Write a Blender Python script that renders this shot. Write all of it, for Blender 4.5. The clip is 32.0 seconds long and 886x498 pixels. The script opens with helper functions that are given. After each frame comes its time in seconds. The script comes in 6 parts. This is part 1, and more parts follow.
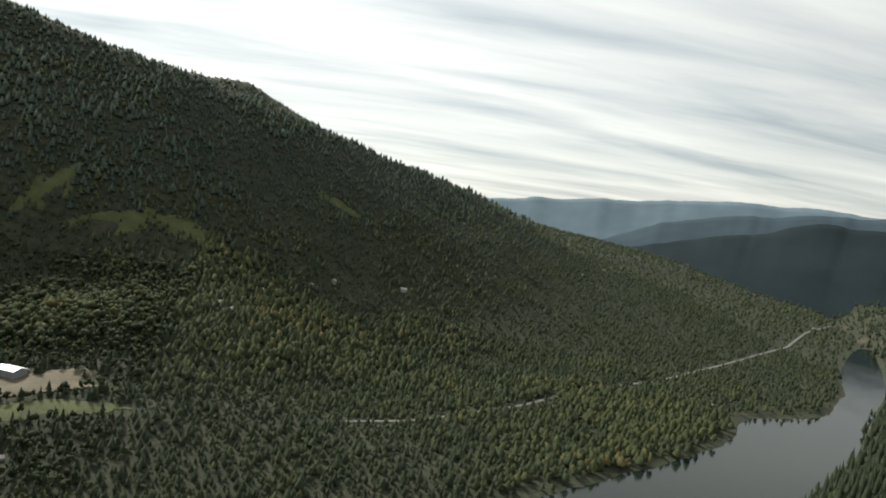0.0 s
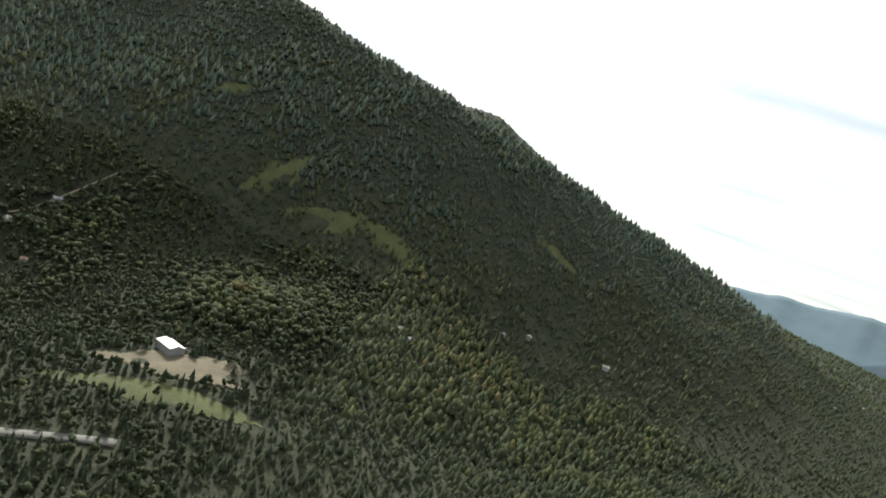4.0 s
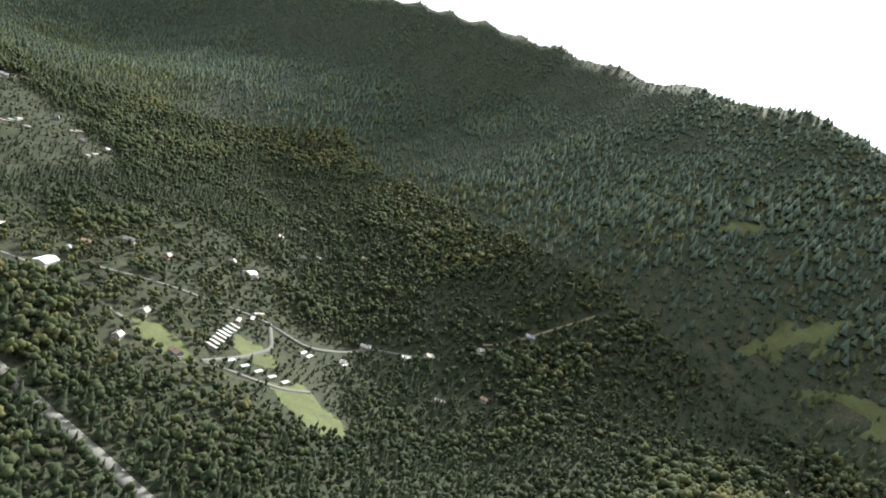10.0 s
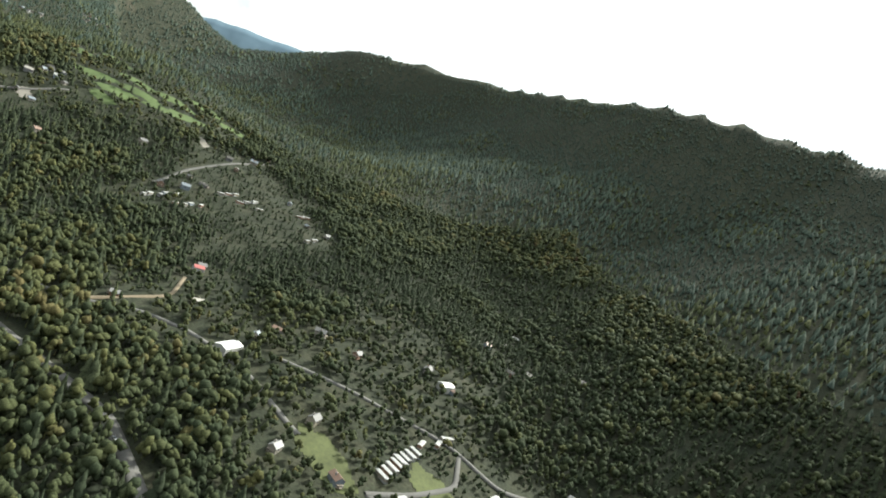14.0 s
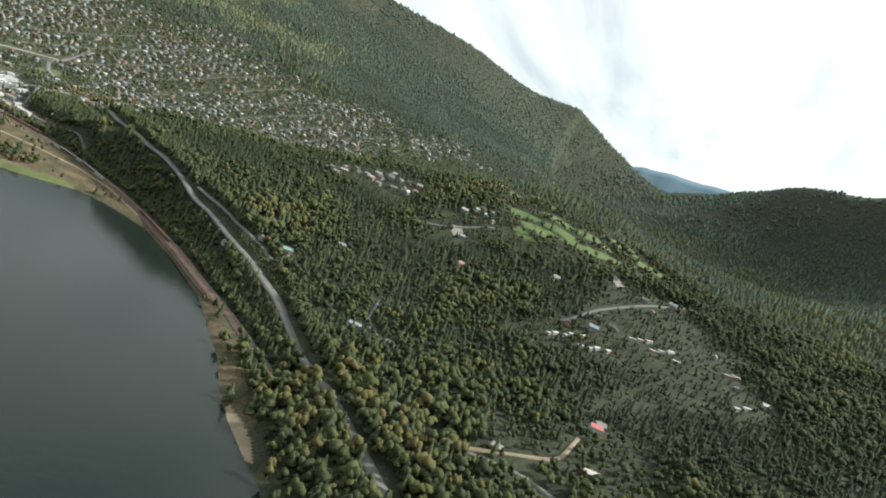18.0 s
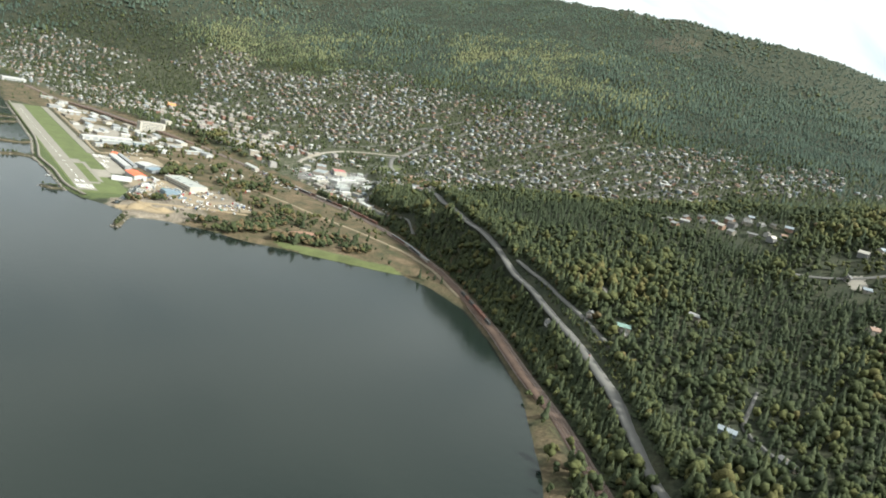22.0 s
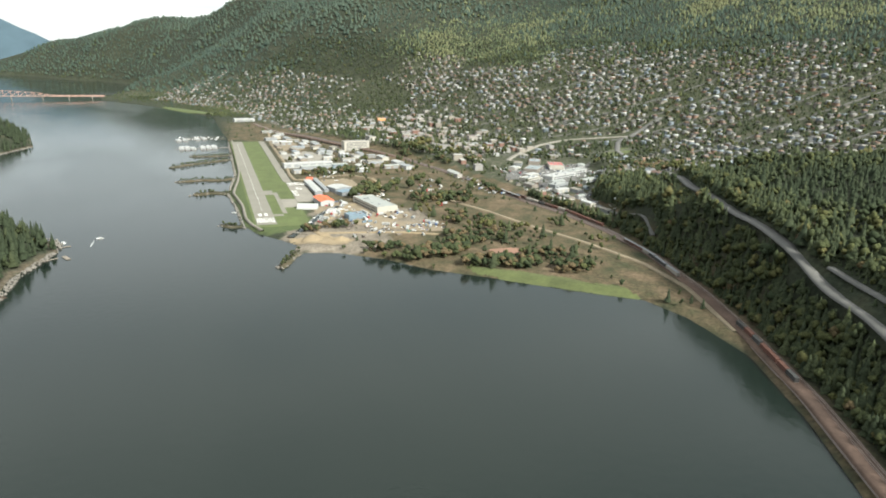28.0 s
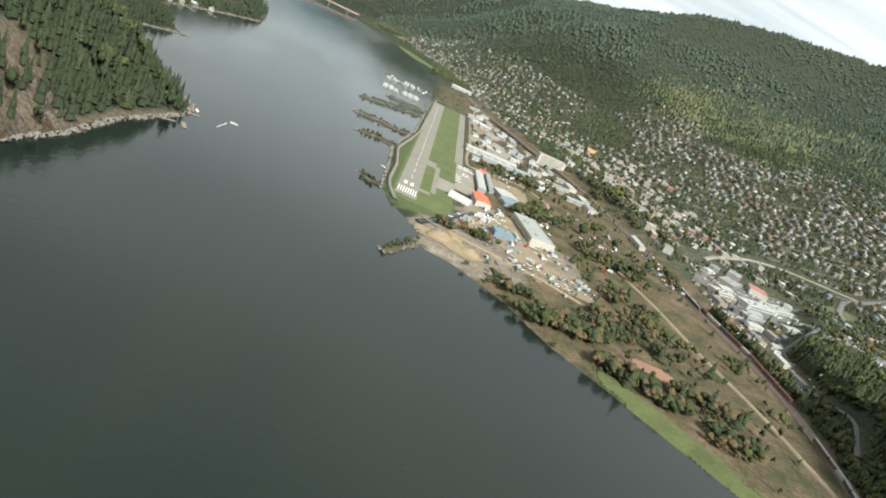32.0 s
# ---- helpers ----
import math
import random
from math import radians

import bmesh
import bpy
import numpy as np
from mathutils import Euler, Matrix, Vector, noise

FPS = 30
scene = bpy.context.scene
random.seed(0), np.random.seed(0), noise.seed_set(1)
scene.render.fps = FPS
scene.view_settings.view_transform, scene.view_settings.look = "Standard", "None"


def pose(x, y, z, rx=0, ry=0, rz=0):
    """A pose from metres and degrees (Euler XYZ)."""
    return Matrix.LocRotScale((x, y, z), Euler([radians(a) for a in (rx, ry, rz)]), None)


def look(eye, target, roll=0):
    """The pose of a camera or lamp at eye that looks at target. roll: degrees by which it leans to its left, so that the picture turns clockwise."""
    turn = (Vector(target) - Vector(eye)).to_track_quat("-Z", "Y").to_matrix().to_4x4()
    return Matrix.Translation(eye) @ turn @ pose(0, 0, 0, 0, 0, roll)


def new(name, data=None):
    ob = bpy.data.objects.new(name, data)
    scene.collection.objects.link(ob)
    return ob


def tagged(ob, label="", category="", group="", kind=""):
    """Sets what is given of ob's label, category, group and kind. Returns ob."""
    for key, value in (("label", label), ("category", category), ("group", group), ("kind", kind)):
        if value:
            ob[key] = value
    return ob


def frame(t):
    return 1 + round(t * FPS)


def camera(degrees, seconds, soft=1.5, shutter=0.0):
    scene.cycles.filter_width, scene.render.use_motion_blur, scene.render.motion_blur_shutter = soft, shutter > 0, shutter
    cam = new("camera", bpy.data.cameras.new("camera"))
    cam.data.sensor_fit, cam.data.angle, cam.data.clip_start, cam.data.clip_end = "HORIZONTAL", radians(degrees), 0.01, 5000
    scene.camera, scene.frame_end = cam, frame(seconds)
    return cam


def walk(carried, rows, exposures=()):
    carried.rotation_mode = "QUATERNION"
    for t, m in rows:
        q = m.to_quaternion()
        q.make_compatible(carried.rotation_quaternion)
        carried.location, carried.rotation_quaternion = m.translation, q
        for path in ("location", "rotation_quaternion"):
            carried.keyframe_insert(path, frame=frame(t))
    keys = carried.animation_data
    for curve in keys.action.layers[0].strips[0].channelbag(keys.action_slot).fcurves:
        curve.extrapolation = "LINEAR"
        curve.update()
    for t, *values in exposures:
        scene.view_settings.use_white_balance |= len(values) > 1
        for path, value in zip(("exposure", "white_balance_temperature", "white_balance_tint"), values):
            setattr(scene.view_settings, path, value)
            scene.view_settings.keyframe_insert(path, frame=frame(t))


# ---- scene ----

# ---- the camera: a light aircraft descending in a left turn towards the airfield ----
cam = camera(68.23, 32.0, soft=1.9)
PATH = [
    (0, (-644.95, -614.73, 267.83), (-664.803, -712.509, 261.128), 5.69),
    (0.5, (-650.12, -631.68, 267.86), (-666.070, -730.154, 260.903), 8.73),
    (1, (-654.78, -648.99, 268.09), (-667.854, -747.862, 260.811), 10.43),
    (1.5, (-658.41, -666.09, 268.25), (-668.929, -765.250, 260.674), 12.90),
    (2, (-661.29, -683.52, 268.50), (-669.428, -782.871, 260.570), 14.53),
    (2.5, (-662.92, -700.84, 268.63), (-665.996, -800.419, 260.000), 16.62),
    (4.5, (-655.20, -770.04, 266.77), (-634.883, -867.776, 260.869), 18.74),
    (5, (-649.64, -786.75, 265.93), (-621.601, -882.517, 259.405), 19.84),
    (5.5, (-642.87, -802.79, 265.11), (-608.853, -896.558, 257.931), 20.89),
    (6, (-635.67, -818.63, 264.40), (-597.665, -910.870, 257.440), 20.89),
    (6.5, (-628.03, -833.91, 264.08), (-586.170, -924.472, 257.317), 20.08),
    (7, (-619.37, -849.02, 264.00), (-573.776, -937.791, 257.545), 19.89),
    (7.5, (-610.01, -863.60, 263.94), (-560.279, -950.103, 257.274), 18.77),
    (8, (-600.09, -877.70, 263.70), (-543.884, -960.096, 256.508), 19.24),
    (8.5, (-589.77, -891.49, 263.13), (-527.650, -969.466, 255.291), 20.96),
    (9, (-578.68, -904.35, 262.41), (-511.538, -977.960, 253.823), 21.66),
    (9.5, (-566.86, -916.53, 261.45), (-494.858, -985.266, 251.907), 21.95),
    (10, (-554.55, -928.31, 260.26), (-478.233, -992.056, 249.693), 21.86),
    (10.5, (-541.47, -939.47, 258.90), (-460.663, -997.399, 248.198), 16.56),
    (11, (-527.40, -950.00, 257.38), (-444.054, -1004.794, 250.250), 7.61),
    (11.5, (-513.01, -960.01, 255.74), (-427.461, -1011.650, 251.832), -1.99),
    (12, (-498.57, -969.62, 254.12), (-410.674, -1017.300, 252.647), 5.75),
    (12.5, (-483.71, -978.66, 252.64), (-394.165, -1023.155, 251.045), 14.56),
    (13, (-468.65, -987.04, 251.34), (-378.322, -1029.805, 247.703), 19.70),
    (13.5, (-453.11, -994.41, 250.37), (-361.310, -1033.673, 244.852), 21.86),
    (14, (-437.31, -1001.25, 249.45), (-342.689, -1032.340, 240.506), 24.94),
    (14.5, (-421.14, -1006.98, 248.38), (-324.408, -1029.239, 236.238), 27.17),
    (16.5, (-354.66, -1017.29, 240.73), (-256.798, -1007.795, 222.477), 28.58),
    (17, (-338.13, -1015.63, 238.99), (-241.035, -998.386, 222.375), 25.49),
    (17.5, (-321.15, -1011.55, 237.16), (-225.474, -986.891, 221.706), 24.19),
    (18, (-304.36, -1005.76, 235.61), (-211.120, -972.979, 220.370), 23.88),
    (18.5, (-288.30, -998.61, 234.18), (-198.163, -958.281, 218.410), 23.76),
    (19, (-272.60, -990.78, 232.55), (-185.975, -943.601, 216.108), 23.65),
    (19.5, (-256.62, -982.14, 230.35), (-174.028, -928.421, 213.226), 21.59),
    (20, (-241.25, -972.95, 227.92), (-163.730, -912.640, 209.118), 19.86),
    (20.5, (-226.85, -963.69, 225.56), (-153.833, -898.862, 203.991), 17.70),
    (21, (-213.07, -954.22, 223.03), (-144.700, -884.669, 200.939), 15.21),
    (21.5, (-199.61, -943.64, 220.28), (-133.515, -871.779, 198.650), 14.49),
    (22, (-186.94, -932.04, 217.28), (-122.962, -858.533, 194.841), 12.86),
    (22.5, (-174.90, -919.89, 214.36), (-114.948, -843.328, 191.037), 10.73),
    (23, (-163.33, -907.36, 211.46), (-107.418, -828.140, 187.017), 9.59),
    (23.5, (-151.47, -894.72, 208.45), (-98.669, -813.680, 183.071), 8.81),
    (24, (-139.90, -881.14, 205.74), (-90.000, -798.771, 178.815), 6.84),
    (24.5, (-128.67, -867.25, 203.23), (-82.052, -783.446, 174.884), 5.72),
    (25, (-117.92, -853.11, 200.62), (-74.630, -767.547, 172.261), 4.50),
    (25.5, (-107.54, -839.19, 198.38), (-66.826, -752.363, 170.056), 4.46),
    (26, (-98.01, -825.04, 196.46), (-58.962, -737.440, 168.163), 3.45),
    (26.5, (-88.97, -810.56, 194.86), (-52.919, -721.649, 166.668), 1.70),
    (28.5, (-50.82, -753.18, 189.07), (-18.541, -662.755, 161.109), 2.09),
    (29, (-43.90, -736.33, 186.64), (-12.778, -645.627, 158.260), 2.33),
    (29.5, (-37.24, -719.06, 184.33), (-12.097, -626.550, 155.879), 3.94),
    (30, (-30.52, -701.24, 182.04), (-9.819, -607.640, 153.554), 6.68),
    (30.5, (-24.76, -684.00, 179.10), (-7.318, -589.841, 150.298), 14.03),
    (31, (-20.82, -666.41, 176.05), (-4.748, -572.318, 146.242), 20.35),
    (31.5, (-17.32, -648.46, 173.23), (-3.643, -554.291, 142.496), 24.10),
    (32, (-14.07, -630.52, 170.75), (-3.666, -536.062, 139.609), 26.35),
]
walk(cam, [(t, look(eye, target, roll)) for t, eye, target, roll in PATH],
     [(0, 0.66, 6500, 6), (2, 0.76, 6500, 6), (5, 1.32, 6400, 5), (10, 1.75, 6300, 4), (14, 1.42, 6300, 4), (18, 1.22, 6250, 4), (23, 1.45, 6250, 4), (29, 1.25, 6250, 5), (32, 1.15, 6300, 5)])

# ---- world: a bright stratus layer under a pale sky, with a soft sun behind thin cloud ----
SUN_AZ, SUN_EL = 150.0, 38.0      # degrees clockwise from +y, and up
world = bpy.data.worlds.new("sky")
scene.world = world
world.use_nodes = True


def link(nt, *pairs):
    for a, b in pairs:
        nt.links.new(a, b)


def world_nodes():
    nt = world.node_tree
    nt.nodes.clear()
    N = nt.nodes.new
    sky = N("ShaderNodeTexSky")
    sky.sky_type, sky.sun_disc = "NISHITA", False
    sky.sun_elevation, sky.sun_rotation = radians(SUN_EL), radians(SUN_AZ)
    bg1 = N("ShaderNodeBackground")
    bg1.inputs["Strength"].default_value = 0.10
    co = N("ShaderNodeTexCoord")
    # cloud sheets lie flat: divide by height so that the streaks crowd towards the horizon
    sep = N("ShaderNodeSeparateXYZ")
    up = N("ShaderNodeMath"); up.operation = "MAXIMUM"; up.inputs[1].default_value = 0.0
    add = N("ShaderNodeMath"); add.operation = "ADD"; add.inputs[1].default_value = 0.12
    div = N("ShaderNodeVectorMath"); div.operation = "DIVIDE"
    comb = N("ShaderNodeCombineXYZ")
    mp = N("ShaderNodeMapping")
    mp.inputs["Rotation"].default_value = (0, 0, radians(-28))
    mp.inputs["Scale"].default_value = (0.55, 2.6, 0.0)
    n1 = N("ShaderNodeTexNoise")
    n1.inputs["Scale"].default_value, n1.inputs["Detail"].default_value, n1.inputs["Roughness"].default_value = 0.9, 7.0, 0.55
    n1.inputs["Distortion"].default_value = 0.35
    r1 = N("ShaderNodeValToRGB")
    r1.color_ramp.elements[0].position, r1.color_ramp.elements[0].color = 0.30, (0.40, 0.43, 0.45, 1)
    r1.color_ramp.elements[1].position, r1.color_ramp.elements[1].color = 0.68, (0.80, 0.79, 0.745, 1)
    e = r1.color_ramp.elements.new(0.47); e.color = (0.60, 0.605, 0.59, 1)
    bg2 = N("ShaderNodeBackground")
    bg2.inputs["Strength"].default_value = 1.0
    # the sun brightens the cloud round it
    dot = N("ShaderNodeVectorMath"); dot.operation = "DOT_PRODUCT"
    a, el = radians(SUN_AZ), radians(SUN_EL)
    dot.inputs[1].default_value = (math.sin(a) * math.cos(el), math.cos(a) * math.cos(el), math.sin(el))
    glow = N("ShaderNodeMapRange")
    glow.inputs["From Min"].default_value, glow.inputs["From Max"].default_value = 0.35, 1.0
    glow.inputs["To Min"].default_value, glow.inputs["To Max"].default_value = 0.72, 1.12
    mix = N("ShaderNodeMixShader")
    mix.inputs["Fac"].default_value = 0.88
    out = N("ShaderNodeOutputWorld")
    link(nt, (co.outputs["Generated"], sep.inputs[0]), (sep.outputs["Z"], up.inputs[0]), (up.outputs[0], add.inputs[0]),
         (add.outputs[0], comb.inputs[0]), (add.outputs[0], comb.inputs[1]), (add.outputs[0], comb.inputs[2]),
         (co.outputs["Generated"], div.inputs[0]), (comb.outputs[0], div.inputs[1]), (div.outputs[0], mp.inputs["Vector"]),
         (mp.outputs[0], n1.inputs["Vector"]), (n1.outputs["Fac"], r1.inputs["Fac"]), (r1.outputs["Color"], bg2.inputs["Color"]),
         (co.outputs["Generated"], dot.inputs[0]), (dot.outputs["Value"], glow.inputs["Value"]), (glow.outputs[0], bg2.inputs["Strength"]),
         (sky.outputs[0], bg1.inputs["Color"]), (bg1.outputs[0], mix.inputs[1]), (bg2.outputs[0], mix.inputs[2]), (mix.outputs[0], out.inputs[0]))


world_nodes()
sun = new("sun", bpy.data.lights.new("sun", "SUN"))
sun.data.energy, sun.data.angle, sun.data.color = 3.9, radians(9), (1.0, 0.95, 0.85)
_a, _e = radians(SUN_AZ), radians(SUN_EL)
sun.matrix_world = look((0, 0, 900), (-math.sin(_a) * math.cos(_e), -math.cos(_a) * math.cos(_e), 900 - math.sin(_e)))

# ---- materials ----
def principled(name, rough=0.8, metal=0.0, spec=0.5):
    m = bpy.data.materials.new(name)
    m.use_nodes = True
    b = m.node_tree.nodes["Principled BSDF"]
    b.inputs["Roughness"].default_value, b.inputs["Metallic"].default_value = rough, metal
    b.inputs["Specular IOR Level"].default_value = spec
    return m, m.node_tree, b


def noise_node(nt, scale, detail=4.0, rough=0.55, coord="Object", stretch=None):
    co = nt.nodes.new("ShaderNodeTexCoord")
    n = nt.nodes.new("ShaderNodeTexNoise")
    n.inputs["Scale"].default_value, n.inputs["Detail"].default_value, n.inputs["Roughness"].default_value = scale, detail, rough
    if stretch:
        mp = nt.nodes.new("ShaderNodeMapping")
        mp.inputs["Scale"].default_value = stretch
        link(nt, (co.outputs[coord], mp.inputs["Vector"]), (mp.outputs[0], n.inputs["Vector"]))
    else:
        nt.links.new(co.outputs[coord], n.inputs["Vector"])
    return n


def ramp(nt, fac, stops):
    r = nt.nodes.new("ShaderNodeValToRGB")
    while len(r.color_ramp.elements) < len(stops):
        r.color_ramp.elements.new(0.5)
    for el, (p, c) in zip(r.color_ramp.elements, stops):
        el.position, el.color = p, (*c, 1)
    nt.links.new(fac, r.inputs["Fac"])
    return r


def mixc(nt, fac, a, b, kind="MIX"):
    m = nt.nodes.new("ShaderNodeMix")
    m.data_type, m.blend_type = "RGBA", kind
    for sock, v in ((m.inputs[0], fac), (m.inputs[6], a), (m.inputs[7], b)):
        if isinstance(v, (int, float)):
            sock.default_value = v
        elif isinstance(v, tuple):
            sock.default_value = (*v, 1)
        else:
            nt.links.new(v, sock)
    return m.outputs[2]


def attr(nt, name):
    a = nt.nodes.new("ShaderNodeAttribute")
    a.attribute_name = name
    return a.outputs["Fac"]


def bump(nt, b, fac, strength=0.3, distance=0.1):
    n = nt.nodes.new("ShaderNodeBump")
    n.inputs["Strength"].default_value, n.inputs["Distance"].default_value = strength, distance
    link(nt, (fac, n.inputs["Height"]), (n.outputs[0], b.inputs["Normal"]))


def plain(name, colour, rough=0.7, metal=0.0, grain=0.6, amount=0.25, spec=0.4):
    """A painted or natural surface with wear at two scales."""
    m, nt, b = principled(name, rough, metal, spec)
    n1, n2 = noise_node(nt, grain, 3), noise_node(nt, grain * 7, 3)
    dark = tuple(c * (1 - amount) for c in colour)
    light = tuple(min(1, c * (1 + amount)) for c in colour)
    r = ramp(nt, n1.outputs["Fac"], [(0.3, dark), (0.7, light)])
    link(nt, (mixc(nt, 0.35, r.outputs["Color"], ramp(nt, n2.outputs["Fac"], [(0.35, dark), (0.65, light)]).outputs["Color"]), b.inputs["Base Color"]))
    bump(nt, b, n2.outputs["Fac"], 0.2, 0.05)
    return m


def ground_material():
    m, nt, b = principled("ground", 0.95, 0, 0.2)
    big, mid, fine = noise_node(nt, 0.006, 4), noise_node(nt, 0.04, 5), noise_node(nt, 0.35, 4)
    wood = ramp(nt, mid.outputs["Fac"], [(0.30, (0.021, 0.027, 0.017)), (0.50, (0.031, 0.036, 0.022)), (0.70, (0.046, 0.046, 0.028))])
    fine_c = ramp(nt, fine.outputs["Fac"], [(0.3, (0.6, 0.6, 0.6)), (0.7, (1.35, 1.35, 1.35))])
    wood_c = mixc(nt, 1.0, wood.outputs["Color"], fine_c.outputs["Color"], "MULTIPLY")
    dry = ramp(nt, mid.outputs["Fac"], [(0.3, (0.038, 0.042, 0.021)), (0.5, (0.076, 0.062, 0.036)), (0.7, (0.128, 0.094, 0.060))])
    dry_c = mixc(nt, 1.0, dry.outputs["Color"], fine_c.outputs["Color"], "MULTIPLY")
    gravel = ramp(nt, mid.outputs["Fac"], [(0.3, (0.125, 0.108, 0.085)), (0.6, (0.175, 0.15, 0.118)), (0.75, (0.22, 0.19, 0.15))])
    gravel_c = mixc(nt, 1.0, gravel.outputs["Color"], fine_c.outputs["Color"], "MULTIPLY")
    rock = ramp(nt, fine.outputs["Fac"], [(0.3, (0.036, 0.031, 0.026)), (0.5, (0.088, 0.074, 0.058)), (0.68, (0.16, 0.142, 0.118))])
    rock_c = mixc(nt, mid.outputs["Fac"], rock.outputs["Color"], (0.075, 0.058, 0.034))
    grass = ramp(nt, fine.outputs["Fac"], [(0.3, (0.046, 0.064, 0.026)), (0.7, (0.080, 0.098, 0.040))])
    c = mixc(nt, attr(nt, "dry"), wood_c, dry_c)
    yards = ramp(nt, noise_node(nt, 0.11, 4, 0.65).outputs["Fac"], [(0.36, (0.032, 0.039, 0.021)), (0.52, (0.048, 0.053, 0.030)), (0.64, (0.085, 0.080, 0.062)), (0.78, (0.14, 0.13, 0.11))])
    c = mixc(nt, attr(nt, "town"), c, mixc(nt, 1.0, yards.outputs["Color"], fine_c.outputs["Color"], "MULTIPLY"))
    c = mixc(nt, attr(nt, "grass"), c, grass.outputs["Color"])
    c = mixc(nt, attr(nt, "gravel"), c, gravel_c)
    c = mixc(nt, attr(nt, "rock"), c, rock_c)
    nt.links.new(c, b.inputs["Base Color"])
    bump(nt, b, fine.outputs["Fac"], 0.6, 1.2)
    return m


def leaf_material(name, stops, rough=0.85):
    """Foliage: tinted from tree to tree, mottled by leaf masses, and letting some light through."""
    m, nt, b = principled(name, rough, 0, 0.15)
    r = ramp(nt, attr(nt, "tint"), [(p, tuple(1.2 * q for q in c)) for p, c in stops])
    n = noise_node(nt, 0.9, 3)
    v = ramp(nt, n.outputs["Fac"], [(0.32, (0.62, 0.62, 0.62)), (0.68, (1.35, 1.35, 1.3))])
    c = mixc(nt, 1.0, r.outputs["Color"], v.outputs["Color"], "MULTIPLY")
    nt.links.new(c, b.inputs["Base Color"])
    bump(nt, b, n.outputs["Fac"], 0.7, 0.5)
    thin, mix = nt.nodes.new("ShaderNodeBsdfTranslucent"), nt.nodes.new("ShaderNodeMixShader")
    mix.inputs["Fac"].default_value = 0.30
    link(nt, (c, thin.inputs["Color"]), (b.outputs[0], mix.inputs[1]), (thin.outputs[0], mix.inputs[2]),
         (mix.outputs[0], nt.nodes["Material Output"].inputs["Surface"]))
    return m


def water_material():
    m, nt, b = principled("lake_water", 0.06, 0, 0.5)
    b.inputs["IOR"].default_value = 1.33
    n0 = noise_node(nt, 0.004, 3, stretch=(1.0, 0.35, 1))
    r = ramp(nt, n0.outputs["Fac"], [(0.35, (0.007, 0.012, 0.010)), (0.65, (0.012, 0.017, 0.014))])
    nt.links.new(r.outputs["Color"], b.inputs["Base Color"])
    rr = ramp(nt, n0.outputs["Fac"], [(0.44, (0.04, 0.04, 0.04)), (0.6, (0.16, 0.16, 0.16))])
    nt.links.new(rr.outputs["Color"], b.inputs["Roughness"])
    n = noise_node(nt, 0.16, 5, 0.6)
    bump(nt, b, n.outputs["Fac"], 0.17, 0.9)
    return m


def varied(name, stops, rough=0.7, metal=0.0, grain=0.8):
    """Paint that differs from thing to thing, weathered a little."""
    m, nt, b = principled(name, rough, metal, 0.3)
    info = nt.nodes.new("ShaderNodeObjectInfo")
    add = nt.nodes.new("ShaderNodeMath")
    add.operation = "ADD"
    fr = nt.nodes.new("ShaderNodeMath")
    fr.operation = "FRACT"
    link(nt, (info.outputs["Random"], add.inputs[0]), (attr(nt, "tint"), add.inputs[1]), (add.outputs[0], fr.inputs[0]))
    r = ramp(nt, fr.outputs[0], stops)
    r.color_ramp.interpolation = "CONSTANT"
    n = noise_node(nt, grain, 4)
    v = ramp(nt, n.outputs["Fac"], [(0.3, (0.78, 0.77, 0.74)), (0.7, (1.08, 1.08, 1.06))])
    nt.links.new(mixc(nt, 1.0, r.outputs["Color"], v.outputs["Color"], "MULTIPLY"), b.inputs["Base Color"])
    return m


GROUND, WATER = ground_material(), water_material()
CONIFER = leaf_material("conifer_foliage", [(0.0, (0.031, 0.041, 0.024)), (0.5, (0.047, 0.058, 0.032)), (1.0, (0.074, 0.086, 0.043))])
BROADLEAF = leaf_material("broadleaf_foliage", [(0.0, (0.034, 0.045, 0.024)), (0.45, (0.053, 0.063, 0.029)), (0.72, (0.080, 0.085, 0.034)), (0.90, (0.108, 0.090, 0.040)), (1.0, (0.105, 0.076, 0.048))])

HOUSE_PAINT = varied("house_paint", [(0.0, (0.32, 0.31, 0.30)), (0.12, (0.21, 0.195, 0.17)), (0.38, (0.15, 0.15, 0.155)), (0.54, (0.23, 0.21, 0.17)), (0.66, (0.17, 0.20, 0.235)), (0.76, (0.21, 0.135, 0.10)), (0.93, (0.44, 0.44, 0.43))])
ROOFING = varied("roofing", [(0.0, (0.13, 0.13, 0.13)), (0.24, (0.26, 0.26, 0.26)), (0.36, (0.09, 0.085, 0.08)), (0.58, (0.40, 0.41, 0.40)), (0.64, (0.20, 0.13, 0.10)), (0.80, (0.20, 0.23, 0.26)), (0.92, (0.36, 0.34, 0.31))], 0.6)
FLAT_ROOF = varied("flat_roofing", [(0.0, (0.20, 0.19, 0.175)), (0.28, (0.36, 0.36, 0.345)), (0.40, (0.17, 0.165, 0.16)), (0.65, (0.27, 0.25, 0.22)), (0.85, (0.22, 0.25, 0.265))], 0.8)
MASONRY = varied("commercial_wall", [(0.0, (0.27, 0.245, 0.21)), (0.3, (0.33, 0.31, 0.29)), (0.45, (0.21, 0.12, 0.095)), (0.62, (0.23, 0.205, 0.18)), (0.8, (0.28, 0.27, 0.265))], 0.85)
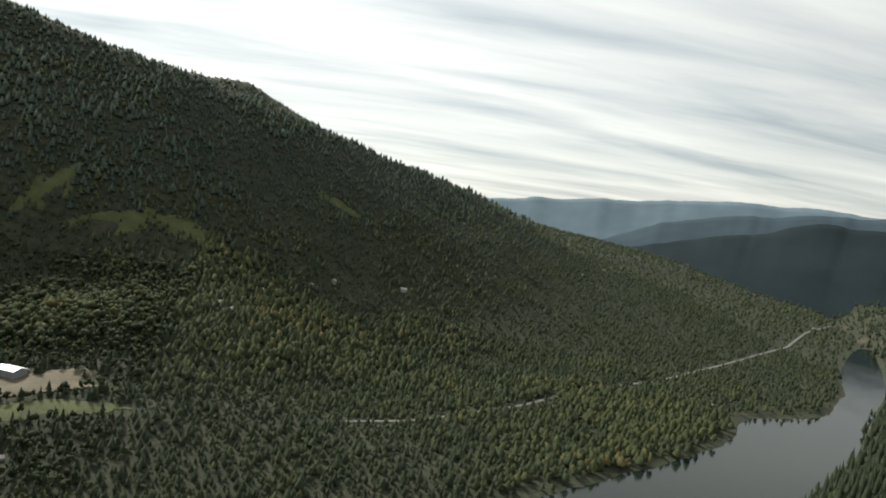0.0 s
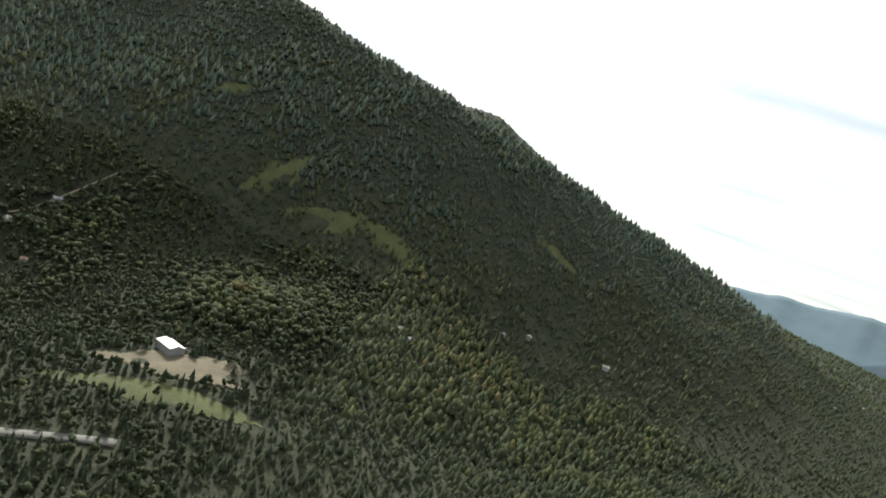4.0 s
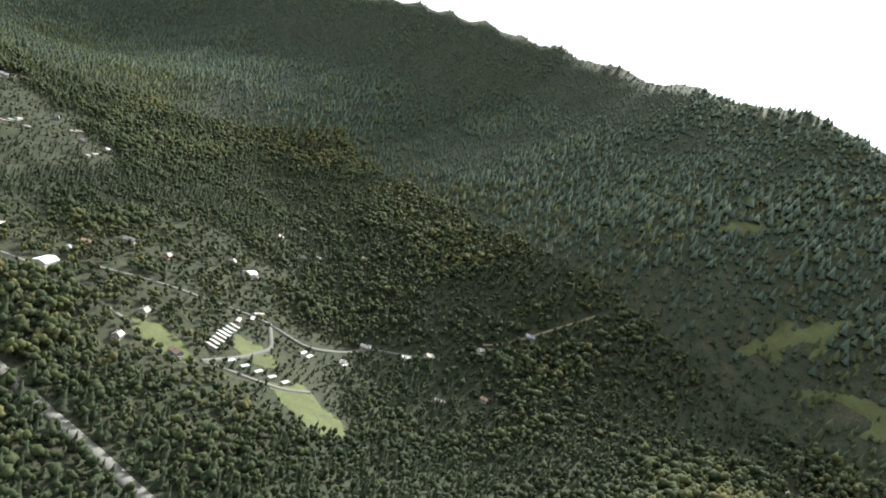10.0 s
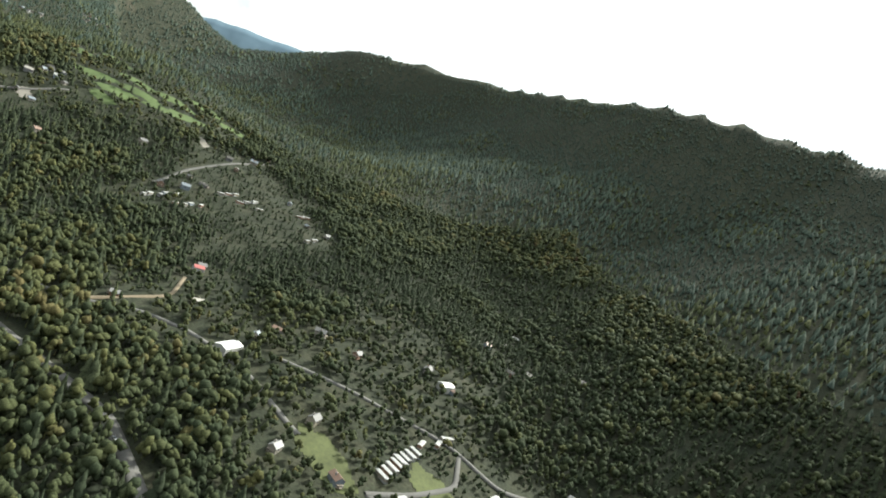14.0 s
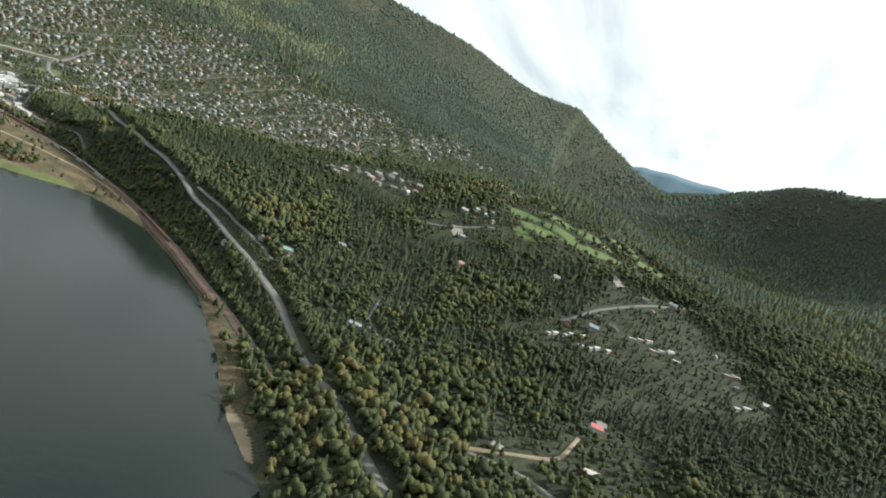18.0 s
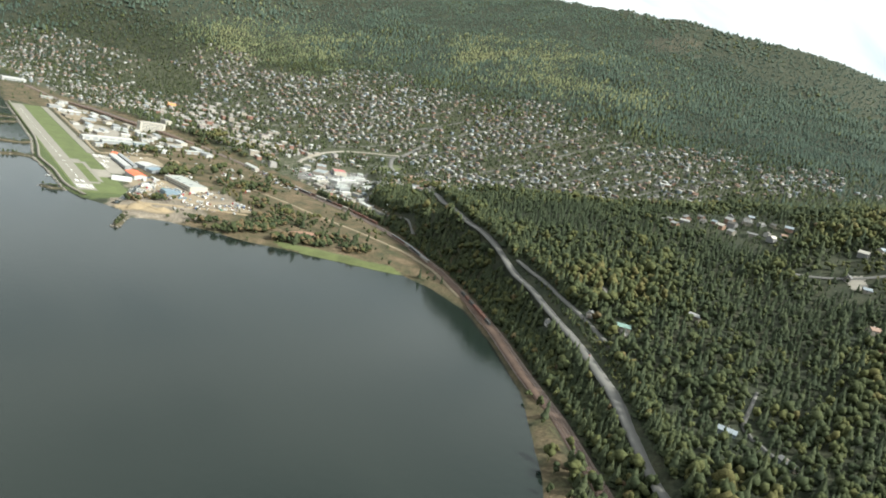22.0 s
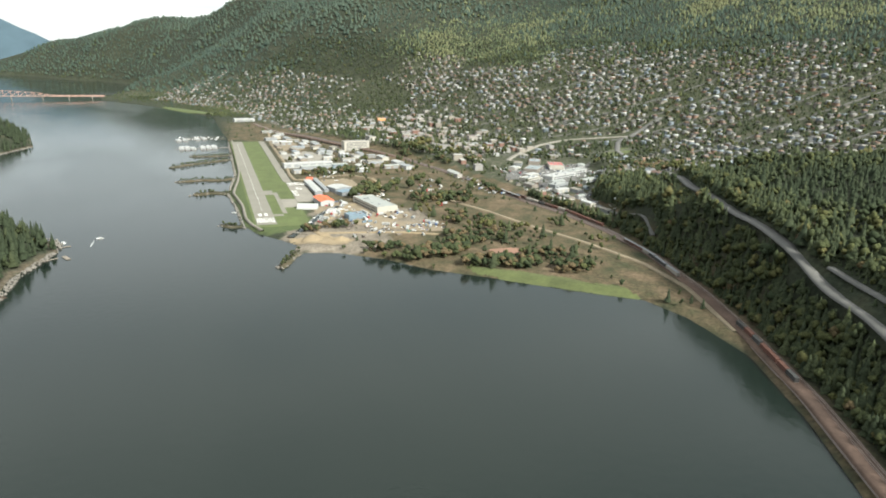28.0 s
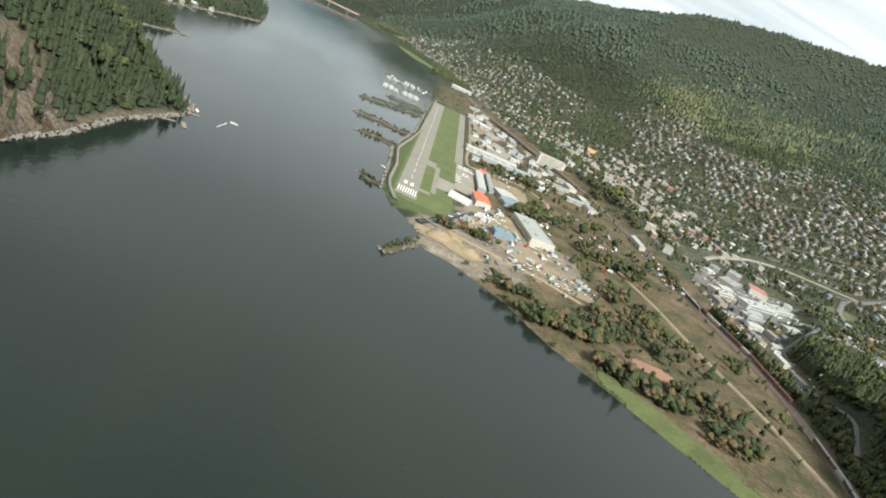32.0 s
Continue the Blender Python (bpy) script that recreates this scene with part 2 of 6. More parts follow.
CAR_PAINT = varied("car_paint", [(0.0, (0.78, 0.78, 0.78)), (0.35, (0.50, 0.52, 0.54)), (0.5, (0.06, 0.06, 0.07)), (0.62, (0.35, 0.04, 0.04)), (0.72, (0.08, 0.14, 0.30)), (0.82, (0.75, 0.74, 0.70))], 0.3)
WAGON_PAINT = varied("wagon_paint", [(0.0, (0.115, 0.055, 0.042)), (0.35, (0.05, 0.05, 0.05)), (0.6, (0.10, 0.062, 0.050)), (0.8, (0.30, 0.28, 0.25))], 0.7)
ASPHALT = plain("worn_asphalt", (0.108, 0.105, 0.098), 0.9, 0, 0.08, 0.12)
RUNWAY_ASPHALT = plain("runway_asphalt", (0.168, 0.158, 0.132), 0.9, 0, 0.05, 0.14)
CONCRETE = plain("apron_concrete", (0.20, 0.185, 0.157), 0.9, 0, 0.06, 0.15)
STREET = plain("street_asphalt", (0.088, 0.086, 0.080), 0.9, 0, 0.08, 0.15)
DIRT = plain("dirt_track", (0.185, 0.150, 0.102), 0.95, 0, 0.07, 0.25)
BARN_EARTH = plain("trodden_earth", (0.105, 0.088, 0.058), 0.95, 0, 0.06, 0.3)
BALLAST = plain("rail_ballast", (0.095, 0.062, 0.046), 0.95, 0, 0.06, 0.35)
GRASS = plain("mown_grass", (0.074, 0.092, 0.031), 0.95, 0, 0.05, 0.25)
WILD_GRASS = plain("wild_grass", (0.068, 0.080, 0.028), 0.95, 0, 0.05, 0.35)
FAIRWAY = plain("fairway_grass", (0.072, 0.106, 0.034), 0.95, 0, 0.03, 0.25)
WHITE_PAINT = plain("white_paint", (0.62, 0.62, 0.60), 0.6, 0, 0.3, 0.08)
WHITE_METAL = plain("white_metal_sheet", (0.34, 0.342, 0.33), 0.45, 0, 0.3, 0.08)
ORANGE_METAL = plain("orange_red_metal_roof", (0.72, 0.12, 0.045), 0.5, 0, 0.3, 0.12)
RED_METAL = plain("faded_red_roof", (0.33, 0.10, 0.09), 0.6, 0, 0.2, 0.15)
BLUE_METAL = plain("blue_grey_metal", (0.14, 0.19, 0.23), 0.5, 0, 0.2, 0.12)
PALE_ROOF = plain("pale_grey_roof", (0.25, 0.262, 0.245), 0.7, 0, 0.1, 0.12)
GREY_METAL = plain("grey_metal_sheet", (0.22, 0.23, 0.235), 0.5, 0, 0.2, 0.12)
CREAM = plain("cream_render", (0.36, 0.34, 0.295), 0.85, 0, 0.2, 0.1)
STEEL = plain("rail_steel", (0.22, 0.18, 0.16), 0.5, 0.6, 0.3, 0.2)
BRIDGE_ORANGE = plain("orange_bridge_steel", (0.36, 0.21, 0.17), 0.6, 0, 0.2, 0.15)
TIMBER = plain("weathered_timber", (0.19, 0.165, 0.135), 0.9, 0, 0.5, 0.25)
ROCK = plain("grey_boulder", (0.16, 0.147, 0.128), 0.95, 0, 0.4, 0.35)
SAND = plain("pale_sand", (0.215, 0.168, 0.105), 0.95, 0, 0.08, 0.2)
BARK = plain("bark", (0.13, 0.10, 0.075), 0.95, 0, 1.5, 0.3)
RUBBER = plain("tyre_rubber", (0.03, 0.03, 0.03), 0.9, 0, 2.0, 0.2)
GLASS = plain("window_glass", (0.05, 0.06, 0.07), 0.12, 0, 0.5, 0.2, 0.5)
BRICK_RED = plain("dusty_red_earth", (0.20, 0.115, 0.08), 0.95, 0, 0.06, 0.2)
SLOPE_GRASS = plain("dry_slope_grass", (0.060, 0.068, 0.024), 0.95, 0, 0.05, 0.4)


def cliff_material():
    m, nt, b = principled("bluff_rock", 0.92, 0, 0.25)
    big, mid, fine = noise_node(nt, 0.05, 4), noise_node(nt, 0.25, 5, 0.6, stretch=(1, 1, 0.35)), noise_node(nt, 1.4, 4)
    grey = ramp(nt, mid.outputs["Fac"], [(0.28, (0.020, 0.018, 0.016)), (0.46, (0.075, 0.065, 0.055)), (0.62, (0.12, 0.105, 0.09)), (0.74, (0.21, 0.19, 0.17))])
    moss = ramp(nt, fine.outputs["Fac"], [(0.35, (0.042, 0.034, 0.020)), (0.65, (0.085, 0.052, 0.030))])
    f = ramp(nt, big.outputs["Fac"], [(0.42, (0, 0, 0)), (0.58, (0.85, 0.85, 0.85))])
    c = mixc(nt, f.outputs["Color"], grey.outputs["Color"], moss.outputs["Color"])
    for size in (0.13, 0.42):
        # open joints between broken slabs
        co, mp, vo = nt.nodes.new("ShaderNodeTexCoord"), nt.nodes.new("ShaderNodeMapping"), nt.nodes.new("ShaderNodeTexVoronoi")
        mp.inputs["Scale"].default_value, mp.inputs["Rotation"].default_value = (1, 1, 0.5), (0.25, 0.2, 0)
        vo.feature = "DISTANCE_TO_EDGE"
        vo.inputs["Scale"].default_value = size
        link(nt, (co.outputs["Object"], mp.inputs["Vector"]), (mp.outputs[0], vo.inputs["Vector"]))
        j = ramp(nt, vo.outputs["Distance"], [(0.0, (0.30, 0.28, 0.26)), (0.09, (1, 1, 1))])
        c = mixc(nt, 0.8, c, j.outputs["Color"], "MULTIPLY")
    nt.links.new(c, b.inputs["Base Color"])
    bump(nt, b, fine.outputs["Fac"], 0.8, 0.6)
    return m


CLIFF = cliff_material()
PATH_GRIT = plain("path_grit", (0.165, 0.150, 0.125), 0.95, 0, 0.2, 0.2)
# foliage painted paler, for slopes that catch patches of sun
SUNLIT_WOOD = leaf_material("sunlit_foliage", [(0.0, (0.074, 0.096, 0.058)), (0.5, (0.108, 0.124, 0.068)), (1.0, (0.145, 0.146, 0.078))])
# foliage shifted to blue-green, so distance haze sits in the base colour
HAZED_WOOD = leaf_material("hazed_foliage", [(0.0, (0.036, 0.053, 0.044)), (0.5, (0.048, 0.068, 0.055)), (1.0, (0.066, 0.087, 0.065))])

# ---- the land: shores, ridges and hills ----
# south and east shore, west to east and then north; the land lies to its right
SHORE_S = [(-4200,-4300),(-2900,-3050),(-2414,-2538),(-2221,-2185),(-1884,-1896),(-1785,-1805),(-1616,-1603),(-1452,-1466),(-1269,-1436),(-1231,-1377),(-1133,-1304),
 (-850,-1170),(-480,-1050),(-120,-930),(20,-850),(80,-760),(129,-711),(205,-615),(251,-528),(284,-450),(289,-380),(279,-335),(228,-295),(178,-252),(130,-215),(96,-172),(55,-140),(24,-132),(-2,-176),(12,-135),(20,-100),
 (-16,-48),(-27,-14),(-31,85),(-38,175),(-22,330),(-19,600),(-18,745),(-30,1000),(-43,1353),(-230,1750),(-430,2060),(-460,2200),(-400,2500),(-314,3010),(-456,3383),(-634,3648),(-803,3777),(-1012,4082),(-1175,4255),(-1400,4350),(-1700,4900)]
# north and west shore, east to west
SHORE_N = [(-2600,4300),(-1700,3300),(-1100,2300),(-700,1500),(-430,900),(-385,714),(-430,560),(-454,445),(-420,330),(-350,261),(-380,190),(-330,60),(-215,-34),(-203,-76),(-226,-150),(-224,-220),(-233,-270),(-300,-420),(-480,-640),(-780,-900),(-1191,-1200),(-1343,-1306),(-1686,-1600),(-1745,-1655),(-2120,-2060),(-2330,-2420),(-2800,-2960),(-4300,-4500)]
def seg_dist(x, y, pts):
    best = np.full(x.shape, 1e9); par = np.zeros(x.shape); side = np.zeros(x.shape)
    for i, ((ax, ay), (bx, by)) in enumerate(zip(pts, pts[1:])):
        dx, dy = bx-ax, by-ay
        t = np.clip(((x-ax)*dx+(y-ay)*dy)/max(dx*dx+dy*dy, 1e-6), 0, 1)
        ex, ey = x-ax-t*dx, y-ay-t*dy
        d = np.hypot(ex, ey); m = d < best
        best = np.where(m, d, best); par = np.where(m, i+t, par)
    return best, par
def inside(x, y, poly):
    r = np.zeros(x.shape, bool)
    for (ax, ay), (bx, by) in zip(poly, poly[1:]+poly[:1]):
        if ay != by:
            r ^= ((ay > y) != (by > y)) & (x < (bx-ax)*(y-ay)/(by-ay)+ax)
    return r
LAND_S = SHORE_S + [(-1700,9000),(9000,9000),(9000,-9000),(-4200,-9000)]
LAND_N = SHORE_N + [(-9000,-4500),(-9000,9000),(-2600,9000)]
def shore(x, y, line, land):
    d, _ = seg_dist(x, y, line)
    return np.where(inside(x, y, land), d, -d)
def ridge(x, y, crest, width, power):
    d, p = seg_dist(x, y, [c[:2] for c in crest])
    h = np.interp(p, range(len(crest)), [c[2] for c in crest])
    return h*np.clip(1-d/width, 0, 1)**power
RIDGE_A = [(-2300,-3300,60),(-1600,-2800,120),(-1122,-2489,276),(-700,-2280,405),(-300,-2140,512),(30,-2160,600),(350,-2210,642),(800,-2280,690),(1500,-2050,736),(2040,-1790,672),(2650,-1280,622),(3100,-1000,470)]
RIDGE_B = [(500,-3900,730),(-300,-3850,725),(-980,-3750,405),(-1500,-3900,230)]
RIDGE_D = [(-1600,4600,40),(-1410,4488,112),(-1255,4731,215),(-1096,4663,272),(-870,4398,352),(-657,4125,430),(-473,3944,465),(-100,3600,445),(580,3123,535),(1010,2717,650),(1350,2590,715),(1715,2413,745),(2150,1700,765),(2480,890,752),(2720,475,700),(3190,120,655),(3360,-140,660),(3310,-410,528),(3230,-600,405),(3150,-760,290)]

# rounded hills and hollows on the benches: x, y, radius, height
HILLS = [(1300,-1000,350,17),(-1340,-2250,260,-36),(-1810,-2705,300,-24),(-340,-1600,180,-84),(30,1250,300,-34),(370,-110,120,-23),(560,310,200,23),(380,-520,230,30),(480,-260,200,46),(720,-480,280,76),(900,-760,300,70),(620,-900,260,55),
         (300,-900,260,16),(100,-1150,260,30),(-100,-1400,260,-47),(300,-1350,260,45),(-380,-1450,260,93),(-650,-1700,260,-51),(-1000,-1900,300,-55),(700,300,350,-41),(300,600,300,17),(1100,-200,350,32),
         (1150,-760,360,95),(1600,-450,450,70),(600,-60,190,36),(640,180,150,16),(750,-1210,330,48),(1150,-1150,380,55),(480,-1150,160,14),(720,-1460,320,45),(1150,-1500,380,60)]
# the railway keeps to the flat foreshore
RAIL = [(140,-760),(195,-665),(228,-594),(268,-516),(305,-426),(335,-340),(360,-240),(371,-143),(366,-46),(350,30),(337,169),(319,299),(290,418),(246,523),(195,640),(135,800),(90,950),(60,1120)]


def value_noise(x, y, seed):
    """Smooth noise of unit cell size, from -1 to 1."""
    ix, iy = np.floor(x).astype(np.int64), np.floor(y).astype(np.int64)
    fx, fy = x - ix, y - iy
    fx, fy = fx * fx * (3 - 2 * fx), fy * fy * (3 - 2 * fy)

    def h(a, b):
        v = (a * 374761393 + b * 668265263 + seed * 1442695041) & 0x7FFFFFFF
        v = ((v ^ (v >> 13)) * 1274126177) & 0x7FFFFFFF
        return ((v ^ (v >> 16)) & 0xFFFF) / 32767.5 - 1
    return (h(ix, iy) * (1 - fx) + h(ix + 1, iy) * fx) * (1 - fy) + (h(ix, iy + 1) * (1 - fx) + h(ix + 1, iy + 1) * fx) * fy


def fbm(x, y, size, octaves=4, seed=1):
    return sum(value_noise(x / size * 2 ** o, y / size * 2 ** o, seed + o) * 0.5 ** o for o in range(octaves))


def smooth(v, lo, hi):
    v = np.clip((v - lo) / (hi - lo), 0, 1)
    return v * v * (3 - 2 * v)


def height(x, y):
    """The height of the land over the lake at places x, y."""
    x, y = np.asarray(x, float), np.asarray(y, float)
    ds, dn = shore(x, y, SHORE_S, LAND_S), shore(x, y, SHORE_N, LAND_N)
    z = np.where(ds > 0, 3.0 * np.clip(ds / 12, 0, 1) + 0.03 * np.clip(ds - 60, 0, 700), np.maximum(ds * 0.4, -8))
    low = smooth(y, 850, 1250) * smooth(x, 1000, 450) * smooth(y, 2700, 2250)
    east = smooth(x, 500, 1100)
    spur = ridge(x, y, RIDGE_A, 800, 1.2) * (1 - east) + ridge(x, y, RIDGE_A, 1300, 2.1) * east
    m = np.sqrt(spur ** 2 + (ridge(x, y, RIDGE_D, 2000, 1.35) * (1 - low * (1 - smooth(ds, 150, 900))) * (1 - smooth(y, 2250, 2700) * (1 - np.clip(ds / 600, 0, 1) ** 0.85))) ** 2 + ridge(x, y, RIDGE_B, 1500, 1.1) ** 2 + 1)
    h = sum(a * np.exp(-((x - cx) ** 2 + (y - cy) ** 2) / r ** 2) for cx, cy, r, a in HILLS)
    z = np.where(ds > 0, np.maximum(z + smooth(ds, 0, 70) * (m + h), 3 * np.clip(ds / 12, 0, 1) + 0.02 * np.clip(ds - 60, 0, 400)), z)
    dr, pr = seg_dist(x, y, RAIL)
    near = smooth(dr, 40, 14) * (ds > 0)
    z = np.where(ds > 0, np.minimum(z, z * (1 - near) + (5 + 9 * smooth(pr, 11, 14)) * near), z)
    lakeward = smooth(np.interp(y, [p[1] for p in RAIL], [p[0] for p in RAIL]) - x, -12, 8) * smooth(y, -560, -500) * smooth(y, 1120, 1000)
    z = np.where(ds > 0, z * (1 - lakeward) + np.minimum(z, 3.5 + 0.012 * ds) * lakeward, z)
    # so does the strip of yards between the tracks and the wooded bluff
    bluff_x = np.interp(y, [-230, -170, -60, 20, 110, 200, 300], [352, 392, 424, 446, 512, 575, 600])
    yard = smooth(bluff_x - x, -16, 6) * smooth(x - np.interp(y, [p[1] for p in RAIL], [p[0] for p in RAIL]), -14, 0) * smooth(y, -240, -170) * smooth(-y, -340, -250)
    z = np.where(ds > 0, z * (1 - yard) + np.minimum(z, 8.0 + 0.01 * (x - 360)) * yard, z)
    # the airfield is filled level
    fill = smooth(ds, 4, 10) * smooth(x, 96, 80) * smooth(-y, 70, 50) * smooth(y, 790, 760)
    z = z * (1 - fill) + 3.4 * fill
    rough = smooth(z, 40, 300)
    z = z + rough * (13 * fbm(x, y, 420, 3, 3) + 4 * fbm(x, y, 110, 3, 9)) + smooth(z, 12, 60) * 2.5 * fbm(x, y, 45, 2, 5)
    # the rocky west shore: a steep bluff and wooded knolls behind it
    bluff = 2.0 * smooth(dn, 0, 6) + 52 * smooth(dn, 4, 75) * (0.75 + 0.35 * fbm(x, y, 90, 3, 21)) + 60 * smooth(dn, 60, 300) + 150 * smooth(dn, 900, 2500)
    low = np.exp(-((x + 390) ** 2 + (y - 480) ** 2) / 190 ** 2) + np.exp(-((x + 355) ** 2 + (y - 235) ** 2) / 60 ** 2)
    zn = np.where(dn > 0, bluff * np.clip(1 - 0.8 * low, 0.2, 1), np.maximum(dn * 0.4, -8))
    return np.where(dn > -30, np.maximum(z, zn), z)


def spaced(lo, hi, a, b, fine, coarse):
    """Coordinates from lo to hi, fine between a and b and coarser further out."""
    v = list(np.arange(a, b, fine))
    step, p = fine, v[0]
    while p > lo:
        step = min(step * 1.07, coarse)
        p -= step
        v.insert(0, p)
    step, p = fine, v[-1]
    while p < hi:
        step = min(step * 1.07, coarse)
        p += step
        v.append(p)
    return np.array(v)


def mesh_from(name, verts, faces, mat, smooth_faces=False):
    """A mesh of triangles or quads from numpy arrays."""
    me = bpy.data.meshes.new(name)
    n = faces.shape[1]
    me.vertices.add(len(verts))
    me.vertices.foreach_set("co", np.ascontiguousarray(verts, np.float32).ravel())
    me.loops.add(faces.size)
    me.loops.foreach_set("vertex_index", np.ascontiguousarray(faces, np.int32).ravel())
    me.polygons.add(len(faces))
    me.polygons.foreach_set("loop_start", np.arange(0, faces.size, n, dtype=np.int32))
    me.update(calc_edges=True)
    if smooth_faces:
        me.polygons.foreach_set("use_smooth", np.ones(len(faces), bool))
    me.materials.append(mat)
    return me


def grid_faces(nx, ny):
    i = np.arange(nx - 1)[:, None] * ny + np.arange(ny - 1)[None]
    return np.stack([i, i + ny, i + ny + 1, i + 1], -1).reshape(-1, 4)


def set_attr(me, name, values):
    a = me.attributes.new(name, "FLOAT", "POINT")
    a.data.foreach_set("value", np.ascontiguousarray(values, np.float32))


def in_town(x, y, z, ds):
    """Whether a place lies in the hillside town, which ends along the highway, at the tracks and where the hill steepens."""
    edge = 200 - 75 * smooth(y, 850, 1150) * smooth(x, 720, 480) + 35 * fbm(x, y, 260, 2, 91) + 40 * smooth(x, 850, 1150) * smooth(y, 1200, 900)
    m = (z > 4) & (z < edge) & (ds > 28) & (x > -900) & (y < 2350) & (y > -60 - 0.36 * (x - 600) + 130 * fbm(x, y, 210, 3, 95))
    return m & (x > np.interp(y, [-200, 300, 523, 800, 1120, 1600, 1900, 2200], [430, 350, 290, 170, 95, -10, -180, -420])) & (x < 1900)


def hamlet(x, y):
    """How open the ground lies round the villages and the golf course, 0 to 1."""
    best = np.zeros(np.shape(x))
    for cx, cy, rx, ry in ((70, -1200, 190, 150), (520, -1010, 170, 120), (165, -1000, 110, 85), (735, -830, 115, 150), (650, -520, 70, 75), (600, -700, 60, 50), (1080, -170, 100, 100)):
        best = np.maximum(best, smooth(1.2 - np.hypot((x - cx) / rx, (y - cy) / ry) + 0.35 * fbm(x, y, 60, 3, 97), 0.0, 0.45))
    return best


def zones(x, y):
    """Ground cover by place: dry foreshore, gravel yards, bare rock and mown or wild grass."""
    ds, dn = shore(x, y, SHORE_S, LAND_S), shore(x, y, SHORE_N, LAND_N)
    wob = 25 * fbm(x, y, 70, 3, 31)
    flat = smooth(height(x, y), 26, 12) * (ds > 0)
    dry = flat * smooth(x + wob * 0.3 + 80 * smooth(y, 720, 780), 40, 90) * smooth(y + wob, 1250, 1050) * smooth(-y, 480, 380)
    strip = smooth(ds, 26, 14) * (ds > 0) * (y < -230) * (y > -800)
    dry = np.maximum(dry, strip * (x > 0))
    gravel = flat * (np.exp(-((x - 115) ** 2 + (y + 20) ** 2) / 75 ** 2) > 0.35) * (fbm(x, y, 40, 3, 33) > -0.5)
    gravel = np.maximum(gravel, flat * (np.hypot(x - 60, y + 95) < 55 + wob * 0.4))
    rockn = smooth(dn, 80, 52) * (dn > 0) * smooth(-y, 165, 200) * smooth(y, -600, -520) * smooth(0.35 + fbm(x, y, 30, 3, 41), -0.1, 0.2)
    rock = np.maximum(rockn, (dn > 0) * smooth(dn, 9, 4))
    # a broken crag high over the town
    rock = np.maximum(rock, smooth(np.exp(-((x - 2218) ** 2 + (y - 720) ** 2) / 120 ** 2) + 0.5 * fbm(x, y, 70, 3, 43), 0.45, 0.62) * 0.42 * (x > 1900))
    g = (ds > 2) * (x < 46) * (y > -60) * (y < 735) + 0.0
    return dry, gravel, rock, g, np.maximum(in_town(x, y, height(x, y), ds) * 1.0, 0.15 * hamlet(x, y))


SHEET = []      # the ground as built: x lines, y lines and heights


def ground_z(x, y):
    """The height of the built ground sheet, so that trees stand on it."""
    xs, ys, zz = SHEET
    i, j = np.clip(np.searchsorted(xs, x) - 1, 0, len(xs) - 2), np.clip(np.searchsorted(ys, y) - 1, 0, len(ys) - 2)
    u, v = (x - xs[i]) / (xs[i + 1] - xs[i]), (y - ys[j]) / (ys[j + 1] - ys[j])
    return (zz[i, j] * (1 - u) + zz[i + 1, j] * u) * (1 - v) + (zz[i, j + 1] * (1 - u) + zz[i + 1, j + 1] * u) * v


def build_ground():
    xs = spaced(-5600, 5400, -480, 640, 7.0, 44.0)
    ys = spaced(-5600, 5200, -860, 760, 7.0, 44.0)
    gx, gy = np.meshgrid(xs, ys, indexing="ij")
    x, y = gx.ravel(), gy.ravel()
    zz = height(x, y).reshape(gx.shape)
    # soften the steep end of the mountain
    end = smooth(gx, 2350, 2600) * smooth(-gy, -350, -150)
    for _ in range(2):
        q = np.pad(zz, 1, "edge")
        zz = zz * (1 - end) + end * (q[:-2, 1:-1] + q[2:, 1:-1] + q[1:-1, :-2] + q[1:-1, 2:] + 2 * zz) / 6
    z = zz.ravel()
    SHEET.extend((xs, ys, zz))
    me = mesh_from("ground", np.stack([x, y, z], 1), grid_faces(len(xs), len(ys)), GROUND, True)
    for n, v in zip(("dry", "gravel", "rock", "grass", "town"), zones(x, y)):
        set_attr(me, n, v)
    tagged(new("ground", me), "wooded hillsides, benches and a flat lakeside foreshore", "ground", kind="structure")
    wx, wy = np.meshgrid(np.linspace(-5600, 5400, 60), np.linspace(-5600, 5200, 60), indexing="ij")
    w = mesh_from("water", np.stack([wx.ravel(), wy.ravel(), 0 * wx.ravel()], 1), grid_faces(60, 60), WATER, True)
    tagged(new("water", w), "dark calm lake narrowing to a river", "lake", kind="structure")


build_ground()

# ---- builders shared by all things ----
def part(name, bm, material, parent=None, label=""):
    """Links a bmesh as one mesh object, under a thing or a part where one is given."""
    me = bpy.data.meshes.new(name)
    bm.to_mesh(me)
    bm.free()
    me.materials.append(material)
    ob = new(name, me)
    ob.parent = parent
    return tagged(ob, label)


def share(name, me, parent, m=None, label=""):
    ob = new(name, me)
    ob.parent = parent
    if m is not None:
        ob.matrix_basis = m
    return tagged(ob, label)


def thing(name, x, y, turn=0.0, label="", category="", group="", z=None):
    ob = new(name)
    ob.empty_display_size = 1.0
    ob.matrix_basis = pose(x, y, float(height(x, y)) if z is None else z, 0, 0, turn)
    return tagged(ob, label, category, group)


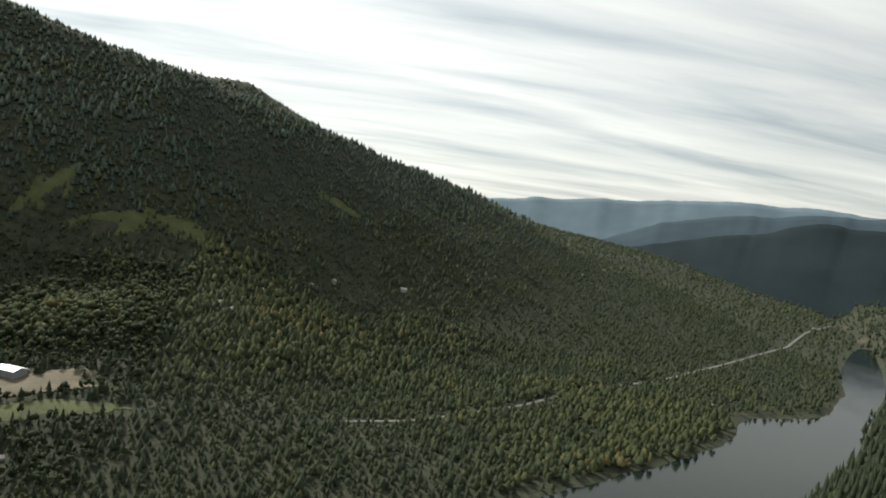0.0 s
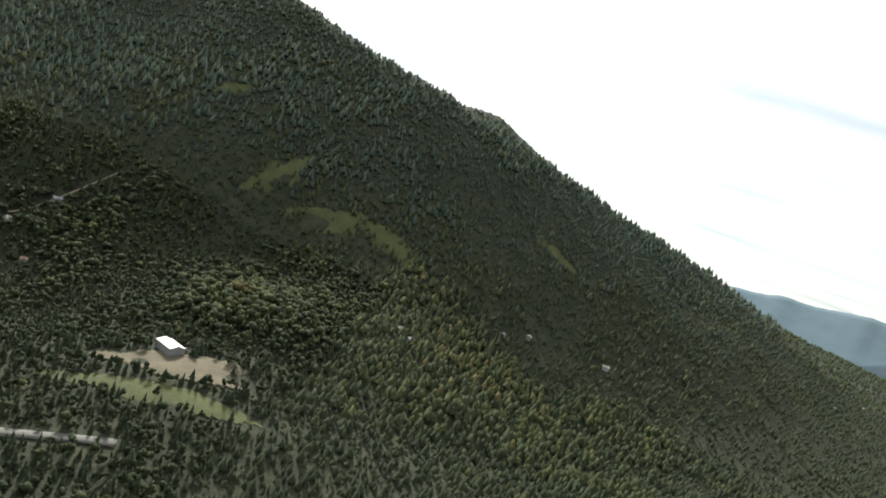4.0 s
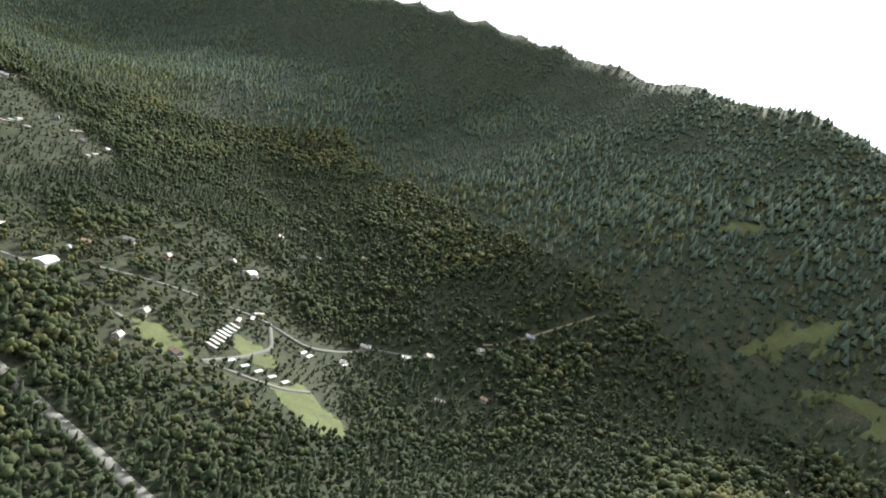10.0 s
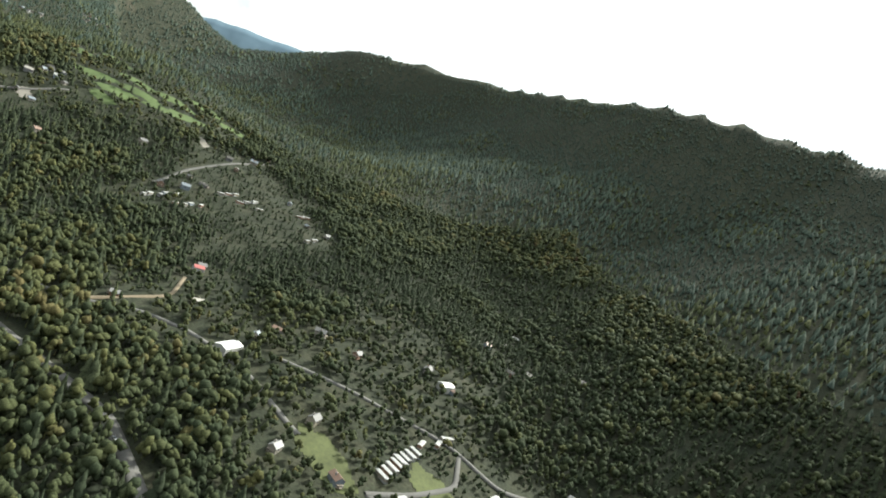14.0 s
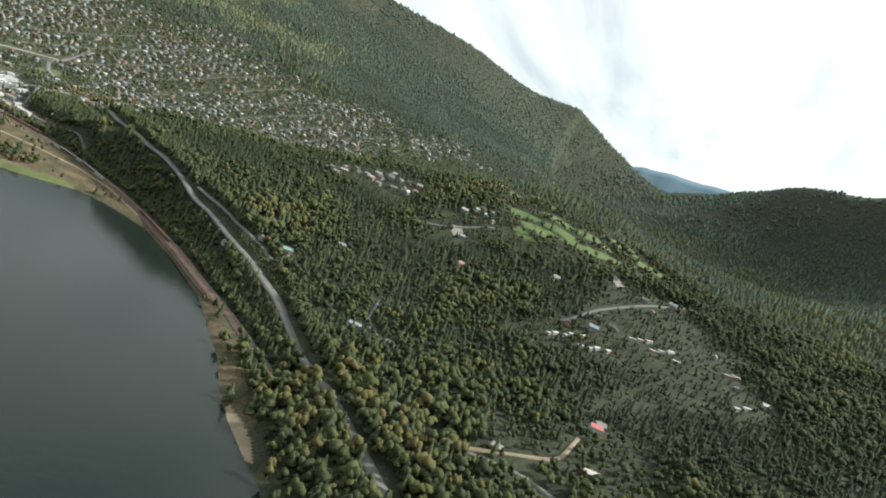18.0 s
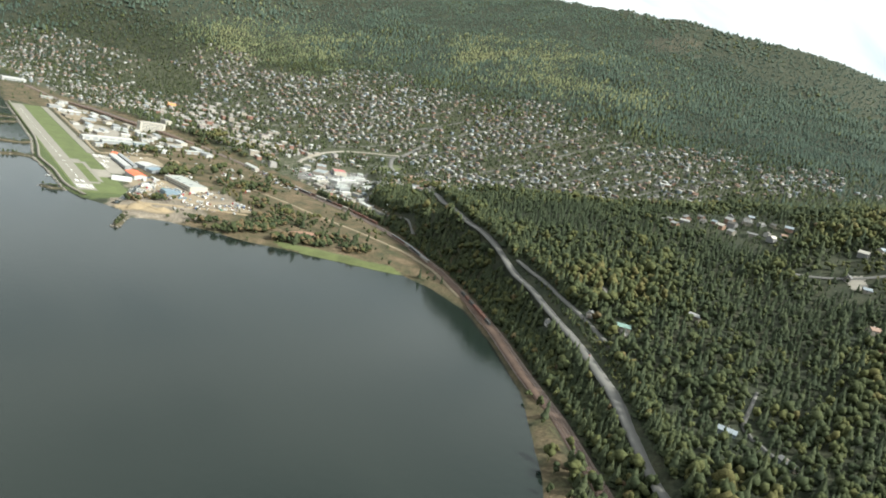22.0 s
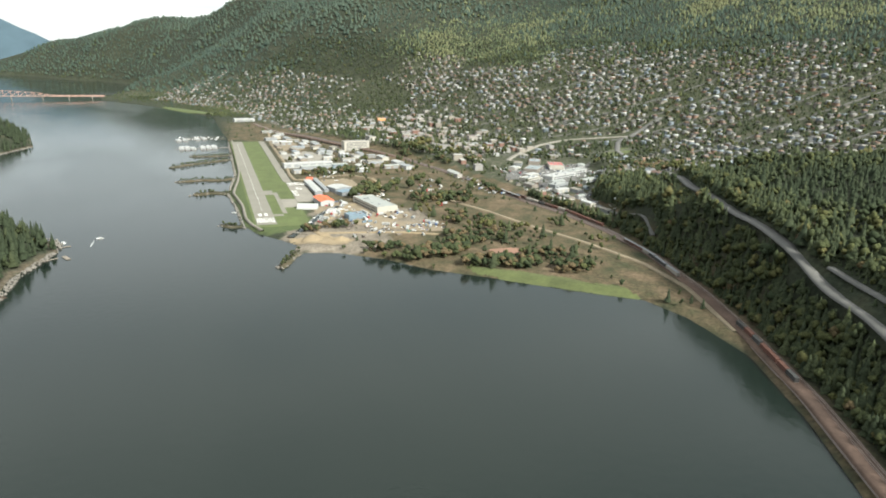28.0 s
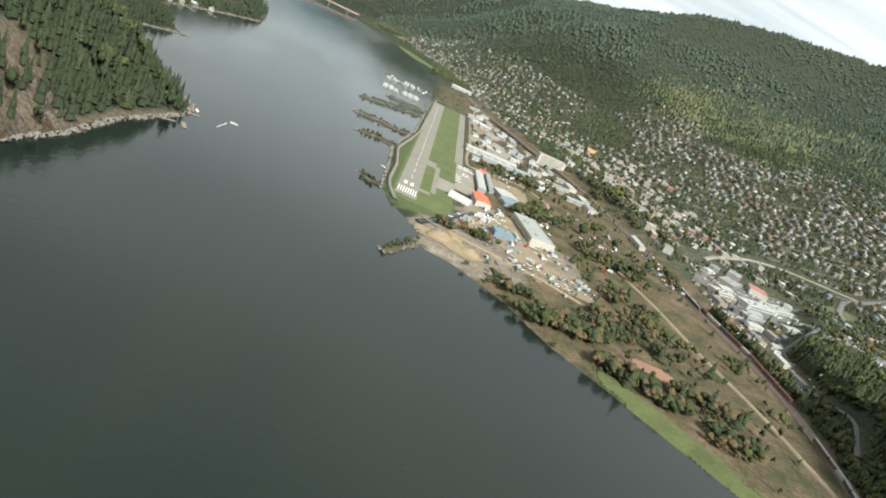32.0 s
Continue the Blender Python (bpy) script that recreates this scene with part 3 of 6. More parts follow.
def box(bm, x0, x1, y0, y1, z0, z1, taper=0.0):
    v = [bm.verts.new(p) for p in ((x0, y0, z0), (x1, y0, z0), (x1, y1, z0), (x0, y1, z0), (x0 + taper, y0 + taper, z1), (x1 - taper, y0 + taper, z1), (x1 - taper, y1 - taper, z1), (x0 + taper, y1 - taper, z1))]
    for f in ((3, 2, 1, 0), (4, 5, 6, 7), (0, 1, 5, 4), (1, 2, 6, 5), (2, 3, 7, 6), (3, 0, 4, 7)):
        bm.faces.new([v[i] for i in f])
    return bm


def boxes(*rows):
    bm = bmesh.new()
    for r in rows:
        box(bm, *r)
    return bm


def gable(w, l, h0, rise, over=0.5, thick=0.25):
    """A pitched roof with eaves, ridge along y."""
    bm = bmesh.new()
    a, b = w / 2 + over, l / 2 + over
    drop = rise * over / (w / 2)
    prof = [(-a, h0 - drop), (0, h0 + rise), (a, h0 - drop), (a, h0 - drop + thick), (0, h0 + rise + thick), (-a, h0 - drop + thick)]
    rows = [[bm.verts.new((x, y, z)) for x, z in prof] for y in (-b, b)]
    for i in range(6):
        j = (i + 1) % 6
        bm.faces.new((rows[0][i], rows[0][j], rows[1][j], rows[1][i]))
    for r in rows:
        bm.faces.new((r[0], r[1], r[4], r[5]))
        bm.faces.new((r[1], r[2], r[3], r[4]))
    bmesh.ops.recalc_face_normals(bm, faces=bm.faces)
    return bm


def gable_wall(w, l, h, rise):
    """Walls with gable ends, ridge along y."""
    bm = bmesh.new()
    prof = [(-w / 2, -1.5), (w / 2, -1.5), (w / 2, h), (0, h + rise), (-w / 2, h)]
    rows = [[bm.verts.new((x, y, z)) for x, z in prof] for y in (-l / 2, l / 2)]
    for i in range(5):
        j = (i + 1) % 5
        bm.faces.new((rows[0][i], rows[0][j], rows[1][j], rows[1][i]))
    for r in rows:
        bm.faces.new(r)
    bmesh.ops.recalc_face_normals(bm, faces=bm.faces)
    return bm


def cylinder(bm, x, y, z0, z1, r0, r1, n=8):
    lo = [bm.verts.new((x + r0 * math.cos(6.2832 * i / n), y + r0 * math.sin(6.2832 * i / n), z0)) for i in range(n)]
    hi = [bm.verts.new((x + r1 * math.cos(6.2832 * i / n), y + r1 * math.sin(6.2832 * i / n), z1)) for i in range(n)]
    for i in range(n):
        bm.faces.new((lo[i], lo[(i + 1) % n], hi[(i + 1) % n], hi[i]))
    bm.faces.new(hi)
    bm.faces.new(lo[::-1])
    return bm


def beam(bm, p, q, r):
    """A square bar from p to q."""
    p, q = Vector(p), Vector(q)
    t = (q - p).to_track_quat("Z", "Y").to_matrix()
    rows = [[bm.verts.new(c + t @ Vector((sx * r, sy * r, 0))) for sx, sy in ((-1, -1), (1, -1), (1, 1), (-1, 1))] for c in (p, q)]
    for i in range(4):
        bm.faces.new((rows[0][i], rows[0][(i + 1) % 4], rows[1][(i + 1) % 4], rows[1][i]))
    bm.faces.new(rows[0][::-1])
    bm.faces.new(rows[1])
    return bm


def resample(pts, step):
    """A smooth line through pts, stepped evenly."""
    p = np.array(pts, float)
    d = np.r_[0, np.cumsum(np.hypot(*np.diff(p, axis=0).T))]
    t = np.linspace(0, d[-1], max(2, int(d[-1] / step) + 1))
    x, y = np.interp(t, d, p[:, 0]), np.interp(t, d, p[:, 1])
    k = np.ones(5) / 5
    if len(t) > 12:
        xs, ys = np.convolve(np.pad(x, 2, "edge"), k, "valid"), np.convolve(np.pad(y, 2, "edge"), k, "valid")
        xs[[0, -1]], ys[[0, -1]] = x[[0, -1]], y[[0, -1]]
        x, y = xs, ys
    return x, y


ROADS = []      # centre line and half width, so that trees keep clear


def ribbon(name, pts, width, mat, label, category="road", lift=0.5, step=5.0, offset=0.0, clear=2.0):
    """A strip of paving laid over the land, with real edges."""
    x, y = resample(pts, step)
    tx, ty = np.gradient(x), np.gradient(y)
    n = np.hypot(tx, ty)
    nx, ny = -ty / n, tx / n
    x, y = x + nx * offset, y + ny * offset
    zc = height(x, y)
    zl, zr = height(x + nx * width / 2, y + ny * width / 2), height(x - nx * width / 2, y - ny * width / 2)
    z = np.maximum(zc, np.minimum(np.maximum(zl, zr), zc + 1.5)) + lift
    if len(z) > 12:
        z = np.maximum(z, np.convolve(np.pad(z, 3, "edge"), np.ones(7) / 7, "valid"))
        z = np.convolve(np.pad(z, 4, "edge"), np.ones(9) / 9, "valid") + 0.12
    rows = [np.stack([x + nx * o, y + ny * o, z + dz], 1) for o, dz in ((width / 2 + 0.6, -1.5), (width / 2, 0), (0, 0.08), (-width / 2, 0), (-width / 2 - 0.6, -1.5))]
    me = mesh_from(name, np.stack(rows, 1).reshape(-1, 3), grid_faces(len(x), 5)[:, ::-1], mat)
    if clear:
        ROADS.append((list(zip(x[::4], y[::4])) + [(x[-1], y[-1])], width / 2 + clear))
    return tagged(new(name, me), label, category, kind="structure")


def patch(name, pts, mat, label, category, lift=0.35, cell=5.0, kind="structure"):
    """A piece of ground cover with an irregular outline, laid over the land."""
    p = np.array(pts, float)
    x0, y0, x1, y1 = *p.min(0), *p.max(0)
    xs, ys = np.arange(x0, x1 + cell, cell), np.arange(y0, y1 + cell, cell)
    gx, gy = np.meshgrid(xs, ys, indexing="ij")
    x, y = gx.ravel(), gy.ravel()
    f = grid_faces(len(xs), len(ys))
    m = inside(x[f].mean(1), y[f].mean(1), [tuple(q) for q in pts])
    f = f[m]
    used, f2 = np.unique(f, return_inverse=True)
    me = mesh_from(name, np.stack([x, y, height(x, y) + lift], 1)[used], f2.reshape(-1, 4), mat, True)
    return tagged(new(name, me), label, category, kind=kind)



# ---- woods ----
def conifer_form(rng, tiers=4, sides=6):
    """A spire of ragged drooping tiers round a tapered trunk, unit height."""
    v, f = [], []
    for t in range(tiers):
        z0 = 0.10 + 0.80 * t / tiers
        z1 = z0 + 1.55 / tiers * (0.9 if t < tiers - 1 else 0.72)
        r = 0.24 * (1 - t / (tiers + 0.35))
        b = len(v)
        v.append((0.01 * rng.uniform(-1, 1), 0.01 * rng.uniform(-1, 1), min(z1, 1.0)))
        for s in range(sides):
            a = 2 * math.pi * (s + 0.5 * (t % 2) + rng.uniform(-0.25, 0.25)) / sides
            q = r * rng.uniform(0.65, 1.25)
            v.append((q * math.cos(a), q * math.sin(a), z0 + rng.uniform(-0.04, 0.05)))
        for s in range(sides):
            f.append((b, b + 1 + s, b + 1 + (s + 1) % sides))
    b = len(v)
    v += [(0.014, 0, 0), (-0.007, 0.012, 0), (-0.007, -0.012, 0), (0, 0, 0.5)]
    f += [(b, b + 1, b + 3), (b + 1, b + 2, b + 3), (b + 2, b, b + 3)]
    return np.array(v), np.array(f)


def ico():
    p = (1 + 5 ** 0.5) / 2
    v = np.array([(-1, p, 0), (1, p, 0), (-1, -p, 0), (1, -p, 0), (0, -1, p), (0, 1, p), (0, -1, -p), (0, 1, -p), (p, 0, -1), (p, 0, 1), (-p, 0, -1), (-p, 0, 1)], float)
    f = [(0, 11, 5), (0, 5, 1), (0, 1, 7), (0, 7, 10), (0, 10, 11), (1, 5, 9), (5, 11, 4), (11, 10, 2), (10, 7, 6), (7, 1, 8),
         (3, 9, 4), (3, 4, 2), (3, 2, 6), (3, 6, 8), (3, 8, 9), (4, 9, 5), (2, 4, 11), (6, 2, 10), (8, 6, 7), (9, 8, 1)]
    return v / np.linalg.norm(v[0]), np.array(f)


def broadleaf_form(rng, clumps=3, light=False):
    """A leaning trunk under several uneven leaf clumps, unit height; light: fewer faces, for woods."""
    iv, jf = ico()
    ov, of = np.array([(1, 0, 0), (0, 1, 0), (-1, 0, 0), (0, -1, 0), (0, 0, 1), (0, 0, -1)], float), np.array([(0, 1, 4), (1, 2, 4), (2, 3, 4), (3, 0, 4), (1, 0, 5), (2, 1, 5), (3, 2, 5), (0, 3, 5)])
    vs, fs, n = [], [], 0
    for c in range(clumps):
        a = 2 * math.pi * (c + rng.random()) / clumps
        r = 0.20 * rng.uniform(0.8, 1.25)
        off = 0.0 if c == 0 else 0.17
        ctr = np.array((off * math.cos(a), off * math.sin(a), rng.uniform(0.42, 0.78) if c else 0.74))
        bv, bf = (ov, of) if light and c else (iv, jf)
        j = np.array([rng.uniform(0.7, 1.25) for _ in bv])[:, None]
        vs.append(bv * j * r * np.array((1, 1, 1.15)) + ctr)
        fs.append(bf + n)
        n += len(bv)
    vs.append(np.array([(0.03, 0, 0), (-0.015, 0.025, 0), (-0.015, -0.025, 0), (0, 0, 0.6)]))
    fs.append(np.array([(0, 1, 3), (1, 2, 3), (2, 0, 3)]) + n)
    return np.concatenate(vs), np.concatenate(fs)


def crown_form(rng):
    """A plain lumpy crown for trees far off, unit height."""
    v = [(0.32 * rng.uniform(0.7, 1.2) * math.cos(1.2566 * (i + rng.uniform(-0.2, 0.2))), 0.32 * rng.uniform(0.7, 1.2) * math.sin(1.2566 * (i + rng.uniform(-0.2, 0.2))), rng.uniform(0.18, 0.5)) for i in range(5)]
    v += [(rng.uniform(0.05, 0.16), rng.uniform(-0.08, 0.08), rng.uniform(0.82, 1.0)), (rng.uniform(-0.16, -0.05), rng.uniform(-0.08, 0.08), rng.uniform(0.75, 0.95))]
    f = [(0, 1, 5), (1, 6, 5), (1, 2, 6), (2, 3, 6), (3, 4, 6), (4, 5, 6), (4, 0, 5)]
    return np.array(v), np.array(f)


def spire_form(rng):
    """A narrow ragged spire for conifers far off, unit height."""
    v, n = [], 5
    for i in range(n):
        a, q = 6.2832 * (i + rng.uniform(-0.25, 0.25)) / n, 0.25 * rng.uniform(0.7, 1.25)
        v.append((q * math.cos(a), q * math.sin(a), rng.uniform(0.05, 0.25)))
    v.append((rng.uniform(-0.03, 0.03), rng.uniform(-0.03, 0.03), 1.0))
    return np.array(v), np.array([(i, (i + 1) % n, n) for i in range(n)])


def planted(name, forms, pos, hgt, wid, tint, mat, label, category="forest"):
    """One mesh of many trees: forms are drawn in turn, pos is N x 3."""
    nr = np.random.RandomState(len(pos) + 7)
    pick, turn = nr.randint(0, len(forms), len(pos)), nr.uniform(0, 6.283, len(pos))
    V, F, T, base = [], [], [], 0
    for k, (fv, ff) in enumerate(forms):
        m = pick == k
        if not m.any():
            continue
        c, s = np.cos(turn[m])[:, None], np.sin(turn[m])[:, None]
        w = (hgt[m] * wid[m])[:, None]
        x = (fv[None, :, 0] * c - fv[None, :, 1] * s) * w + pos[m, 0:1]
        y = (fv[None, :, 0] * s + fv[None, :, 1] * c) * w + pos[m, 1:2]
        z = fv[None, :, 2] * hgt[m][:, None] + pos[m, 2:3] - 0.4
        V.append(np.stack([x, y, z], -1).reshape(-1, 3))
        F.append((ff[None] + np.arange(m.sum())[:, None, None] * len(fv) + base).reshape(-1, 3))
        T.append(np.repeat(tint[m], len(fv)))
        base += m.sum() * len(fv)
    me = mesh_from(name, np.concatenate(V), np.concatenate(F), mat)
    set_attr(me, "tint", np.concatenate(T))
    return tagged(new(name, me), label, category, kind="stuff")


def scatter(x0, x1, y0, y1, step, seed):
    nr = np.random.RandomState(seed)
    gx, gy = np.meshgrid(np.arange(x0, x1, step), np.arange(y0, y1, step), indexing="ij")
    x = gx.ravel() + nr.uniform(-0.5, 0.5, gx.size) * step
    y = gy.ravel() + nr.uniform(-0.5, 0.5, gx.size) * step
    return x, y, nr



# ---- roads, railway, runway ----
HIGHWAY = [(-420, -1180), (-150, -1060), (-10, -984), (50, -915), (105, -849), (163, -776), (233, -678), (271, -611), (319, -503), (345, -430), (372, -350), (396, -280), (433, -211), (480, -130), (525, -40), (590, 60), (645, 173), (705, 344), (750, 410), (820, 440), (900, 470)]
ribbon("highway", HIGHWAY, 9.5, ASPHALT, "two-lane grey asphalt highway along the wooded slope above the lake", lift=0.45, clear=0.3)
ribbon("loop_road", [(455, 319), (530, 420), (599, 478), (650, 490), (689, 483), (740, 455), (790, 430)], 9, CONCRETE, "pale curved ramp road climbing into town", clear=14.0)
ribbon("frontage_road", [(276, -664), (293, -615), (311, -564), (333, -500), (350, -445)], 4.5, ASPHALT, "narrow paved lane beside the highway", clear=0.3)
ribbon("lower_street", [(384, -206), (404, -161), (420, -60), (440, 20), (520, 110), (600, 200), (640, 280)], 4.5, ASPHALT, "paved street under the trees below the highway", clear=0.3)
ribbon("valley_road", [(164, -856), (142, -914), (149, -970), (134, -1011), (100, -1050), (82, -1068), (20, -1110)], 4.5, ASPHALT, "worn asphalt road between scattered houses")
ribbon("valley_road", [(143, -918), (165, -950), (190, -986), (240, -990)], 3.5, DIRT, "pale dirt drive")
ribbon("village_street", [(118, -1090), (106, -1131), (92, -1178), (82, -1230), (71, -1263), (45, -1300), (60, -1392), (10, -1450)], 4, ASPHALT, "grey village street past mobile homes")
ribbon("village_street", [(71, -1263), (25, -1250), (-3, -1205), (-20, -1163)], 4, ASPHALT, "pale paved side street")
ribbon("village_street", [(-20, -1163), (-42, -1233), (-38, -1270)], 4, ASPHALT, "pale paved side street along a row of homes")
ribbon("forest_track", [(-6, -1502), (-30, -1554), (-60, -1640)], 2.4, DIRT, "dirt track through the woods")
ribbon("hill_road", [(466, -905), (540, -930), (626, -985), (700, -1030)], 4, ASPHALT, "grey road between hillside houses")
ribbon("hill_road", [(254, -795), (270, -760), (330, -740)], 2.4, ASPHALT, "narrow dirt road in the woods")
ribbon("hill_road", [(560, -640), (600, -700), (640, -740)], 4, ASPHALT, "paved cul-de-sac in the woods")
ribbon("river_road", [(-700, -1330), (-950, -1450), (-1083, -1544), (-1250, -1617), (-1444, -1744), (-1629, -1874), (-1800, -1990), (-2030, -2200), (-2260, -2370)], 7, ASPHALT, "pale highway along the river bank", lift=1.0)
ribbon("gravel_road", [(300, -420), (330, -330), (335, -260), (318, -180), (290, -100), (270, -20), (240, 60)], 5, DIRT, "pale gravel road along the foreshore")
ribbon("gravel_road", [(60, -100), (44, -68), (52, -42), (66, -14), (86, 20), (106, 50), (150, 88), (175, 140), (180, 230)], 6, SAND, "pale gravel road looping round the works yard")
ribbon("gravel_road", [(48, -72), (75, -78), (104, -84), (140, -92), (175, -110)], 5, SAND, "pale gravel track across the works yard")
ribbon("dyke_path", [(-10, -46), (-20, -14), (-24, 20), (-24, 88), (-32, 172), (-22, 262), (-16, 340), (-13, 600), (-12, 760)], 2.6, PATH_GRIT, "pale walking path on the lakeside dyke", "path", 1.0)
ribbon("railway_bed", RAIL, 12, BALLAST, "rusty brown ballast of a rail yard along the shore", "railway", 0.45)
for off in (-4.6, -1.5, 1.5, 4.6):
    for gauge in (-0.55, 0.55):
        ribbon("rail", RAIL, 0.16, STEEL, "worn steel rail on the ballast", "rail", 0.75, 8.0, off + gauge, 0)
ribbon("service_road", [(180, 230), (150, 275), (110, 262), (62, 250), (60, 300), (66, 420), (66, 700), (80, 900)], 5, DIRT, "tan service road behind the airfield")
ribbon("town_road", [(90, 960), (110, 800), (140, 640), (185, 520), (240, 430)], 6, ASPHALT, "street between warehouses and the tracks")


def airfield():
    def slab(name, x0, x1, y0, y1, z, mat, label, cat):
        me_bm = boxes((x0, x1, y0, y1, z - 1.2, z))
        return tagged(part(name, me_bm, mat), label, cat, kind="structure")
    slab("airfield_grass", -17, 46, -34, 735, 3.60, GRASS, "mown green grass beside the runway", "grass")
    slab("runway", -14, 8.5, -22, 728, 3.72, RUNWAY_ASPHALT, "pale worn asphalt runway", "runway")
    slab("taxiway", 20.5, 26, 30, 160, 3.72, RUNWAY_ASPHALT, "narrow asphalt taxiway", "taxiway")
    slab("taxiway", 8.6, 20.4, 146, 176, 3.715, RUNWAY_ASPHALT, "short taxiway link to the runway", "taxiway")
    slab("taxiway", 8.6, 20.4, 18, 27, 3.715, RUNWAY_ASPHALT, "short taxiway link at the threshold", "taxiway")
    slab("apron", 46.1, 72, 92, 232, 3.90, CONCRETE, "pale concrete aircraft apron", "apron")
    slab("apron", 26.1, 46, 62, 112, 3.74, CONCRETE, "pale concrete aircraft apron", "apron")
    slab("taxiway", 43, 55, 236, 730, 4.10, RUNWAY_ASPHALT, "long pale paved strip behind the runway", "taxiway")
    # threshold bars, numerals as plain bars, centre line
    for i in range(8):
        tagged(part("threshold_bar", boxes((-12.4 + i * 2.6, -11.4 + i * 2.6, -12, 10, 3.72, 3.76)), WHITE_PAINT), "white painted threshold bar on the runway", "marking", "threshold bars")
    for x in (-6.5, 0.5):
        m = part("runway_marking", boxes((x, x + 1.2, 22, 34, 3.72, 3.76), (x - 2.4, x - 1.2, 22, 34, 3.72, 3.76), (x - 1.2, x, 32, 34, 3.72, 3.76), (x - 1.2, x, 22, 24, 3.72, 3.76)), WHITE_PAINT)
        tagged(m, "white painted block on the runway end", "marking", "runway markings")
    for i in range(20):
        y = 50 + i * 33
        tagged(part("centre_line_dash", boxes((-3.05, -2.6, y, y + 17, 3.72, 3.76)), WHITE_PAINT), "worn white centre line dash", "marking", "runway dashes")
    tagged(part("helipad_mark", boxes((56, 63, 176, 177.2, 3.9, 3.94), (56, 63, 188, 189.2, 3.9, 3.94), (56, 57.2, 177.2, 188, 3.9, 3.94), (61.8, 63, 177.2, 188, 3.9, 3.94)), WHITE_PAINT), "white painted square on the apron", "marking")


airfield()

# ---- meadows, fairways, yards and beaches ----
def blob(cx, cy, rx, ry, seed, turn=0.0, n=36):
    """An uneven rounded outline."""
    out, c, s = [], math.cos(radians(turn)), math.sin(radians(turn))
    for i in range(n):
        a = 2 * math.pi * i / n
        k = 1 + 0.28 * float(fbm(np.array([math.cos(a) * 1.7]), np.array([math.sin(a) * 1.7 + seed]), 1.0, 3, seed)[0])
        u, v = rx * k * math.cos(a), ry * k * math.sin(a)
        out.append((cx + u * c - v * s, cy + u * s + v * c))
    return out


MEADOWS = []


def meadow(name, cx, cy, rx, ry, seed, mat, label, category="meadow", turn=0.0, lift=0.4):
    k = 0.6 if name == "slope_clearing" else 1.0
    MEADOWS.append((cx, cy, rx * k, ry * k, radians(turn)))
    patch(name, blob(cx, cy, rx, ry, seed, turn), mat, label, category, lift, max(2.5, min(rx, ry) / 7))


meadow("tan_yard", 120, 205, 34, 40, 61, DIRT, "dusty tan lot behind the hangars", "yard", 10)
meadow("tan_yard", 110, 460, 38, 90, 62, CONCRETE, "pale gravel lots of the industrial strip", "yard", 5)
meadow("tan_yard", 92, 640, 26, 80, 63, DIRT, "pale gravel lots of the industrial strip", "yard", 6)
meadow("shore_grass", 215, -272, 62, 13, 1, WILD_GRASS, "bright green wild grass along the lake shore", "grass", -38)
meadow("shore_grass", 262, -318, 26, 12, 2, WILD_GRASS, "green marsh grass on the shore", "grass", -60)
meadow("red_earth", 225, -190, 26, 11, 3, BRICK_RED, "reddish bare earth yard on the foreshore", "yard", -20)
meadow("sand_yard", 45, -102, 30, 16, 4, SAND, "pale sand and gravel stockpile yard by the water", "yard", -25)
meadow("gravel_yard", 140, -60, 55, 22, 5, DIRT, "dusty vehicle yard", "yard", -30)
meadow("gravel_yard", 120, 20, 52, 62, 6, DIRT, "dusty tan works yard round the depot", "yard", 12, 0.32)
meadow("plaza_lot", 488, 215, 92, 62, 7, ASPHALT, "grey car park of the shopping plaza", "car park", 28)
meadow("field", -70, -1255, 46, 27, 8, WILD_GRASS, "green mown field beside the mobile homes", "field", 20)
meadow("field", 12, -1225, 28, 15, 9, WILD_GRASS, "green lawn between the mobile homes", "field", 30)
meadow("field", 5, -1130, 34, 16, 10, WILD_GRASS, "green field by the village", "field", 30)
meadow("barn_yard", -392, -1296, 74, 22, 11, BARN_EARTH, "tan dirt yard beside the barn", "yard", 14)
meadow("field", -410, -1246, 88, 13, 17, SLOPE_GRASS, "olive field in front of the barn", "field", 10)
meadow("clearing", 640, -930, 14, 8, 12, CONCRETE, "pale parking area between hillside houses", "yard", 30)
meadow("clearing", 590, -700, 18, 10, 13, CONCRETE, "pale cleared building lot in the woods", "yard", 40)
meadow("clearing", 700, 330, 42, 24, 14, WILD_GRASS, "open grassy bank beside the ramp road", "grass", 40)
meadow("lake_beach", 60, -795, 30, 5, 15, DIRT, "pale beach strip at the water", "beach", 55)
meadow("park_lawn", -120, 1560, 170, 22, 16, GRASS, "green lakeside park lawn", "park", -60)
for i, (cx, cy, rx, ry, tt) in enumerate(((730, -742, 36, 12, 75), (690, -780, 34, 12, 85), (716, -812, 36, 10, 80), (697, -856, 40, 11, 95), (716, -895, 34, 10, 95), (800, -905, 38, 11, 80), (768, -962, 32, 10, 85), (818, -688, 30, 10, 60), (762, -800, 36, 10, 70), (757, -862, 32, 10, 85), (655, -776, 22, 9, 60), (840, -740, 34, 10, 60))):
    meadow("fairway", cx, cy, rx, ry * 1.2, 20 + i, FAIRWAY, "bright green golf fairway between rows of trees", "golf course", tt)
for i, (cx, cy, rx, ry, tt) in enumerate(((-235, -1760, 60, 22, 60), (-345, -1722, 62, 26, 20), (-440, -1745, 70, 20, -10), (-60, -1850, 40, 16, 40), (-700, -1990, 50, 18, 0))):
    meadow("slope_clearing", cx, cy, rx, ry, 40 + i, SLOPE_GRASS, "grassy yellow-green clearing on the mountainside", "clearing", tt)

# ---- buildings ----
FOOT = []       # x, y, radius: trees and houses keep clear of these


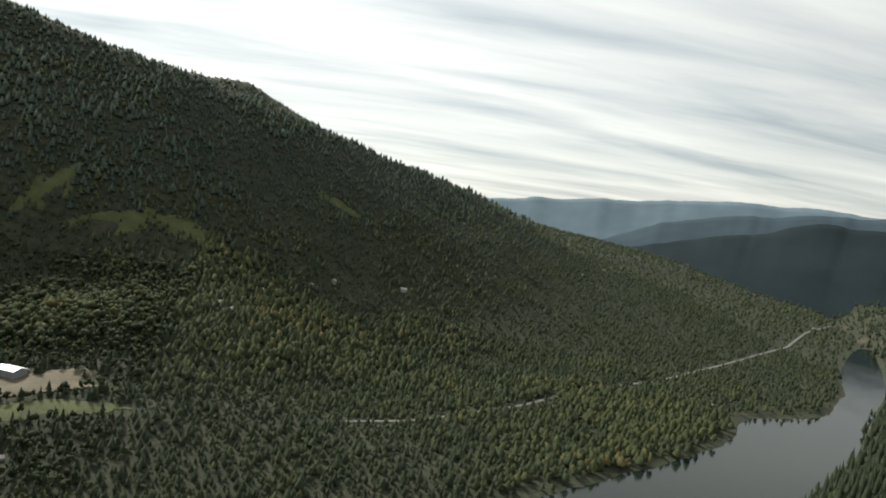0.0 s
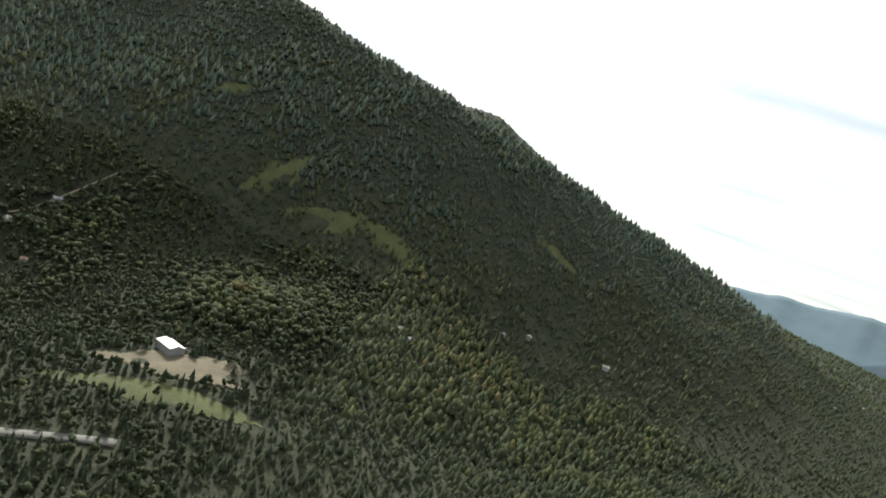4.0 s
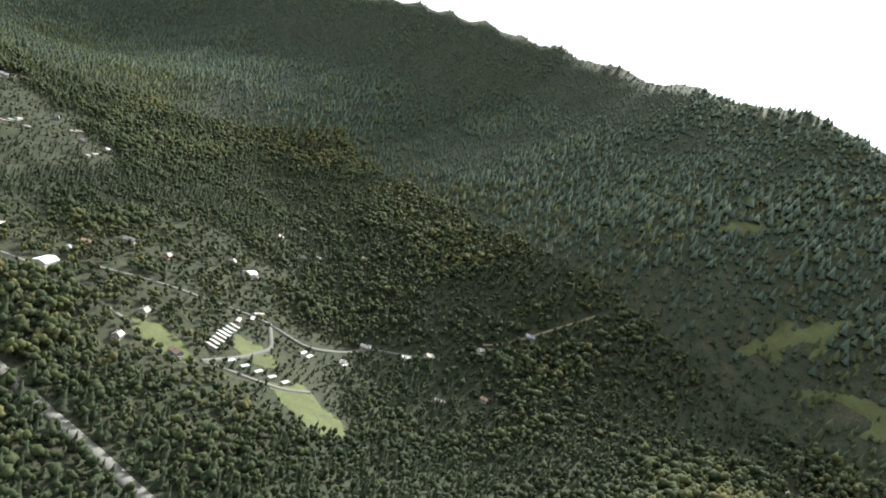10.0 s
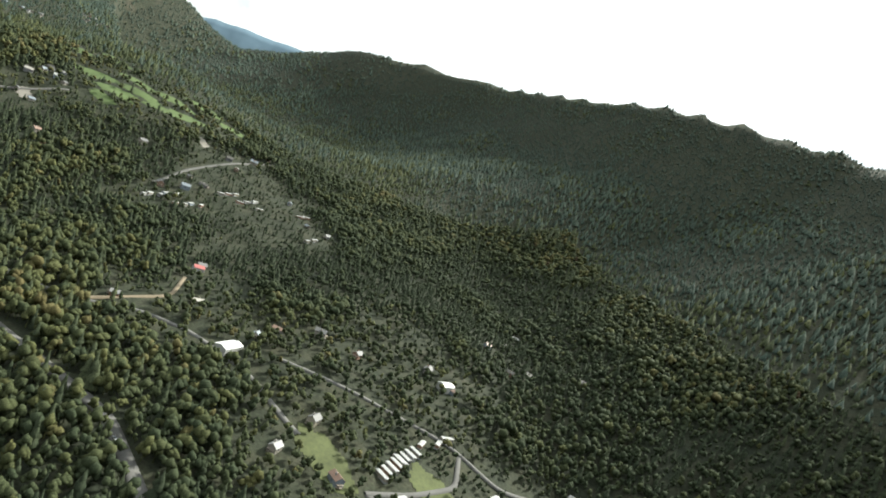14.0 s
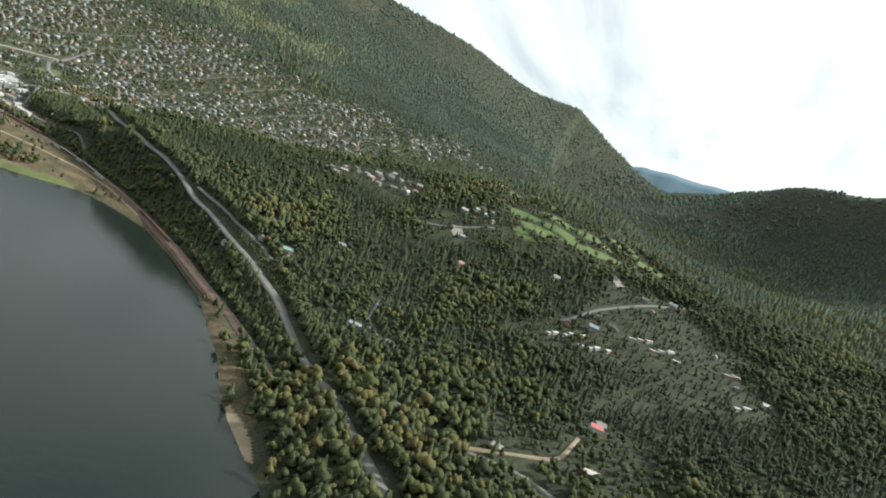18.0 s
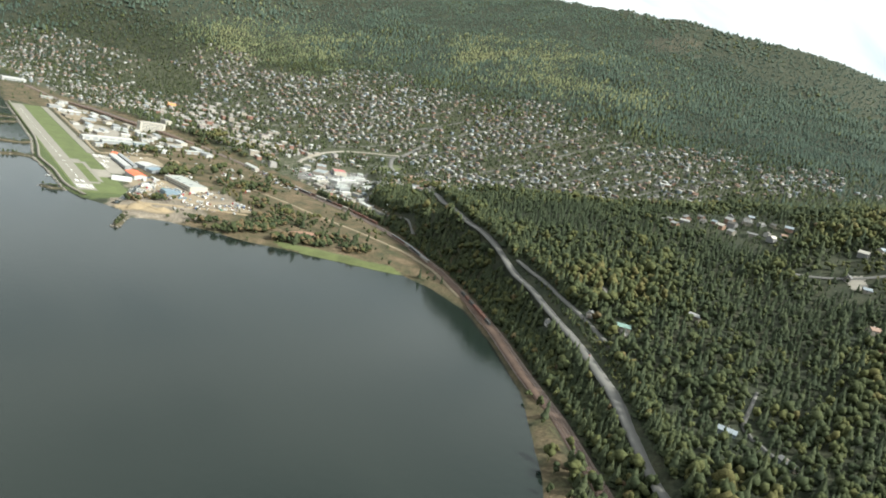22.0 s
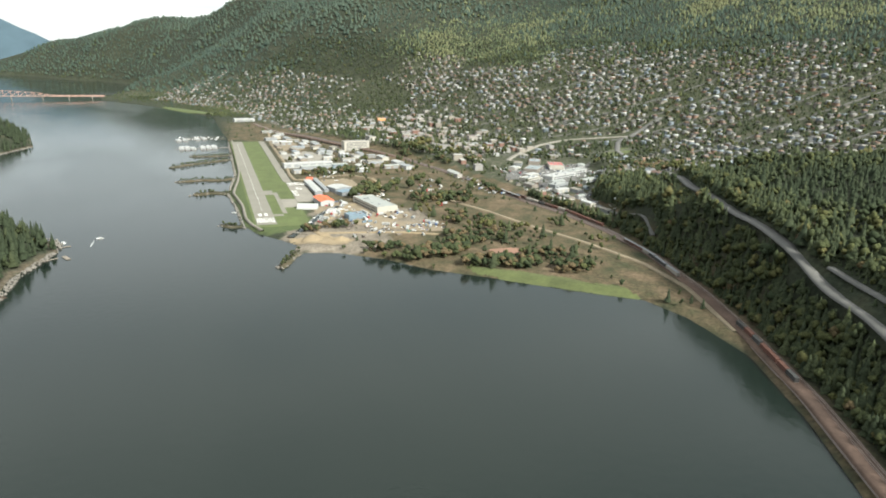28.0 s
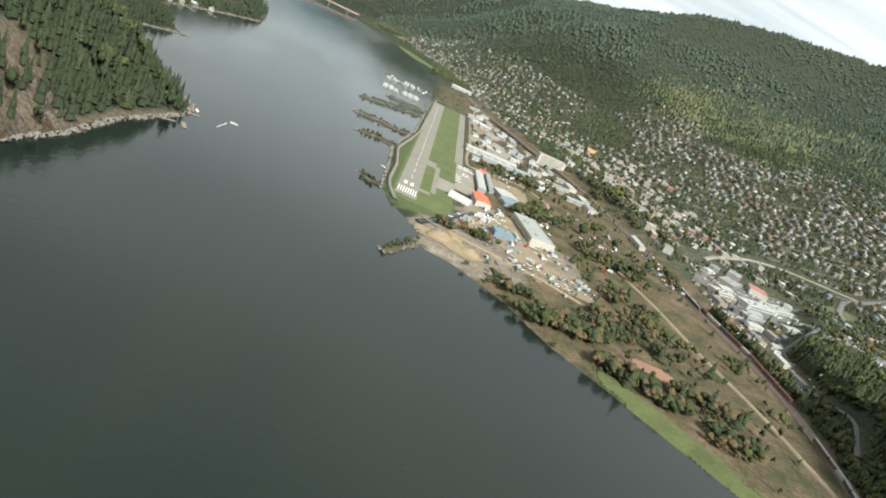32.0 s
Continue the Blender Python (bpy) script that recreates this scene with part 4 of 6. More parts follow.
def mesh_of(name, bm, mat):
    me = bpy.data.meshes.new(name)
    bm.to_mesh(me)
    bm.free()
    me.materials.append(mat)
    return me


HOUSE_KINDS = []
for _w, _l, _h, _r in ((7.0, 9.5, 4.2, 2.3), (6.2, 8.0, 3.0, 2.0), (8.0, 11.0, 4.6, 2.6), (6.6, 12.0, 2.8, 1.7)):
    HOUSE_KINDS.append({
        "size": (_w, _l, _h, _r),
        "wall": mesh_of("wall", gable_wall(_w, _l, _h, _r * 0.94), HOUSE_PAINT),
        "roof": mesh_of("roof", gable(_w, _l, _h, _r), ROOFING),
        "chimney": mesh_of("chimney", boxes((_w * 0.18, _w * 0.18 + 0.8, -0.5, 0.5, _h, _h + _r + 1.0)), MASONRY),
        "window": mesh_of("window", boxes((-0.7, 0.7, -0.06, 0.06, -0.6, 0.6)), GLASS),
        "door": mesh_of("door", boxes((-0.5, 0.5, -0.07, 0.07, 0, 2.0)), TIMBER),
        "porch": mesh_of("porch", boxes((-_w * 0.35, _w * 0.35, 0, 2.2, 0.1, 0.4), (-_w * 0.35, _w * 0.35, 0, 2.3, 2.4, 2.55), (-_w * 0.35, -_w * 0.35 + 0.2, 2.0, 2.2, 0.4, 2.4), (_w * 0.35 - 0.2, _w * 0.35, 2.0, 2.2, 0.4, 2.4)), TIMBER)})
HOUSE_WORDS = ["small gabled wooden house with a pitched roof among trees", "low gabled cottage with a shallow roof on the hillside",
               "two-storey gabled family house with a porch", "long low gabled bungalow beside the road"]


def house(x, y, turn, kind=0, group="houses", full=True, label="", z=None):
    k = HOUSE_KINDS[kind % 4]
    w, l, h, r = k["size"]
    ob = thing("house", x, y, turn, label or HOUSE_WORDS[kind % 4], "house", group, z)
    FOOT.append((x, y, 7.5))
    wall = share("wall", k["wall"], ob)
    roof = share("roof", k["roof"], ob)
    if full:
        share("chimney", k["chimney"], roof)
        share("porch", k["porch"], ob, pose(0, l / 2, 0))
        share("door", k["door"], wall, pose(0, l / 2 + 0.04, 0.3))
        for s in (-1, 1):
            share("window", k["window"], wall, pose(s * w * 0.28, -l / 2 - 0.02, h * 0.55))
            share("window", k["window"], wall, pose(s * (w / 2 + 0.02), 0.6, h * 0.55, 0, 0, 90))
    return ob


def block(name, x, y, w, l, h, turn, wall, roof, label, category="building", group="", windows=True, units=2, z=None):
    """A flat-roofed building with a parapet, roof units, a door and window bands."""
    zz = (min(float(height(x + a, y + b)) for a in (-w / 3, w / 3) for b in (-l / 3, l / 3)) if z is None else z)
    ob = thing(name, x, y, turn, label, category, group, zz)
    FOOT.append((x, y, max(w, l) * 0.5 + 2))
    body = part("wall", boxes((-w / 2, w / 2, -l / 2, l / 2, -2, h)), wall, ob)
    t = 0.4
    top = part("roof", boxes((-w / 2 + t, w / 2 - t, -l / 2 + t, l / 2 - t, h + 0.004, h + 0.12)), roof, ob)
    part("parapet", boxes((-w / 2, w / 2, -l / 2, -l / 2 + t, h, h + 0.6), (-w / 2, w / 2, l / 2 - t, l / 2, h, h + 0.6), (-w / 2, -w / 2 + t, -l / 2 + t, l / 2 - t, h, h + 0.6), (w / 2 - t, w / 2, -l / 2 + t, l / 2 - t, h, h + 0.6)), wall, ob)
    rr = random.Random(int(x * 7 + y * 13))
    for _ in range(units):
        ux, uy, us = rr.uniform(-w * 0.3, w * 0.3), rr.uniform(-l * 0.3, l * 0.3), rr.uniform(0.8, 1.6)
        part("roof_unit", boxes((ux - us, ux + us, uy - us, uy + us, h + 0.12, h + 0.12 + us)), GREY_METAL, top)
    if windows:
        n = max(1, int(h / 3.0))
        for f in range(n):
            z0 = 1.0 + f * 3.0
            for s in (-1, 1):
                part("window_band", boxes((s * w / 2 - 0.05, s * w / 2 + 0.05, -l * 0.42, l * 0.42, z0, z0 + 1.1)), GLASS, body)
        part("door", boxes((-1, 1, -l / 2 - 0.06, -l / 2 + 0.04, 0, 2.2)), TIMBER, body)
    return ob


def shed(name, x, y, w, l, h, turn, wall, roof, label, rise=1.6, category="shed", group="", doors=2, z=None):
    """A pitched metal building: hangar, warehouse, boathouse, barn."""
    ob = thing(name, x, y, turn, label, category, group, z)
    FOOT.append((x, y, max(w, l) * 0.5 + 2))
    body = part("wall", gable_wall(w, l, h, rise * 0.94), wall, ob)
    part("roof", gable(w, l, h, rise, 0.4, 0.2), roof, ob)
    for i in range(doors):
        dy = -l / 2 + (i + 0.5) * l / doors
        part("sliding_door", boxes((w / 2 - 0.04, w / 2 + 0.08, dy - l / doors * 0.3, dy + l / doors * 0.3, 0, h * 0.75)), GREY_METAL, body)
    return ob


def quonset(x, y, r, l, turn, mat, label):
    """A hangar with a rounded roof."""
    ob = thing("round_hangar", x, y, turn, label, "hangar")
    FOOT.append((x, y, l * 0.6))
    bm = bmesh.new()
    n = 10
    rows = [[bm.verts.new((r * math.cos(math.pi * i / n), yy, 0.75 * r * math.sin(math.pi * i / n))) for i in range(n + 1)] for yy in (-l / 2, l / 2)]
    for i in range(n):
        bm.faces.new((rows[0][i], rows[0][i + 1], rows[1][i + 1], rows[1][i]))
    bmesh.ops.recalc_face_normals(bm, faces=bm.faces)
    part("roof", bm, mat, ob)
    for s in (-1, 1):
        bm = bmesh.new()
        bm.faces.new([bm.verts.new((0.98 * r * math.cos(math.pi * i / n), s * (l / 2 - 0.3), 0.73 * r * math.sin(math.pi * i / n))) for i in range(n + 1)])
        bmesh.ops.solidify(bm, geom=bm.faces[:], thickness=0.2)
        part("end_wall", bm, GREY_METAL, ob)
    part("hangar_door", boxes((-r * 0.6, r * 0.6, -l / 2 - 0.1, -l / 2 + 0.05, 0, r * 0.5)), WHITE_METAL, ob)
    return ob


def airfield_buildings():
    shed("hangar", 78, 78, 18, 34, 6.5, 8, WHITE_METAL, ORANGE_METAL, "hangar with a bright orange-red metal roof beside the apron", 2.0, "hangar", doors=3)
    shed("hangar", 79, 178, 10, 92, 5.0, 2, GREY_METAL, WHITE_METAL, "long white-roofed hangar row with an orange end", 1.2, "hangar", doors=8)
    shed("hangar", 83, 236, 18, 8, 5.0, 75, WHITE_METAL, ORANGE_METAL, "small shed with an orange roof at the apron edge", 1.0, "shed", doors=1)
    shed("hangar", 92, 190, 6, 90, 3.5, 2, GREY_METAL, GREY_METAL, "long low grey storage row behind the hangars", 0.8, "shed", doors=6)
    quonset(54, 54, 8, 26, 75, WHITE_METAL, "white round-roofed hangar near the runway end")
    shed("warehouse", 112, 150, 26, 26, 6, 20, GREY_METAL, WHITE_METAL, "pale grey metal warehouse beside the airfield", 1.5, "warehouse")
    shed("warehouse", 120, 122, 30, 16, 5, 20, GREY_METAL, BLUE_METAL, "blue-grey metal workshop near the airfield", 1.2, "warehouse")
    block("works_depot", 137, 38, 28, 74, 7.5, 12, CREAM, PALE_ROOF, "large pale flat-roofed works depot in a gravel yard", units=5)
    block("works_office", 100, -16, 22, 15, 5.5, 12, BLUE_METAL, BLUE_METAL, "blue-grey flat-roofed building in the works yard", units=2)
    shed("warehouse", 100, 378, 15, 86, 6, -80, WHITE_METAL, WHITE_METAL, "long white metal warehouse in the industrial strip", 1.2, "warehouse", doors=6)
    shed("warehouse", 118, 348, 12, 70, 5, -80, GREY_METAL, PALE_ROOF, "long pale warehouse in the industrial strip", 1.2, "warehouse", doors=5)
    shed("warehouse", 150, 352, 16, 26, 6, -80, BLUE_METAL, PALE_ROOF, "blue-walled shed with a pale roof", 1.2, "warehouse")
    block("hotel", 222, 553, 16, 54, 19, -80, CREAM, FLAT_ROOF, "tall cream hotel slab with rows of windows", "hotel", units=3)
    block("hotel_wing", 262, 590, 14, 30, 9, 5, CREAM, FLAT_ROOF, "lower cream wing beside the hotel", "hotel")
    block("curling_hall", 38, 1192, 22, 56, 8, -80, WHITE_METAL, WHITE_METAL, "large white-roofed hall near the lake", "hall")
    block("market_hall", 522, 262, 26, 36, 8, -20, CREAM, RED_METAL, "supermarket with a faded red roof in a shopping plaza", "shop", units=6)
    block("store", 480, 172, 20, 70, 6.5, -62, WHITE_METAL, WHITE_METAL, "long white-roofed store in the shopping plaza", "shop", units=6)
    block("store", 528, 205, 18, 50, 6.5, -62, WHITE_METAL, PALE_ROOF, "pale flat-roofed store in the shopping plaza", "shop", units=4)
    block("store", 420, 160, 18, 34, 6, -62, CREAM, WHITE_METAL, "white flat-roofed shop beside the tracks", "shop", units=4)
    block("store", 470, 245, 24, 46, 6, -40, MASONRY, FLAT_ROOF, "flat-roofed shop building in the plaza", "shop", units=4)
    block("store", 500, 300, 20, 40, 6, -30, MASONRY, FLAT_ROOF, "flat-roofed shop building in the plaza", "shop", units=3)
    block("store", 440, 105, 16, 36, 5, -62, GREY_METAL, PALE_ROOF, "pale metal workshop near the tracks", "workshop", units=2)
    for i, (x, y, w, l, t) in enumerate(((452, 128, 13, 30, -62), (424, 66, 11, 24, -70), (446, 58, 10, 18, 12), (408, 22, 10, 26, 8), (428, 18, 9, 14, -75), (414, -26, 9, 22, 6), (416, -66, 8, 18, 2), (398, 112, 12, 22, 10), (508, 128, 14, 34, -62), (440, 196, 14, 26, -62),
                                             (462, 290, 14, 22, -30), (556, 330, 14, 24, -25), (575, 262, 12, 26, -30), (440, 262, 12, 20, -45), (500, 345, 13, 22, -25), (388, 60, 8, 16, 8))):
        wall, roof = ((WHITE_METAL, PALE_ROOF), (CREAM, WHITE_METAL), (GREY_METAL, CONCRETE), (MASONRY, FLAT_ROOF))[i % 4]
        shed("workshop", x, y, w, l, 4.2 + 0.5 * (i % 3), t, wall, roof, "low pale-roofed workshop beside the shopping plaza", 0.9, "workshop", "plaza workshops", doors=2)
    shed("station", 322, 240, 9, 42, 6, 4, MASONRY, ROOFING, "long old railway station with a dark pitched roof", 2.4, "station", doors=4)
    block("orange_block", 376, 948, 20, 26, 9, -9, plain("orange_render", (0.62, 0.30, 0.12), 0.8), FLAT_ROOF, "orange-tan block in the town centre", "building")


def downtown():
    """The flat-roofed town centre between the tracks and the hillside, in rows along the streets."""
    rr = random.Random(21)
    n = 0
    for i in range(9):
        for j in range(26):
            u, v = 40 + i * 31 + rr.uniform(-4, 4), -60 + j * 27 + rr.uniform(-4, 4)
            y = 330 + v
            x = 330 + u - 0.16 * v - (20 if v > 250 else 0)
            if math.hypot(x - 548, y - 292) < 95 or math.hypot(x - 222, y - 553) < 60 or (x > 430 and y < 430):
                continue
            if any(math.hypot(x - a, y - b) < r + 11 for a, b, r in FOOT) or rr.random() < 0.26 + 0.04 * i:
                continue
            w, l, h = rr.uniform(8, 19), rr.uniform(11, 27), rr.choice((4.5, 6.5, 6.5, 9.5))
            if h > 9:
                txt = "three-storey flat-roofed town-centre building"
            else:
                txt = "low flat-roofed town-centre commercial building" if h < 5 else "two-storey flat-roofed town-centre building"
            block("town_building", x, y, w, l, h, -9 + rr.uniform(-2, 2), MASONRY, FLAT_ROOF, txt, "building", "town centre buildings", windows=n < 60, units=1)
            n += 1
            if n >= 175:
                return


def industry():
    """Workshops and stores between the airfield and the tracks."""
    rr = random.Random(8)
    n = 0
    for _ in range(400):
        x, y = rr.uniform(70, 300), rr.uniform(300, 1050)
        d, p = seg_dist(np.array([x]), np.array([y]), RAIL)
        if d[0] < 24 or x > np.interp(y, [300, 523, 800, 1050], [285, 215, 115, 60]) or any(math.hypot(x - a, y - b) < r + 13 for a, b, r in FOOT):
            continue
        w, l = rr.uniform(9, 16), rr.uniform(14, 32)
        shed("workshop", x, y, w, l, rr.uniform(4, 6), rr.choice((-80, 10)) + rr.uniform(-3, 3), rr.choice((WHITE_METAL, GREY_METAL, CREAM, TIMBER)), rr.choice((WHITE_METAL, PALE_ROOF, GREY_METAL, CONCRETE, ROOFING)),
             rr.choice(("metal workshop with a shallow roof on the lakeside flat", "weathered storage shed on the lakeside flat")), 1.2, "workshop", "lakeside workshops")
        n += 1
        if n >= 42:
            break


def near_houses():
    """Single houses on the benches under the flight path."""
    spots = [(359, -559), (315, -623), (287, -560), (311, -585), (257, -757), (254, -800), (155, -867), (165, -943), (150, -1067), (174, -1087), (280, -1000), (190, -1010), (659, -536), (668, -531), (690, -524), (645, -480), (735, -441), (760, -470), (591, -690), (575, -715), (851, -651), (820, -640),
             (790, -620), (566, -862), (498, -754), (468, -913), (479, -942), (506, -961), (520, -940), (603, -991), (626, -975), (667, -1011), (690, -1040), (720, -1030), (674, -1120), (560, -1080), (495, -1110), (480, -1140), (160, -1266), (180, -1245), (240, -1459), (248, -1368), (260, -1400), (373, -1420), (330, -1390), (300, -1350),
             (180, -1126), (163, -1165), (43, -1122), (-4, -1093), (-18, -1139), (33, -1344), (60, -1385), (26, -1422), (15, -1446), (-60, -1417), (-86, -1454)]
    far = [(-13, -1496), (-32, -1548), (-339, -1568), (-344, -1590), (-422, -1575), (-479, -1549), (-528, -1572), (-545, -1560), (-579, -1667), (-652, -1738), (-691, -1769), (-823, -1823), (-1357, -2234), (-1493, -2397), (-1809, -2705), (-1266, -1490), (-2109, -2263)]
    rr = random.Random(5)
    for i, (x, y) in enumerate(spots + far):
        house(x, y, rr.uniform(0, 180), rr.randrange(4), "scattered houses", True)
    white = plain("white_barn_roof", (0.80, 0.80, 0.79), 0.5, 0, 0.3, 0.06)
    shed("barn", -366, -1320, 16, 26, 6, 60, GREY_METAL, white, "large barn with a white metal roof in a clearing", 2.5, "barn")
    shed("hall", 115, -1046, 12, 24, 5, 55, WHITE_METAL, white, "white metal hall with a pitched roof by the road", 2.0, "hall")
    shed("hall", 160, -1262, 11, 15, 6, 30, WHITE_METAL, white, "white-roofed workshop among trees", 2.0, "workshop")
    shed("red_roof_house", 272, -998, 9, 11, 4, 20, WHITE_METAL, RED_METAL, "white house with a red metal roof", 2.2, "house")
    shed("green_roof_house", 321, -616, 9, 12, 4, 40, TIMBER, plain("teal_roof", (0.13, 0.20, 0.175), 0.6), "house with a pale teal metal roof", 2.2, "house")
    shed("wood_cabin", 395, -640, 8, 11, 4, 10, TIMBER, ROOFING, "cabin with a dull pitched roof in the woods", 2.0, "house")


def mobile_home(x, y, turn, l, label):
    ob = thing("mobile_home", x, y, turn, label, "mobile home", "mobile homes")
    FOOT.append((x, y, 6))
    part("body", boxes((-2.0, 2.0, -l / 2, l / 2, 0.4, 3.0)), HOUSE_PAINT, ob)
    part("roof", gable(4.0, l, 3.0, 0.35, 0.15, 0.12), WHITE_METAL, ob)
    part("skirt", boxes((-1.9, 1.9, -l / 2 + 0.1, l / 2 - 0.1, -1.0, 0.4)), GREY_METAL, ob)
    part("steps", boxes((2.0, 3.2, -0.8, 0.8, -0.5, 0.5)), TIMBER, ob)
    for s in (-0.3, 0.3):
        part("window", boxes((1.97, 2.03, s * l - 0.7, s * l + 0.7, 1.4, 2.3)), GLASS, ob)


def trailer_court():
    for i in range(5):
        mobile_home(4 + i * 6.5, -1178 - i * 5.0, 118, 14, "long white mobile home parked in a row")
    for i in range(4):
        mobile_home(30 + i * 6, -1196 - i * 6, 118, 13, "pale mobile home with a white roof in a row")
    for i in range(5):
        mobile_home(-14 - i * 4.5, -1192 - i * 13, 30, 11, "white mobile home beside the side street")
    for i in range(9):
        mobile_home(426 + (i % 5) * 6.5, -906 - i * 8.0 + (i % 2) * 4, 60 + 8 * (i % 3), 12, "white mobile home in a wooded court")
    for i in range(7):
        mobile_home(498 + (i % 3) * 8, -986 - i * 9.0, 35 + 10 * (i % 3), 12, "white mobile home in a wooded court")
    for x, y, t in ((518, -1098, 30), (524, -1106, 30), (438, -1112, 50), (446, -1120, 50), (31, -1290, 40), (27, -1296, 40), (33, -1340, 35), (29, -1346, 35), (60, -1392, 50), (70, -1240, 60), (62, -1222, 60), (80, -1250, 20)):
        mobile_home(x, y, t, 14, "long white mobile home under the hillside")


airfield_buildings()
downtown()
industry()
near_houses()
trailer_court()


def town_streets():
    """The street grid of the hillside town, each street broken where the town ends."""
    c, s = math.cos(radians(-9)), math.sin(radians(-9))
    lines = [[(u, v) for u in range(-760, 1700, 14)] for v in range(-420, 2300, 84)]
    for k, line in enumerate(lines):
        u, v = np.array(line, float).T
        x, y = 250 + u * c - (v - 300) * s, 300 + u * s + (v - 300) * c
        ds = shore(x, y, SHORE_S, LAND_S)
        dr, _ = seg_dist(x, y, RAIL)
        ok = in_town(x, y, height(x, y), ds) & (dr > 30) & (np.hypot(x - 500, y - 240) > 125) & (np.hypot((x - 470) / 85, (y - 1330) / 210) > 1)
        run = []
        for i in range(len(x) + 1):
            if i < len(x) and ok[i]:
                run.append((x[i], y[i]))
                continue
            if len(run) > 6:
                ribbon("town_street", run, 4.6, STREET, "grey residential street climbing between houses", step=9.0, lift=0.6, clear=0.5)
            run = []


town_streets()


def town_houses():
    """Streets of houses climbing the hillside: the nearer ones singly, the rest as one far quarter."""
    nr = np.random.RandomState(12)
    xs, ys = np.meshgrid(np.arange(-760, 1700, 19.5), np.arange(-420, 2300, 14.0), indexing="ij")
    u, v = xs.ravel(), ys.ravel()
    u = u + np.where(((v / 14).astype(int) % 6 == 0), 900000, 0)
    keep = u < 1e5
    u, v = u[keep] + nr.uniform(-6.5, 6.5, keep.sum()), v[keep] + nr.uniform(-4.5, 4.5, keep.sum())
    c, s = math.cos(radians(-9)), math.sin(radians(-9))
    x, y = 250 + u * c - (v - 300) * s, 300 + u * s + (v - 300) * c
    z = height(x, y)
    dr, pr = seg_dist(x, y, RAIL)
    ds = shore(x, y, SHORE_S, LAND_S)
    m = in_town(x, y, z, ds) & (dr > 40)
    m &= nr.random_sample(len(x)) < np.where(fbm(x, y, 120, 3, 93) > 0.12, 0.34, 0.86)
    m &= np.hypot((x - 470) / 85, (y - 1330) / 210) > 1
    m &= ~((np.hypot(x - 500, y - 240) < 130) | (np.hypot(x - 700, y - 330) < 70))
    for a, b, r in FOOT:
        m &= np.hypot(x - a, y - b) > r + 4
    i = np.nonzero(m)[0]
    for line, half in ROADS:
        d, _ = seg_dist(x[i], y[i], line)
        m[i[d < half + 5]] = False
    x, y, z = x[m], y[m], z[m]
    near = np.argsort(np.hypot(x - 250, y + 250))[:260]
    single = np.zeros(len(x), bool)
    single[near] = True
    for i in near:
        house(float(x[i]), float(y[i]), -9 + (90 if nr.random_sample() < 0.35 else 0) + nr.uniform(-4, 4), int(nr.randint(4)), "town houses", False, z=float(z[i]))
    # far quarter
    fx, fy, fz = x[~single], y[~single], z[~single]
    forms = []
    for k in HOUSE_KINDS:
        w, l, h, r = k["size"]
        forms.append((w, l, h, r))
    for nm, mat, roofed, words in (("far_house_walls", HOUSE_PAINT, False, "walls of the many houses of the hillside town"), ("far_house_roofs", ROOFING, True, "pitched roofs of the many houses of the hillside town")):
        r2 = np.random.RandomState(77)
        V, F, T = [], [], []
        n = 0
        for a, b, cz in zip(fx, fy, fz):
            w, l, h, r = (q * 1.0 for q in forms[r2.randint(4)])
            t = radians(-9 + (90 if r2.random_sample() < 0.35 else 0)) + r2.uniform(-0.07, 0.07)
            if roofed:
                o = 0.4
                p = np.array([(-w / 2 - o, -l / 2 - o, h), (0, -l / 2 - o, h + r), (w / 2 + o, -l / 2 - o, h), (-w / 2 - o, l / 2 + o, h), (0, l / 2 + o, h + r), (w / 2 + o, l / 2 + o, h), (0, -l / 2 - o, h - 0.2), (0, l / 2 + o, h - 0.2)])
                f = [(0, 1, 4, 3), (1, 2, 5, 4), (0, 6, 2, 1), (3, 4, 5, 7), (0, 3, 7, 6), (6, 7, 5, 2)]
            else:
                p = np.array([(-w / 2, -l / 2, -2), (w / 2, -l / 2, -2), (w / 2, l / 2, -2), (-w / 2, l / 2, -2), (-w / 2, -l / 2, h), (w / 2, -l / 2, h), (w / 2, l / 2, h), (-w / 2, l / 2, h)])
                f = [(0, 1, 5, 4), (1, 2, 6, 5), (2, 3, 7, 6), (3, 0, 4, 7)]
            q = p.copy()
            q[:, 0], q[:, 1] = a + p[:, 0] * math.cos(t) - p[:, 1] * math.sin(t), b + p[:, 0] * math.sin(t) + p[:, 1] * math.cos(t)
            q[:, 2] += cz
            V.append(q)
            F.append(np.array(f) + n)
            T.append(np.full(len(p), r2.random_sample()))
            n += len(p)
        me = mesh_from(nm, np.concatenate(V), np.concatenate(F), mat)
        set_attr(me, "tint", np.concatenate(T))
        tagged(new(nm, me), words, "houses", kind="stuff")
    return np.stack([x, y], 1)


TOWN = town_houses()

# ---- the works yard, creek mouth and hillside hamlets ----
def hamlets():
    """Small groups of houses on the wooded bench above the highway."""
    rr = random.Random(52)
    for cx, cy, rx, ry, n in ((1045, -195, 60, 70, 16), (650, -530, 32, 60, 14), (676, -700, 26, 26, 6), (1140, -140, 40, 40, 8), (612, -462, 24, 26, 6), (806, -664, 20, 16, 4)):
        k = 0
        for _ in range(n * 8):
            x, y = cx + rr.uniform(-rx, rx), cy + rr.uniform(-ry, ry)
            if k < n and all(math.hypot(x - a, y - b) > r + 6 for a, b, r in FOOT):
                house(x, y, rr.uniform(0, 180), rr.randrange(4), "scattered houses", False)
                k += 1


